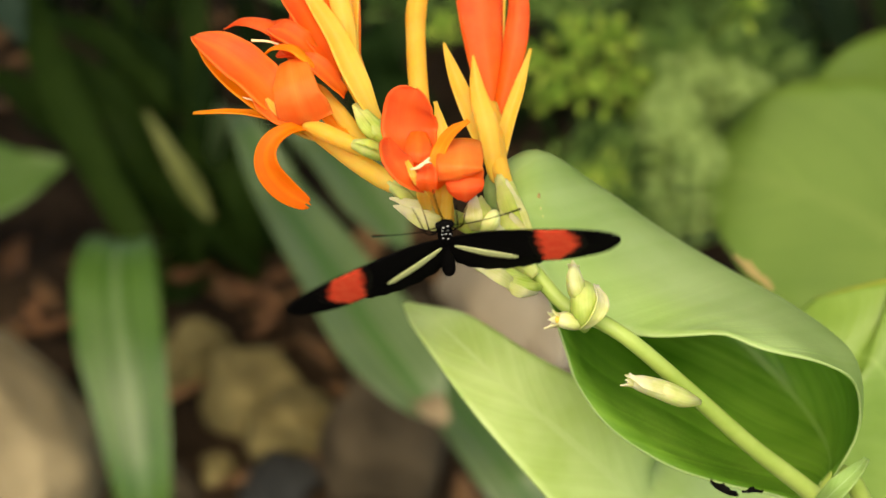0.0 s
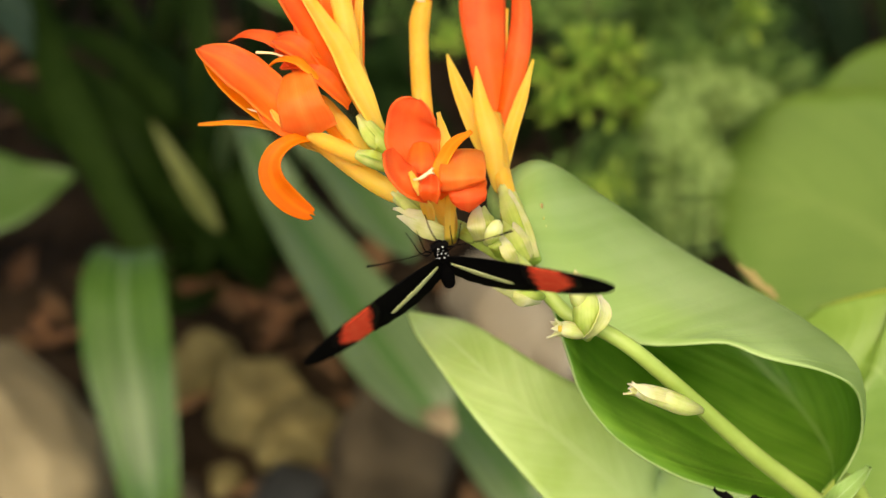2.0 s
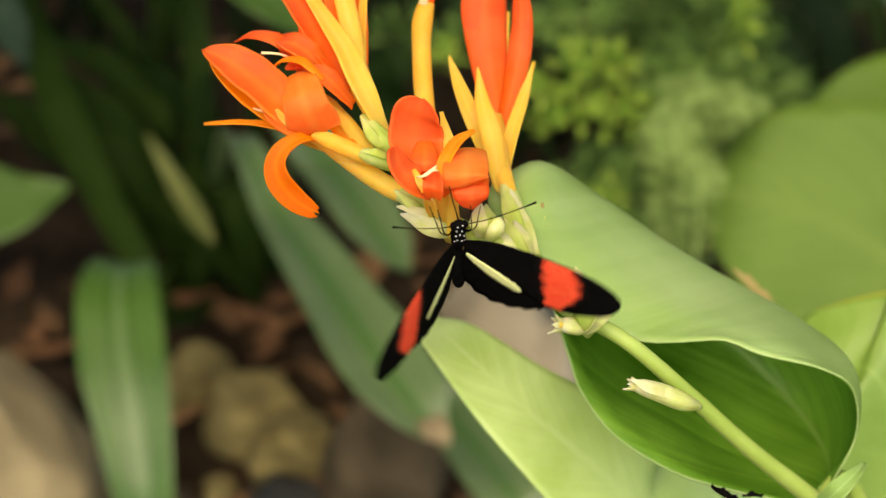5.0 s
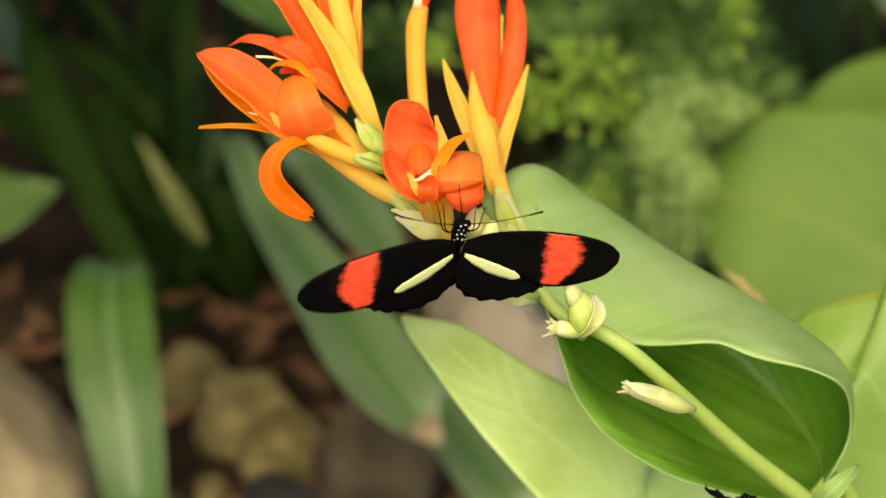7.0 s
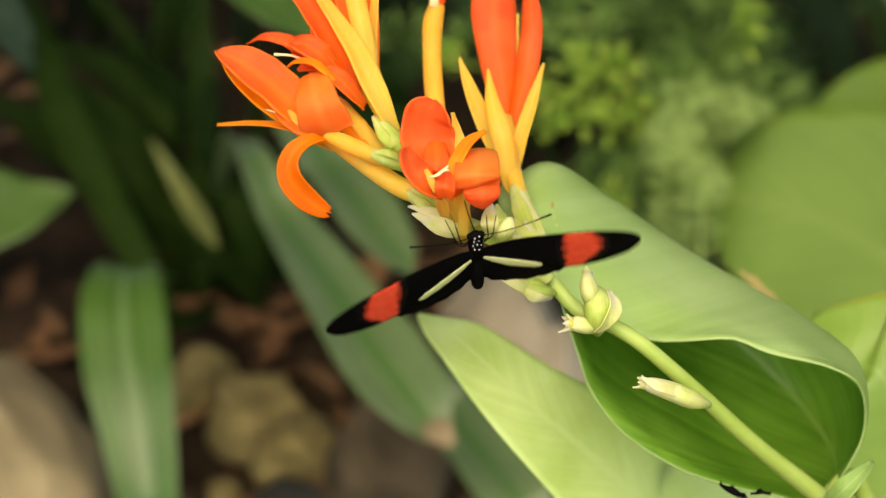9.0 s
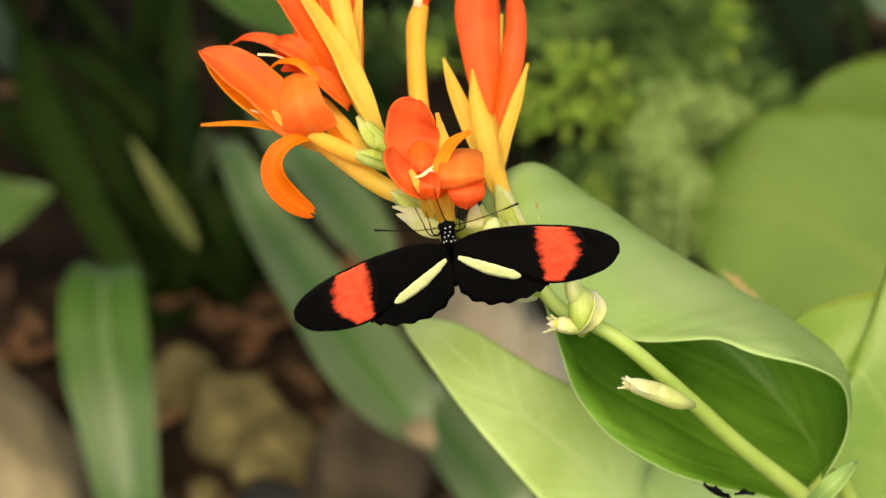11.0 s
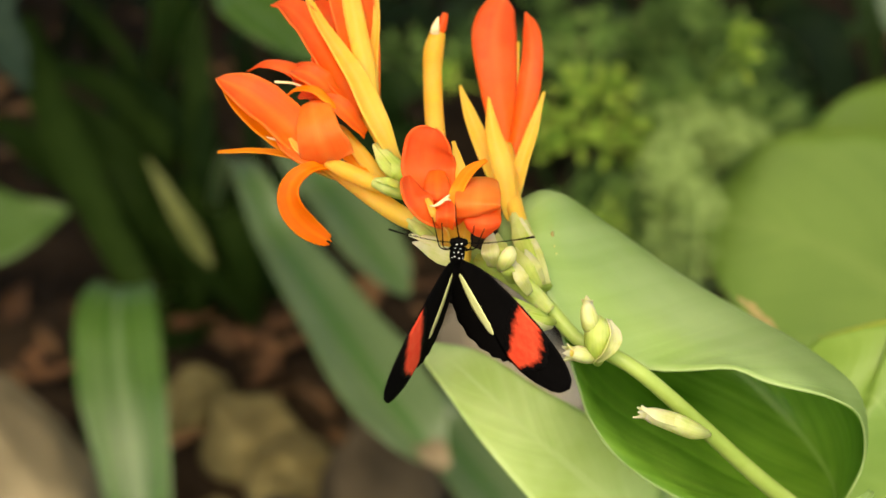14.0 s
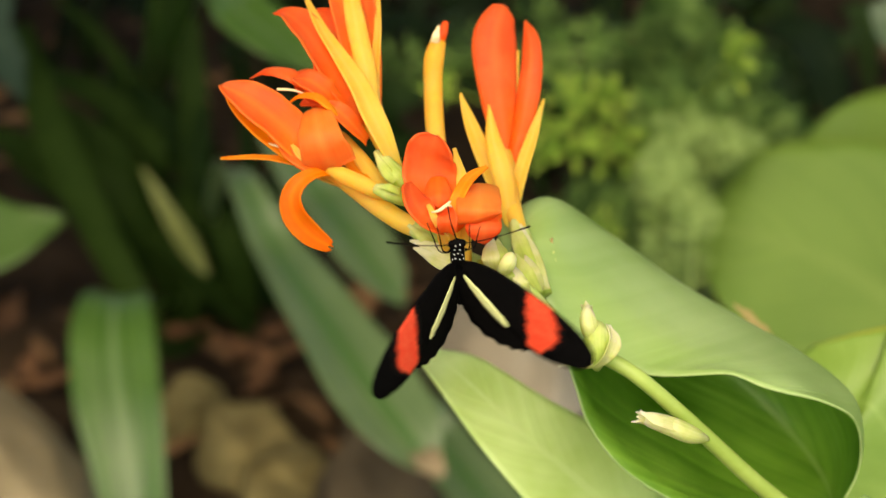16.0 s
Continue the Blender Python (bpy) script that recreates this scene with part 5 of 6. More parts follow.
def wing(mirror):
    fore = part("wing", wing_piece([(0, 0.6), (3.5, 3.0), (7.8, 4.5), (14.2, 5.4), (21, 5.1), (26, 3.8), (29.2, 1.5), (30, -0.9)],
                [(0, -1.0), (3, -2.5), (6, -3.8), (11, -5.8), (16, -8.3), (20.6, -8.5), (25.2, -6.9), (28.5, -4.6), (30, -1.2)], 60, 14, 0, 0.14, mirror, 0.10, 3), BLACK, bf, "black forewing")
    fore.matrix_basis = Matrix.Translation(((-1 if mirror else 1) * 0.0008, 0, 0.0012))
    hind = [(0.2, -0.6), (6, -1.9), (12, -4.4), (16.5, -7.2), (18.0, -9.0)]
    back = [(0.2, -4.2), (1.0, -9.4), (3.5, -13.4), (7.7, -14.9), (12.2, -13.8), (16, -11.4), (18.0, -9.2)]
    back = [tuple(p) for p in spline(back, 25) + np.array([[0.0, 0.36 * (k % 3 - 1)] for k in range(25)])]
    part("hindwing", wing_piece(hind, back, 50, 10, -0.22, 0.14, mirror), BLACK, fore, "black scalloped hindwing")
    part("yellow_bar", wing_piece([(0.9, -2.6), (3.5, -3.1), (7.6, -4.2), (11.2, -5.5), (12.6, -6.6)], [(0.9, -3.5), (3.5, -5.3), (7.6, -7.1), (11.2, -7.7), (12.6, -7.1)], 40, 5, 0.09, 0.08, mirror, 0.22, 5), WING_YELLOW, fore, "pale yellow bar")
    part("red_band", wing_piece([(13.0, 5.1), (13.3, 2.6), (13.4, 0.6), (13.9, -1.5), (14.5, -3.6), (15.6, -6.0), (16.4, -8.1)],
         [(21.2, 4.9), (22.4, 3.4), (23.4, 1.6), (24.0, -0.6), (23.8, -2.9), (22.4, -5.4), (20.8, -8.1)], 30, 14, 0.21, 0.28, mirror, 0.75, 6), WING_RED, fore, "bright red band")
    return fore


wing_left, wing_right = wing(True), wing(False)
thorax = part("thorax", tube([(0, -2.6, -0.4), (0, -1.2, 0), (0, 1.0, 0), (0, 2.8, 0), (0, 3.6, 0)], [0.7, 1.2, 1.4, 1.05, 0.5], 20, 14), BLACK, bf, "furry black thorax")
part("abdomen", tube([(0, -1.6, -0.3), (0, -4.5, 0.0), (0, -8.5, 0.7), (0, -12.2, 1.5), (0, -13.6, 1.8)], [0.7, 1.0, 1.3, 1.15, 0.3], 24, 14), BLACK, bf, "slender black abdomen")
head = part("head", ball((0, 4.7, 0), (1.15, 1.1, 1.05)), BLACK, bf, "black head with white dots")
for sx in (-1, 1):
    part("eye", ball((sx * 1.0, 4.95, 0.1), (0.65, 0.75, 0.75)), BLACK, head, "dark compound eye")
    part("antenna", tube([(sx * 0.5, 5.4, 0.5), (sx * 4.5, 8.5, 2.2), (sx * 9, 11.5, 3.2), (sx * 12.6, 13.6, 3.6)], [0.11, 0.09, 0.09, 0.2], 20, 6), BLACK, bf, "thin black antenna")
DOTS = [(0.4, 3.75, 0.7), (-0.5, 3.9, 0.7), (0.05, 2.95, 0.95), (0.75, 2.3, 0.85), (-0.65, 2.6, 0.85), (0.35, 1.45, 1.3), (-0.5, 1.75, 1.2), (0.5, 5.45, 0.7), (-0.35, 5.3, 0.8), (1.0, 1.0, 0.95), (-0.95, 1.1, 1.0)]
for d in DOTS:
    part("white_dot", ball(d, (0.16, 0.16, 0.13), 8, 6), WHITE, thorax, "white dot")
for sx, (kx, ky, kz), (ex, ey, ez) in ((-1, (3.4, 4.2, 0.6), (5.0, 9.5, -2.0)), (-1, (2.6, 2.6, -0.3), (3.2, 6.2, -3.0)), (1, (2.2, 3.8, 0.4), (2.6, 6.6, -2.5)), (1, (3.2, 3.0, -0.2), (4.6, 5.2, -3.0))):
    part("leg", tube([(sx * 0.9, 2.4, -0.8), (sx * kx * 0.6, ky * 0.85, kz + 0.3), (sx * kx, ky, kz), (sx * (kx + ex) / 2, (ky + ey) / 2, (kz + ez) / 2), (sx * ex, ey, ez)], [0.2, 0.14, 0.12, 0.1, 0.07], 20, 6), BLACK, bf, "thin black leg")
part("proboscis", tube([(0, 5.4, -0.6), (-0.4, 8.0, -0.4), (-0.9, 10.5, -1.6), (-1.1, 12.2, -3.5)], [0.14, 0.12, 0.1, 0.08], 16, 6), BLACK, bf, "thin coiled-out proboscis")


def motions():
    walk(bf, [
        (0.00, pose(0.0015, -0.0248, 0.6703, 123.2, -7.5, 7.7)),
        (0.10, pose(0.0011, -0.0248, 0.6703, 122.2, -9.1, 6.7)),
        (0.20, pose(0.0014, -0.0249, 0.6705, 118.6, -5.5, 6.7)),
        (0.30, pose(0.0014, -0.0246, 0.6710, 116.5, -4.9, 6.2)),
        (0.40, pose(0.0012, -0.0248, 0.6708, 116.5, -1.9, 6.9)),
        (0.50, pose(0.0012, -0.0250, 0.6705, 116.5, -2.2, 7.2)),
        (0.60, pose(0.0010, -0.0252, 0.6702, 116.5, -1.8, 7.2)),
        (0.70, pose(0.0010, -0.0256, 0.6696, 116.5, -2.0, 6.9)),
        (0.80, pose(0.0013, -0.0254, 0.6697, 118.3, -1.5, 7.0)),
        (0.90, pose(0.0011, -0.0255, 0.6695, 120.4, -3.6, 7.0)),
        (1.00, pose(0.0007, -0.0253, 0.6694, 126.9, -6.7, 7.3)),
        (1.10, pose(0.0007, -0.0253, 0.6693, 129.0, -8.2, 7.6)),
        (1.20, pose(0.0009, -0.0255, 0.6690, 129.2, -9.7, 7.7)),
        (1.30, pose(0.0006, -0.0252, 0.6694, 128.4, -11.2, 7.4)),
        (1.40, pose(0.0005, -0.0254, 0.6691, 129.2, -11.7, 7.3)),
        (1.50, pose(0.0006, -0.0252, 0.6694, 128.7, -11.0, 7.4)),
        (1.60, pose(0.0011, -0.0252, 0.6693, 129.5, -12.1, 6.0)),
        (1.70, pose(0.0009, -0.0251, 0.6696, 129.9, -14.2, 4.6)),
        (1.80, pose(0.0007, -0.0251, 0.6695, 129.5, -11.5, 6.2)),
        (1.90, pose(0.0005, -0.0255, 0.6691, 128.0, -10.7, 7.3)),
        (2.00, pose(0.0003, -0.0255, 0.6690, 127.8, -11.6, 7.3)),
        (2.10, pose(0.0003, -0.0257, 0.6688, 127.9, -10.6, 8.0)),
        (2.20, pose(0.0004, -0.0259, 0.6684, 128.5, -10.4, 8.1)),
        (2.30, pose(0.0004, -0.0255, 0.6689, 129.4, -13.2, 6.7)),
        (2.40, pose(0.0007, -0.0254, 0.6692, 128.9, -7.2, 9.7)),
        (2.50, pose(0.0008, -0.0253, 0.6693, 129.6, -13.5, 6.1)),
        (2.60, pose(0.0009, -0.0254, 0.6691, 129.5, -12.7, 6.1)),
        (2.70, pose(0.0009, -0.0255, 0.6689, 129.4, -11.9, 6.8)),
        (2.80, pose(0.0006, -0.0253, 0.6692, 129.3, -12.6, 7.3)),
        (2.90, pose(0.0004, -0.0254, 0.6691, 128.6, -7.8, 11.5)),
        (3.00, pose(0.0006, -0.0256, 0.6688, 128.5, -12.3, 10.7)),
        (3.10, pose(0.0005, -0.0256, 0.6687, 128.1, -11.2, 12.8)),
        (3.20, pose(0.0005, -0.0256, 0.6690, 126.9, -5.9, 16.8)),
        (3.30, pose(0.0003, -0.0256, 0.6690, 125.7, -5.6, 17.3)),
        (3.40, pose(0.0013, -0.0251, 0.6697, 126.6, -7.5, 16.3)),
        (3.50, pose(0.0019, -0.0250, 0.6698, 125.2, -15.1, 12.3)),
        (3.60, pose(0.0016, -0.0248, 0.6704, 120.1, -9.8, 14.3)),
        (3.70, pose(0.0014, -0.0247, 0.6711, 114.7, -4.3, 15.7)),
        (3.80, pose(0.0022, -0.0246, 0.6712, 115.2, -7.8, 12.6)),
        (3.90, pose(0.0024, -0.0249, 0.6707, 115.9, -5.0, 10.1)),
        (4.00, pose(0.0024, -0.0250, 0.6705, 116.4, -2.1, 8.2)),
        (4.10, pose(0.0025, -0.0245, 0.6713, 116.5, 0.4, 8.3)),
        (4.20, pose(0.0032, -0.0241, 0.6719, 116.4, -0.9, 8.7)),
        (4.30, pose(0.0033, -0.0240, 0.6721, 116.2, -3.2, 8.8)),
        (4.40, pose(0.0032, -0.0240, 0.6720, 116.1, -4.2, 9.0)),
        (4.50, pose(0.0030, -0.0238, 0.6723, 116.0, -5.1, 9.6)),
        (4.60, pose(0.0028, -0.0239, 0.6721, 115.8, -4.6, 10.6)),
        (4.70, pose(0.0030, -0.0246, 0.6711, 115.8, -3.8, 11.2)),
        (4.80, pose(0.0026, -0.0247, 0.6710, 115.7, -5.1, 11.4)),
        (4.90, pose(0.0025, -0.0248, 0.6708, 115.6, -4.3, 11.7)),
        (5.00, pose(0.0027, -0.0248, 0.6708, 115.7, -4.5, 11.3)),
        (5.10, pose(0.0032, -0.0246, 0.6711, 115.8, -5.6, 10.5)),
        (5.20, pose(0.0034, -0.0240, 0.6720, 115.8, -6.5, 10.4)),
        (5.72, pose(0.0035, -0.0241, 0.6718, 116.0, -3.7, 10.1)),
        (6.25, pose(0.0036, -0.0242, 0.6717, 116.2, -0.8, 9.8)),
        (6.78, pose(0.0036, -0.0243, 0.6716, 116.5, 2.0, 9.6)),
        (7.30, pose(0.0037, -0.0244, 0.6715, 116.7, 4.8, 9.4)),
        (7.40, pose(0.0043, -0.0236, 0.6728, 116.4, 3.2, 10.7)),
        (7.50, pose(0.0045, -0.0238, 0.6724, 116.0, 0.6, 11.5)),
        (7.60, pose(0.0046, -0.0239, 0.6723, 115.8, -0.8, 12.1)),
        (7.70, pose(0.0037, -0.0242, 0.6719, 115.4, -2.6, 13.3)),
        (7.80, pose(0.0032, -0.0244, 0.6715, 115.2, -3.2, 13.8)),
        (7.90, pose(0.0041, -0.0247, 0.6711, 115.5, -2.5, 13.1)),
        (8.00, pose(0.0042, -0.0249, 0.6707, 115.5, -5.3, 12.2)),
        (8.10, pose(0.0042, -0.0256, 0.6697, 115.6, -4.3, 11.8)),
        (8.20, pose(0.0039, -0.0253, 0.6700, 115.7, -6.3, 12.0)),
        (8.30, pose(0.0036, -0.0247, 0.6709, 115.9, -7.1, 12.8)),
        (8.40, pose(0.0032, -0.0258, 0.6691, 118.6, -8.9, 13.7)),
        (8.50, pose(0.0028, -0.0263, 0.6687, 114.5, -2.4, 16.9)),
        (8.60, pose(0.0033, -0.0262, 0.6686, 115.8, -4.7, 16.2)),
        (8.70, pose(0.0038, -0.0263, 0.6682, 120.9, -7.1, 14.7)),
        (8.80, pose(0.0041, -0.0262, 0.6682, 123.4, -6.6, 13.6)),
        (8.90, pose(0.0037, -0.0258, 0.6688, 122.2, -7.4, 12.2)),
        (9.00, pose(0.0037, -0.0255, 0.6694, 121.0, -8.2, 11.7)),
        (9.10, pose(0.0040, -0.0252, 0.6700, 118.7, -9.0, 11.6)),
        (9.20, pose(0.0046, -0.0254, 0.6698, 116.7, -8.7, 11.7)),
        (9.30, pose(0.0038, -0.0250, 0.6705, 115.4, -7.4, 11.9)),
        (9.40, pose(0.0032, -0.0238, 0.6723, 115.7, -6.7, 10.7)),
        (9.50, pose(0.0030, -0.0239, 0.6722, 115.9, -6.0, 9.9)),
        (9.60, pose(0.0033, -0.0238, 0.6723, 116.1, -6.0, 9.1)),
        (9.70, pose(0.0034, -0.0243, 0.6715, 116.1, -8.1, 8.4)),
        (10.22, pose(0.0027, -0.0245, 0.6712, 116.3, -8.2, 7.6)),
        (10.75, pose(0.0020, -0.0247, 0.6709, 116.4, -8.4, 6.8)),
        (11.28, pose(0.0013, -0.0249, 0.6706, 116.5, -8.5, 6.0)),
        (11.80, pose(0.0006, -0.0251, 0.6703, 116.6, -8.7, 5.2)),
        (11.90, pose(0.0003, -0.0252, 0.6702, 116.7, -9.7, 4.7)),
        (12.00, pose(0.0007, -0.0242, 0.6717, 116.6, -9.9, 5.2)),
        (12.10, pose(0.0002, -0.0240, 0.6720, 116.7, -7.4, 4.8)),
        (12.20, pose(-0.0010, -0.0240, 0.6719, 116.8, -3.1, 3.8)),
        (12.30, pose(-0.0003, -0.0236, 0.6726, 116.8, -7.2, 4.1)),
        (12.40, pose(-0.0004, -0.0234, 0.6729, 116.8, -7.8, 3.9)),
        (12.50, pose(0.0002, -0.0239, 0.6721, 116.8, -5.9, 3.9)),
        (12.60, pose(0.0006, -0.0238, 0.6723, 116.8, -6.2, 3.4)),
        (12.70, pose(-0.0001, -0.0232, 0.6732, 116.9, -5.8, 2.3)),
        (12.80, pose(-0.0005, -0.0232, 0.6733, 117.0, -6.8, 1.8)),
        (12.90, pose(-0.0000, -0.0230, 0.6735, 117.0, -6.7, 1.5)),
        (13.00, pose(0.0001, -0.0230, 0.6735, 117.0, -6.3, 1.7)),
        (13.10, pose(0.0003, -0.0233, 0.6731, 117.0, -4.9, 2.0)),
        (13.20, pose(0.0001, -0.0232, 0.6732, 116.9, -4.3, 2.2)),
        (13.30, pose(0.0003, -0.0232, 0.6732, 117.0, -5.5, 2.1)),
        (13.40, pose(-0.0002, -0.0232, 0.6733, 117.0, -0.3, 1.3)),
        (13.50, pose(0.0001, -0.0237, 0.6724, 117.0, 1.5, 0.4)),
        (13.60, pose(0.0005, -0.0240, 0.6720, 117.0, 3.5, -0.0)),
        (13.80, pose(0.0003, -0.0239, 0.6721, 117.1, 4.2, 0.2)),
        (14.00, pose(0.0002, -0.0236, 0.6726, 117.0, 3.4, 0.4)),
        (14.10, pose(-0.0004, -0.0241, 0.6719, 117.1, 5.5, -0.3)),
        (14.20, pose(-0.0001, -0.0241, 0.6718, 117.0, 3.8, -0.4)),
        (14.30, pose(0.0002, -0.0241, 0.6718, 117.0, 2.3, -0.0)),
        (14.40, pose(-0.0002, -0.0244, 0.6714, 117.0, 3.6, 0.2)),
        (14.50, pose(-0.0002, -0.0243, 0.6715, 117.1, 6.3, 0.1)),
        (14.60, pose(0.0001, -0.0234, 0.6730, 117.1, 6.9, 0.6)),
        (14.80, pose(0.0006, -0.0233, 0.6731, 117.0, 0.3, 1.7)),
        (15.00, pose(0.0002, -0.0247, 0.6709, 117.0, 0.4, 0.4)),
        (15.20, pose(-0.0000, -0.0246, 0.6710, 117.0, -1.4, 1.5)),
        (15.40, pose(0.0003, -0.0247, 0.6709, 116.9, -3.5, 2.4)),
        (15.50, pose(0.0009, -0.0246, 0.6711, 116.9, -3.8, 3.4)),
        (15.80, pose(0.0018, -0.0241, 0.6718, 116.7, -9.2, 4.7)),
        (16.00, pose(0.0001, -0.0232, 0.6732, 116.7, -4.8, 4.9)),
    ])
    walk(wing_left, [(t, pose(x, y, z, rx, ry, rz)) for t, x, y, z, rx, ry, rz in (
        (0.00, -0.0008, 0.0012, 0.0012, 0.2, 9.9, 1.1),
        (0.10, -0.0008, 0.0012, 0.0012, -0.5, 4.1, -7.0),
        (0.20, -0.0008, 0.0012, 0.0012, 0.1, 6.1, 1.3),
        (0.30, -0.0008, 0.0012, 0.0013, -1.6, 19.2, -1.2),
        (0.40, -0.0008, 0.0013, 0.0013, -14.9, 48.4, -17.6),
        (0.50, -0.0008, 0.0013, 0.0015, -26.2, 61.9, -26.8),
        (0.60, -0.0008, 0.0013, 0.0015, -38.9, 69.6, -39.0),
        (0.70, -0.0008, 0.0012, 0.0013, -19.6, 60.1, -21.3),
        (0.80, -0.0008, 0.0012, 0.0012, -0.1, 42.6, -0.1),
        (0.90, -0.0008, 0.0012, 0.0012, -0.2, 29.3, -0.4),
        (1.00, -0.0008, 0.0012, 0.0012, -0.9, 12.2, -4.4),
        (1.10, -0.0008, 0.0012, 0.0012, -0.6, 4.5, -7.3),
        (1.20, -0.0008, 0.0012, 0.0012, -0.4, 3.4, -7.0),
        (1.30, -0.0008, 0.0012, 0.0012, -0.8, 11.8, -4.0),
        (1.40, -0.0008, 0.0012, 0.0012, -0.1, 26.0, -0.2),
        (1.50, -0.0008, 0.0012, 0.0012, -1.8, 37.3, -2.9),
        (1.60, -0.0008, 0.0012, 0.0012, 4.5, 44.2, 6.1),
        (1.70, -0.0008, 0.0012, 0.0011, 15.2, 45.0, 19.5),
        (1.80, -0.0008, 0.0012, 0.0012, 5.2, 42.0, 7.5),
        (1.90, -0.0008, 0.0012, 0.0012, -1.9, 35.7, -3.3),
        (2.00, -0.0008, 0.0012, 0.0012, -1.4, 22.4, -3.6),
        (2.10, -0.0008, 0.0012, 0.0012, -1.2, 13.3, -5.3),
        (2.20, -0.0008, 0.0012, 0.0012, -0.8, 6.1, -7.1),
        (2.30, -0.0008, 0.0012, 0.0011, 3.9, 13.8, 7.3),
        (2.40, -0.0008, 0.0010, 0.0005, 19.4, 37.6, 30.1),
        (2.50, -0.0008, 0.0010, 0.0002, 44.1, 48.8, 48.5),
        (2.60, -0.0008, 0.0010, 0.0005, 59.1, 60.0, 59.7),
        (2.70, -0.0008, 0.0010, 0.0005, 61.7, 60.6, 62.1),
        (2.80, -0.0008, 0.0010, 0.0003, 44.1, 49.8, 44.2),
        (2.90, -0.0008, 0.0011, 0.0007, 18.5, 45.6, 17.7),
        (3.00, -0.0008, 0.0012, 0.0011, 3.4, 20.6, 4.6),
        (3.10, -0.0008, 0.0012, 0.0011, 1.3, 3.4, 3.6),
        (3.20, -0.0008, 0.0012, 0.0012, 0.2, -14.4, -0.9),
        (3.30, -0.0008, 0.0012, 0.0012, 0.4, -21.4, -1.0),
        (3.40, -0.0008, 0.0012, 0.0012, 0.6, -8.3, -4.1),
        (3.50, -0.0008, 0.0012, 0.0012, 0.1, -1.9, -2.6),
        (3.60, -0.0008, 0.0012, 0.0012, -10.9, 37.6, -17.5),
        (3.70, -0.0009, 0.0015, 0.0019, -46.6, 54.6, -47.0),
        (3.80, -0.0008, 0.0014, 0.0016, -48.4, 71.2, -48.3),
        (3.90, -0.0008, 0.0014, 0.0017, -52.8, 69.1, -52.7),
        (4.00, -0.0008, 0.0013, 0.0015, -24.0, 65.5, -24.5),
        (4.10, -0.0008, 0.0014, 0.0016, -15.4, 44.1, -14.9),
        (4.20, -0.0008, 0.0013, 0.0015, -8.3, 23.8, -6.8),
        (4.30, -0.0008, 0.0013, 0.0015, -5.5, 0.6, 2.9),
        (4.40, -0.0008, 0.0013, 0.0014, -4.3, -3.2, -0.6),
        (4.50, -0.0008, 0.0013, 0.0015, -6.1, 12.9, -1.9),
        (4.60, -0.0008, 0.0014, 0.0016, -14.9, 36.0, -16.2),
        (4.70, -0.0008, 0.0014, 0.0016, -24.7, 60.1, -24.7),
        (4.80, -0.0008, 0.0013, 0.0015, -30.9, 70.7, -30.6),
        (4.90, -0.0008, 0.0014, 0.0016, -30.0, 61.1, -30.0),
        (5.00, -0.0008, 0.0013, 0.0015, -17.4, 48.0, -18.5),
        (5.10, -0.0008, 0.0013, 0.0014, -5.8, 25.9, -6.9),
        (5.20, -0.0008, 0.0013, 0.0014, -4.4, 12.5, -2.0),
        (5.45, -0.0008, 0.0013, 0.0015, -5.5, 19.9, -1.9),
        (5.60, -0.0008, 0.0013, 0.0015, -8.3, 44.7, -5.8),
        (5.75, -0.0008, 0.0014, 0.0016, -17.0, 67.1, -15.7),
        (5.90, -0.0008, 0.0014, 0.0016, -11.1, 49.5, -8.5),
        (6.10, -0.0008, 0.0014, 0.0017, -8.5, 17.8, -2.6),
        (6.25, -0.0008, 0.0014, 0.0017, -8.8, 4.6, -0.8),
        (6.40, -0.0008, 0.0014, 0.0017, -10.2, 23.7, -4.1),
        (6.55, -0.0008, 0.0015, 0.0018, -17.6, 54.7, -14.5),
        (6.65, -0.0008, 0.0015, 0.0018, -26.2, 65.7, -24.2),
        (6.80, -0.0008, 0.0015, 0.0018, -16.4, 46.8, -12.1),
        (6.95, -0.0008, 0.0015, 0.0018, -12.5, 19.6, -4.2),
        (7.10, -0.0008, 0.0015, 0.0019, -12.5, 7.8, -1.7),
        (7.20, -0.0008, 0.0015, 0.0019, -13.5, 17.5, -4.1),
        (7.30, -0.0009, 0.0016, 0.0019, -19.6, 32.6, -16.0),
        (7.40, -0.0009, 0.0018, 0.0022, -37.3, 49.8, -33.6),
        (7.50, -0.0009, 0.0018, 0.0022, -55.7, 61.4, -54.2),
        (7.60, -0.0009, 0.0017, 0.0020, -58.9, 66.5, -58.0),
        (7.70, -0.0009, 0.0016, 0.0019, -37.8, 58.4, -36.1),
        (7.80, -0.0009, 0.0015, 0.0018, -27.8, 50.8, -26.5),
        (7.90, -0.0008, 0.0013, 0.0015, -12.7, 37.4, -13.8),
        (8.00, -0.0008, 0.0013, 0.0014, -5.9, 24.8, -8.1),
        (8.10, -0.0008, 0.0012, 0.0012, -0.8, 6.3, -1.1),
        (8.20, -0.0008, 0.0012, 0.0012, -0.1, 4.2, -1.6),
        (8.30, -0.0008, 0.0012, 0.0012, -0.5, 21.5, -1.2),
        (8.40, -0.0008, 0.0012, 0.0012, -5.2, 28.6, -10.8),
        (8.50, -0.0008, 0.0012, 0.0013, -27.1, 50.5, -32.4),
        (8.60, -0.0008, 0.0012, 0.0012, -27.5, 57.6, -31.7),
        (8.70, -0.0008, 0.0012, 0.0012, -22.7, 48.8, -29.1),
        (8.80, -0.0008, 0.0012, 0.0012, -7.0, 40.1, -10.8),
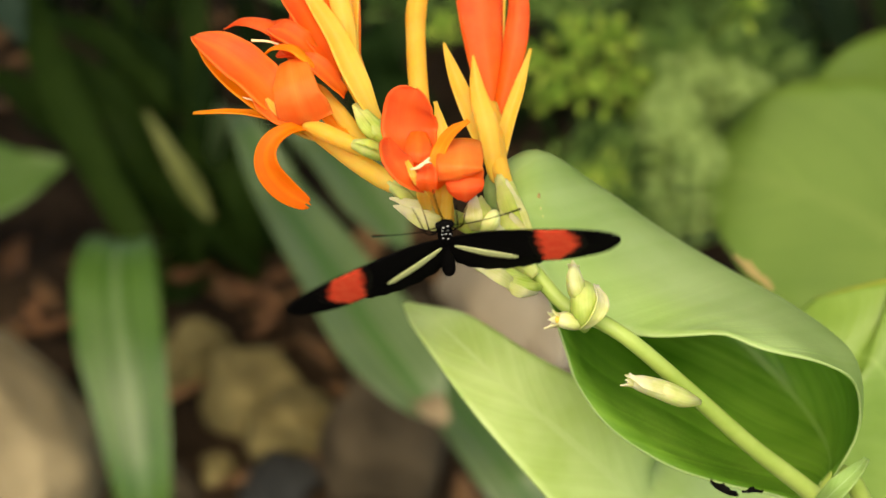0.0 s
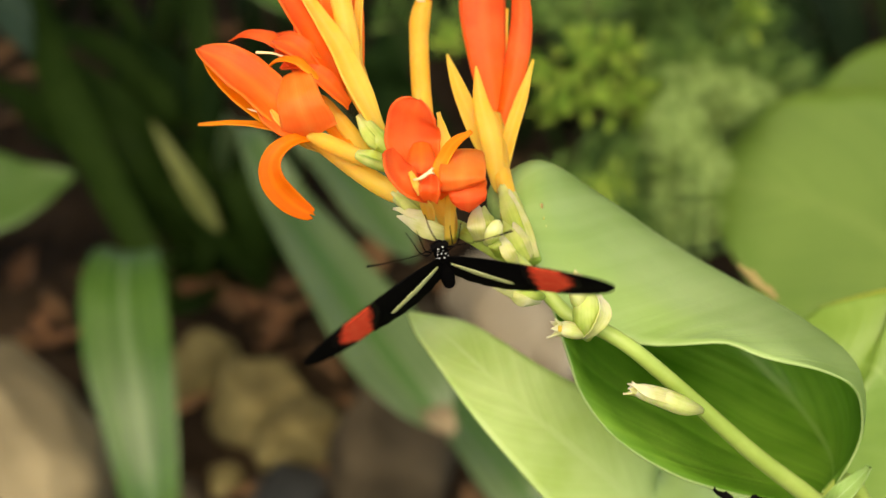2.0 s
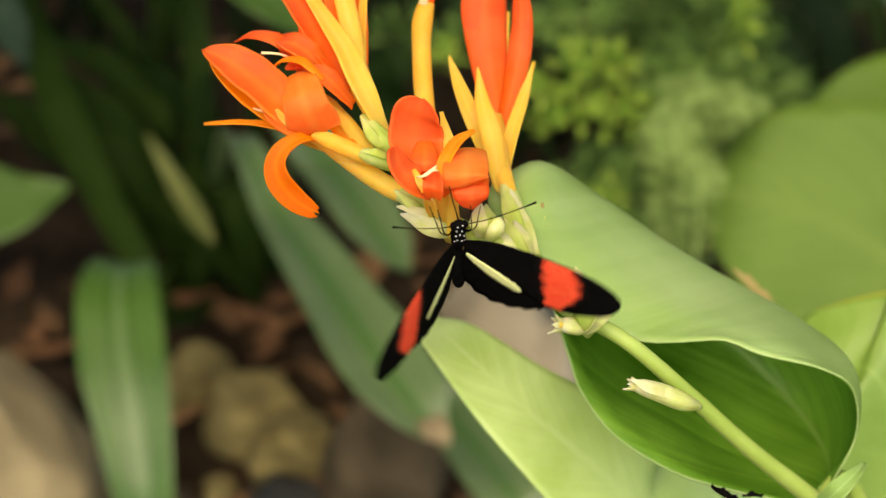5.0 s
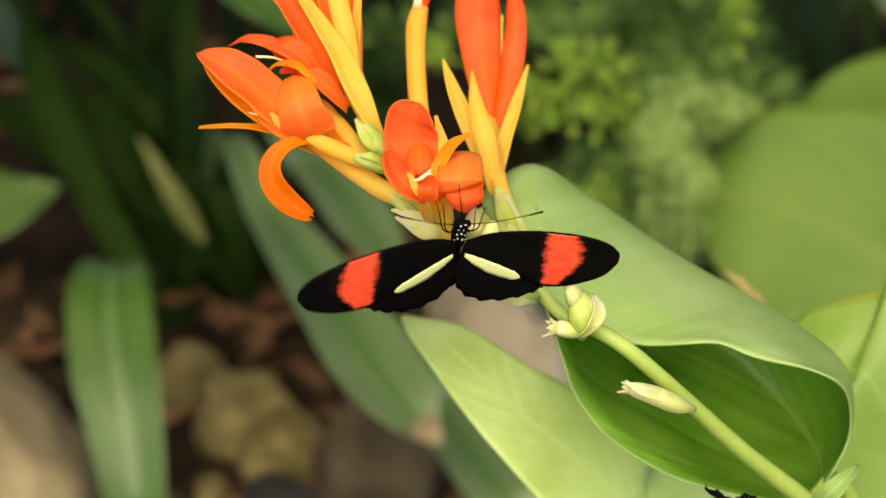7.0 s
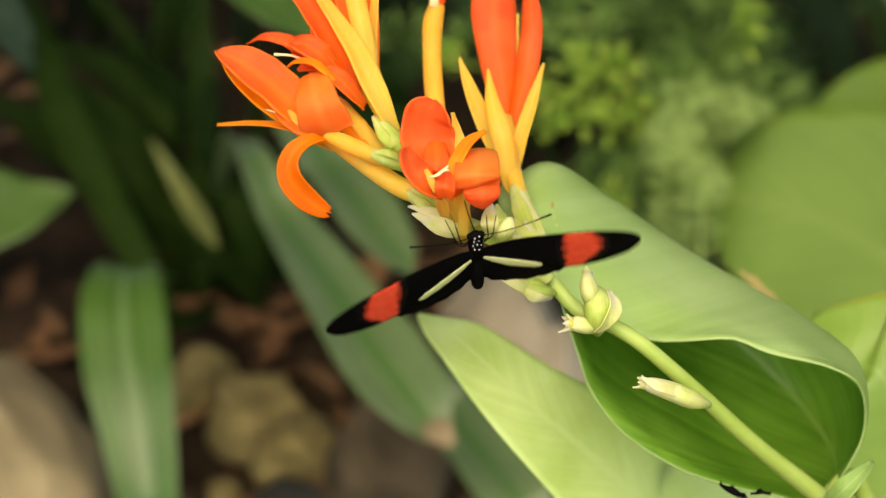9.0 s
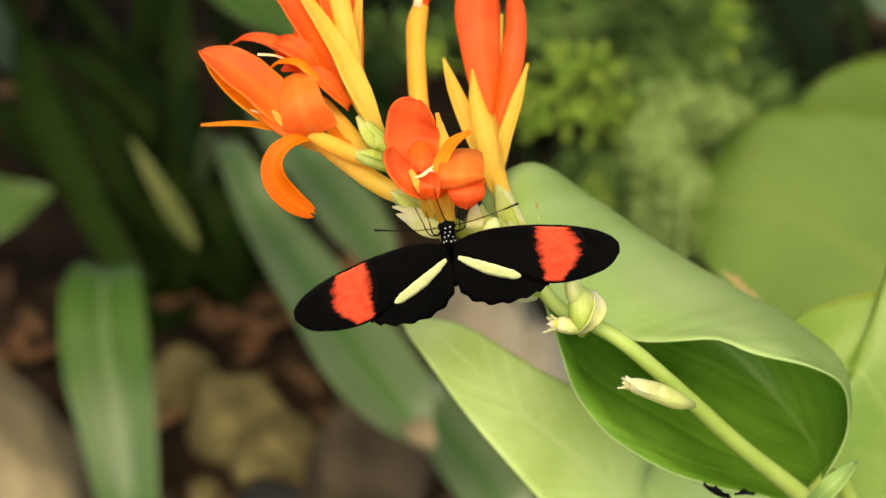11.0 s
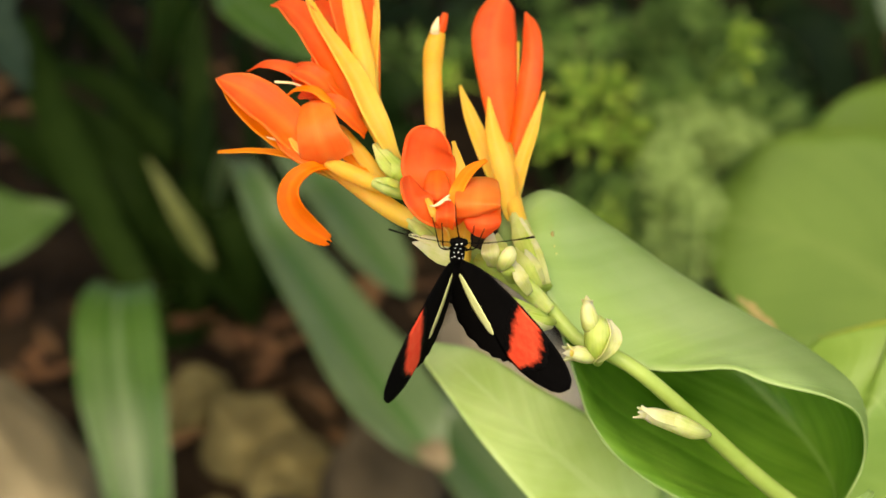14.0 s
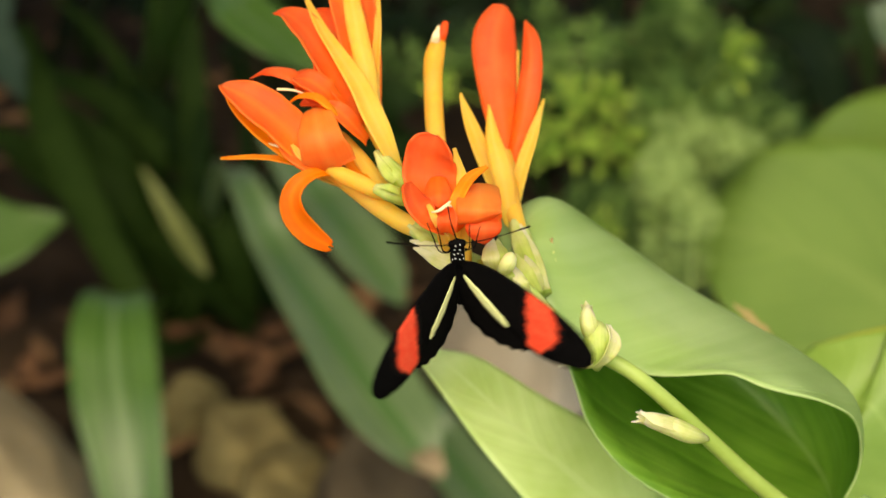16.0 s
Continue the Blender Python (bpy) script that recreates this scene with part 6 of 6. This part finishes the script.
        (8.90, -0.0008, 0.0012, 0.0012, -0.0, 22.9, -0.0),
        (9.00, -0.0008, 0.0012, 0.0012, -0.4, 11.9, -1.9),
        (9.10, -0.0008, 0.0012, 0.0012, 0.1, 3.4, 1.0),
        (9.20, -0.0008, 0.0012, 0.0012, -0.3, 11.3, -1.6),
        (9.30, -0.0008, 0.0013, 0.0015, -14.4, 36.6, -16.6),
        (9.40, -0.0008, 0.0016, 0.0019, -22.1, 46.3, -18.3),
        (9.50, -0.0008, 0.0017, 0.0021, -42.1, 59.9, -39.5),
        (9.60, -0.0008, 0.0017, 0.0021, -51.4, 64.7, -49.5),
        (9.70, -0.0008, 0.0016, 0.0020, -27.4, 59.7, -23.9),
        (9.85, -0.0008, 0.0016, 0.0020, -18.6, 38.5, -11.8),
        (10.00, -0.0008, 0.0016, 0.0020, -15.3, 13.5, -3.7),
        (10.15, -0.0008, 0.0016, 0.0020, -15.4, 1.9, -0.5),
        (10.30, -0.0008, 0.0017, 0.0021, -16.4, 15.4, -4.5),
        (10.45, -0.0008, 0.0017, 0.0021, -23.6, 45.5, -17.3),
        (10.60, -0.0008, 0.0017, 0.0021, -38.7, 62.6, -35.4),
        (10.75, -0.0008, 0.0017, 0.0021, -23.8, 43.1, -16.8),
        (10.95, -0.0008, 0.0017, 0.0021, -18.3, 13.3, -4.3),
        (11.10, -0.0008, 0.0017, 0.0022, -18.3, 5.7, -1.9),
        (11.25, -0.0008, 0.0018, 0.0022, -19.8, 18.9, -6.6),
        (11.45, -0.0008, 0.0018, 0.0022, -29.6, 48.1, -22.9),
        (11.65, -0.0008, 0.0018, 0.0022, -43.9, 60.7, -40.0),
        (11.80, -0.0008, 0.0018, 0.0023, -35.2, 51.8, -29.4),
        (11.90, -0.0008, 0.0016, 0.0020, -16.4, 26.4, -5.5),
        (12.00, -0.0008, 0.0015, 0.0018, -9.6, 17.6, 0.9),
        (12.10, -0.0008, 0.0014, 0.0017, -9.4, 5.0, -1.2),
        (12.20, -0.0008, 0.0014, 0.0017, -8.2, 6.2, 2.9),
        (12.30, -0.0008, 0.0015, 0.0019, -12.7, 27.7, -4.4),
        (12.40, -0.0008, 0.0018, 0.0022, -23.6, 40.1, -14.9),
        (12.50, -0.0008, 0.0018, 0.0022, -38.6, 61.0, -34.0),
        (12.60, -0.0008, 0.0018, 0.0022, -35.8, 59.1, -30.6),
        (12.70, -0.0008, 0.0017, 0.0021, -16.4, 34.7, -4.6),
        (12.80, -0.0008, 0.0015, 0.0019, -17.9, 33.9, -13.0),
        (12.90, -0.0008, 0.0015, 0.0018, -16.4, 31.1, -12.7),
        (13.00, -0.0008, 0.0016, 0.0019, -16.9, 36.0, -13.0),
        (13.10, -0.0008, 0.0018, 0.0023, -41.8, 58.8, -37.0),
        (13.20, -0.0008, 0.0018, 0.0022, -51.1, 66.9, -48.1),
        (13.30, -0.0008, 0.0017, 0.0021, -31.6, 63.3, -26.9),
        (13.40, -0.0008, 0.0016, 0.0020, -22.8, 57.7, -17.3),
        (13.50, -0.0008, 0.0016, 0.0020, -12.4, 39.2, -2.5),
        (13.60, -0.0008, 0.0015, 0.0019, -12.3, 30.3, -3.6),
        (13.80, -0.0008, 0.0015, 0.0018, -12.8, 37.5, -6.1),
        (14.00, -0.0008, 0.0017, 0.0021, -30.1, 63.9, -25.9),
        (14.10, -0.0008, 0.0016, 0.0020, -20.4, 51.3, -14.2),
        (14.20, -0.0008, 0.0016, 0.0020, -16.2, 38.5, -7.7),
        (14.30, -0.0008, 0.0016, 0.0019, -15.9, 32.3, -8.0),
        (14.40, -0.0008, 0.0015, 0.0018, -12.8, 32.6, -5.6),
        (14.50, -0.0008, 0.0016, 0.0020, -23.7, 48.8, -18.2),
        (14.60, -0.0008, 0.0017, 0.0021, -34.6, 63.9, -31.0),
        (14.80, -0.0008, 0.0017, 0.0021, -33.4, 68.8, -30.2),
        (15.00, -0.0008, 0.0015, 0.0017, -14.4, 26.5, -15.5),
        (15.20, -0.0008, 0.0014, 0.0016, -6.4, 17.5, -0.1),
        (15.40, -0.0008, 0.0016, 0.0019, -14.2, 32.4, -5.5),
        (15.50, -0.0008, 0.0017, 0.0021, -22.7, 47.1, -15.7),
        (15.80, -0.0008, 0.0015, 0.0018, -16.2, 27.9, -15.5),
        (16.00, -0.0008, 0.0017, 0.0021, -25.9, 50.9, -20.0),
    )])
    walk(wing_right, [(t, pose(x, y, z, rx, ry, rz)) for t, x, y, z, rx, ry, rz in (
        (0.00, 0.0008, 0.0012, 0.0012, -0.7, -8.7, 4.8),
        (0.10, 0.0008, 0.0012, 0.0012, -0.4, -3.0, 7.4),
        (0.20, 0.0008, 0.0012, 0.0012, -0.5, -5.4, 4.8),
        (0.30, 0.0008, 0.0012, 0.0013, -2.2, -19.4, 3.0),
        (0.40, 0.0008, 0.0013, 0.0013, -2.2, -35.8, 0.5),
        (0.50, 0.0008, 0.0013, 0.0015, -14.2, -54.3, 13.8),
        (0.60, 0.0008, 0.0013, 0.0016, -13.1, -62.5, 11.5),
        (0.70, 0.0008, 0.0012, 0.0013, -11.9, -52.6, 13.3),
        (0.80, 0.0008, 0.0012, 0.0012, 2.7, -29.8, -5.4),
        (0.90, 0.0008, 0.0012, 0.0012, 0.6, -21.6, -1.6),
        (1.00, 0.0008, 0.0012, 0.0012, -0.5, -9.2, 3.0),
        (1.10, 0.0008, 0.0012, 0.0012, -0.2, -2.8, 5.0),
        (1.20, 0.0008, 0.0012, 0.0012, -0.1, -1.4, 5.6),
        (1.30, 0.0008, 0.0012, 0.0012, -0.8, -11.6, 3.8),
        (1.40, 0.0008, 0.0012, 0.0012, 0.2, -25.3, -0.5),
        (1.50, 0.0008, 0.0012, 0.0012, 0.8, -35.1, -1.3),
        (1.60, 0.0008, 0.0012, 0.0012, 0.9, -47.4, -1.0),
        (1.70, 0.0008, 0.0012, 0.0011, 1.8, -54.9, -0.9),
        (1.80, 0.0008, 0.0012, 0.0012, -0.5, -43.9, 0.9),
        (1.90, 0.0008, 0.0012, 0.0012, -1.3, -34.1, 2.4),
        (2.00, 0.0008, 0.0012, 0.0012, -1.6, -22.6, 4.0),
        (2.10, 0.0008, 0.0012, 0.0012, -0.9, -12.2, 4.2),
        (2.20, 0.0008, 0.0012, 0.0012, -0.4, -4.0, 5.7),
        (2.30, 0.0008, 0.0012, 0.0011, 2.9, -14.6, -3.3),
        (2.40, 0.0008, 0.0010, 0.0005, 18.3, -32.4, -25.0),
        (2.50, 0.0008, 0.0010, 0.0002, 32.2, -53.1, -43.0),
        (2.60, 0.0008, 0.0010, 0.0005, 39.3, -72.1, -46.1),
        (2.70, 0.0008, 0.0010, 0.0005, 53.9, -71.3, -53.1),
        (2.80, 0.0008, 0.0010, 0.0004, 38.8, -53.8, -37.3),
        (2.90, 0.0008, 0.0011, 0.0007, 19.6, -38.6, -20.8),
        (3.00, 0.0008, 0.0012, 0.0011, 2.4, -20.4, -2.0),
        (3.10, 0.0008, 0.0012, 0.0011, 1.2, -3.4, -2.6),
        (3.20, 0.0008, 0.0012, 0.0012, -0.9, 15.5, -3.5),
        (3.30, 0.0008, 0.0012, 0.0012, -1.2, 19.7, -3.4),
        (3.40, 0.0008, 0.0012, 0.0012, -0.3, 10.8, -1.7),
        (3.50, 0.0008, 0.0012, 0.0012, -0.2, -2.3, 6.1),
        (3.60, 0.0008, 0.0012, 0.0012, 2.1, -24.3, -5.2),
        (3.70, 0.0007, 0.0016, 0.0019, -25.1, -51.7, 21.6),
        (3.80, 0.0008, 0.0014, 0.0017, -21.3, -67.9, 19.7),
        (3.90, 0.0008, 0.0014, 0.0017, -20.4, -69.9, 18.5),
        (4.00, 0.0008, 0.0013, 0.0015, -6.9, -52.4, 4.2),
        (4.10, 0.0008, 0.0014, 0.0016, -5.7, -23.9, -1.9),
        (4.20, 0.0008, 0.0013, 0.0016, -6.0, -1.2, -0.6),
        (4.30, 0.0008, 0.0013, 0.0015, -5.3, 13.2, 0.4),
        (4.40, 0.0008, 0.0013, 0.0015, -3.8, 15.2, 1.4),
        (4.50, 0.0008, 0.0013, 0.0015, -5.8, -0.7, 0.8),
        (4.60, 0.0008, 0.0014, 0.0016, -7.1, -18.9, 3.2),
        (4.70, 0.0008, 0.0014, 0.0016, -14.5, -47.3, 13.6),
        (4.80, 0.0008, 0.0013, 0.0016, -11.5, -58.2, 9.7),
        (4.90, 0.0008, 0.0014, 0.0016, -14.7, -49.0, 12.8),
        (5.00, 0.0008, 0.0013, 0.0015, -6.7, -32.0, 4.1),
        (5.10, 0.0008, 0.0013, 0.0014, -3.0, -9.7, -0.2),
        (5.20, 0.0008, 0.0013, 0.0014, -4.1, 1.7, 0.6),
        (5.45, 0.0008, 0.0013, 0.0015, -5.2, -2.0, 0.2),
        (5.60, 0.0008, 0.0013, 0.0015, -6.8, -29.8, 3.4),
        (5.75, 0.0008, 0.0014, 0.0016, -13.7, -61.3, 12.1),
        (5.90, 0.0008, 0.0014, 0.0016, -8.9, -35.7, 5.2),
        (6.10, 0.0008, 0.0014, 0.0017, -8.1, -4.0, 0.6),
        (6.25, 0.0008, 0.0014, 0.0017, -8.7, 2.6, -0.5),
        (6.40, 0.0008, 0.0014, 0.0017, -9.5, -9.9, 1.6),
        (6.55, 0.0008, 0.0015, 0.0018, -13.8, -43.2, 9.5),
        (6.65, 0.0008, 0.0015, 0.0018, -21.5, -60.3, 18.9),
        (6.80, 0.0008, 0.0015, 0.0018, -13.7, -35.2, 8.0),
        (6.95, 0.0008, 0.0015, 0.0018, -11.8, -5.9, 1.2),
        (7.10, 0.0008, 0.0015, 0.0019, -12.4, 2.0, -0.4),
        (7.20, 0.0008, 0.0015, 0.0019, -12.9, -5.8, 1.3),
        (7.30, 0.0007, 0.0016, 0.0020, -13.6, -11.2, 2.9),
        (7.40, 0.0007, 0.0018, 0.0023, -21.0, -24.0, 7.7),
        (7.50, 0.0007, 0.0018, 0.0023, -25.8, -45.1, 17.2),
        (7.60, 0.0007, 0.0017, 0.0021, -23.2, -53.4, 16.7),
        (7.70, 0.0007, 0.0016, 0.0020, -18.3, -39.1, 11.4),
        (7.80, 0.0007, 0.0015, 0.0019, -11.4, -28.2, 2.3),
        (7.90, 0.0008, 0.0013, 0.0015, -5.5, -15.2, 1.3),
        (8.00, 0.0008, 0.0013, 0.0014, -2.8, -5.3, 0.7),
        (8.10, 0.0008, 0.0012, 0.0012, -0.7, 8.2, 0.0),
        (8.20, 0.0008, 0.0012, 0.0012, 0.1, 9.1, 0.7),
        (8.30, 0.0008, 0.0012, 0.0012, 0.0, -8.6, -0.2),
        (8.40, 0.0008, 0.0012, 0.0012, -0.6, -22.2, 1.6),
        (8.50, 0.0008, 0.0012, 0.0013, -2.3, -36.6, 1.6),
        (8.60, 0.0008, 0.0012, 0.0012, 0.8, -49.3, -1.1),
        (8.70, 0.0008, 0.0012, 0.0012, 1.3, -40.1, -2.0),
        (8.80, 0.0008, 0.0012, 0.0012, 1.3, -28.0, -2.7),
        (8.90, 0.0008, 0.0012, 0.0012, 0.1, -16.5, -0.4),
        (9.00, 0.0008, 0.0012, 0.0012, -0.1, -5.5, 1.3),
        (9.10, 0.0008, 0.0012, 0.0012, 0.2, 3.6, 3.0),
        (9.20, 0.0008, 0.0012, 0.0012, 0.0, 0.3, 1.4),
        (9.30, 0.0008, 0.0013, 0.0015, -5.4, -10.9, 0.5),
        (9.40, 0.0008, 0.0016, 0.0019, -15.9, -35.2, 8.9),
        (9.50, 0.0008, 0.0017, 0.0021, -29.3, -51.7, 24.0),
        (9.60, 0.0008, 0.0017, 0.0021, -30.6, -57.9, 25.6),
        (9.70, 0.0008, 0.0016, 0.0020, -20.6, -54.0, 15.4),
        (9.85, 0.0008, 0.0016, 0.0020, -17.3, -32.8, 9.6),
        (10.00, 0.0008, 0.0016, 0.0020, -14.9, -3.9, 1.0),
        (10.15, 0.0008, 0.0016, 0.0020, -15.4, 5.8, -1.6),
        (10.30, 0.0008, 0.0017, 0.0021, -16.0, -7.7, 2.2),
        (10.45, 0.0008, 0.0017, 0.0021, -22.1, -41.8, 15.1),
        (10.60, 0.0008, 0.0017, 0.0021, -36.4, -61.0, 32.9),
        (10.75, 0.0008, 0.0017, 0.0021, -22.7, -40.1, 15.0),
        (10.95, 0.0008, 0.0017, 0.0021, -17.9, -7.6, 2.5),
        (11.10, 0.0008, 0.0017, 0.0022, -18.2, -3.8, 1.3),
        (11.25, 0.0008, 0.0018, 0.0022, -19.3, -15.1, 5.2),
        (11.45, 0.0008, 0.0018, 0.0022, -27.6, -44.6, 20.1),
        (11.65, 0.0008, 0.0018, 0.0022, -39.5, -57.7, 34.8),
        (11.80, 0.0008, 0.0018, 0.0023, -34.4, -51.1, 28.4),
        (11.90, 0.0008, 0.0016, 0.0020, -23.1, -38.3, 17.8),
        (12.00, 0.0008, 0.0015, 0.0018, -10.0, -14.2, -0.1),
        (12.10, 0.0008, 0.0014, 0.0017, -9.9, -4.4, 7.0),
        (12.20, 0.0008, 0.0014, 0.0017, -7.7, -16.1, -2.1),
        (12.30, 0.0008, 0.0015, 0.0019, -13.1, -24.9, 5.1),
        (12.40, 0.0008, 0.0018, 0.0022, -27.4, -44.6, 20.6),
        (12.50, 0.0008, 0.0018, 0.0022, -33.1, -57.8, 27.5),
        (12.60, 0.0008, 0.0018, 0.0022, -32.9, -56.3, 27.0),
        (12.70, 0.0008, 0.0017, 0.0021, -21.8, -46.3, 14.5),
        (12.80, 0.0008, 0.0015, 0.0019, -13.0, -33.4, 4.3),
        (12.90, 0.0008, 0.0015, 0.0018, -14.7, -35.1, 9.5),
        (13.00, 0.0008, 0.0016, 0.0019, -16.8, -42.9, 10.4),
        (13.10, 0.0008, 0.0018, 0.0023, -45.4, -60.7, 41.4),
        (13.20, 0.0008, 0.0018, 0.0022, -50.3, -67.3, 47.4),
        (13.30, 0.0008, 0.0017, 0.0021, -36.8, -63.5, 33.0),
        (13.40, 0.0008, 0.0016, 0.0021, -17.2, -53.0, 9.7),
        (13.50, 0.0008, 0.0016, 0.0020, -17.1, -41.2, 10.1),
        (13.60, 0.0008, 0.0015, 0.0019, -18.3, -34.4, 14.4),
        (13.80, 0.0008, 0.0015, 0.0018, -15.5, -36.1, 10.4),
        (14.00, 0.0008, 0.0017, 0.0021, -16.5, -45.8, 6.8),
        (14.10, 0.0008, 0.0016, 0.0020, -17.8, -44.6, 9.9),
        (14.20, 0.0008, 0.0016, 0.0020, -17.1, -37.2, 9.0),
        (14.30, 0.0008, 0.0016, 0.0020, -17.9, -30.0, 11.8),
        (14.40, 0.0008, 0.0015, 0.0018, -18.5, -31.8, 16.1),
        (14.50, 0.0008, 0.0016, 0.0021, -16.0, -40.0, 6.1),
        (14.60, 0.0008, 0.0017, 0.0021, -18.8, -43.9, 9.6),
        (14.80, 0.0008, 0.0017, 0.0021, -17.3, -49.5, 9.1),
        (15.00, 0.0008, 0.0015, 0.0017, -12.8, -33.0, 8.2),
        (15.20, 0.0008, 0.0014, 0.0016, -7.6, -18.2, 4.0),
        (15.40, 0.0008, 0.0016, 0.0019, -15.8, -35.8, 8.4),
        (15.50, 0.0008, 0.0017, 0.0021, -16.9, -38.8, 6.2),
        (15.80, 0.0008, 0.0015, 0.0017, -10.8, -20.8, 4.4),
        (16.00, 0.0008, 0.0017, 0.0021, -19.0, -43.5, 9.9),
    )])


motions()
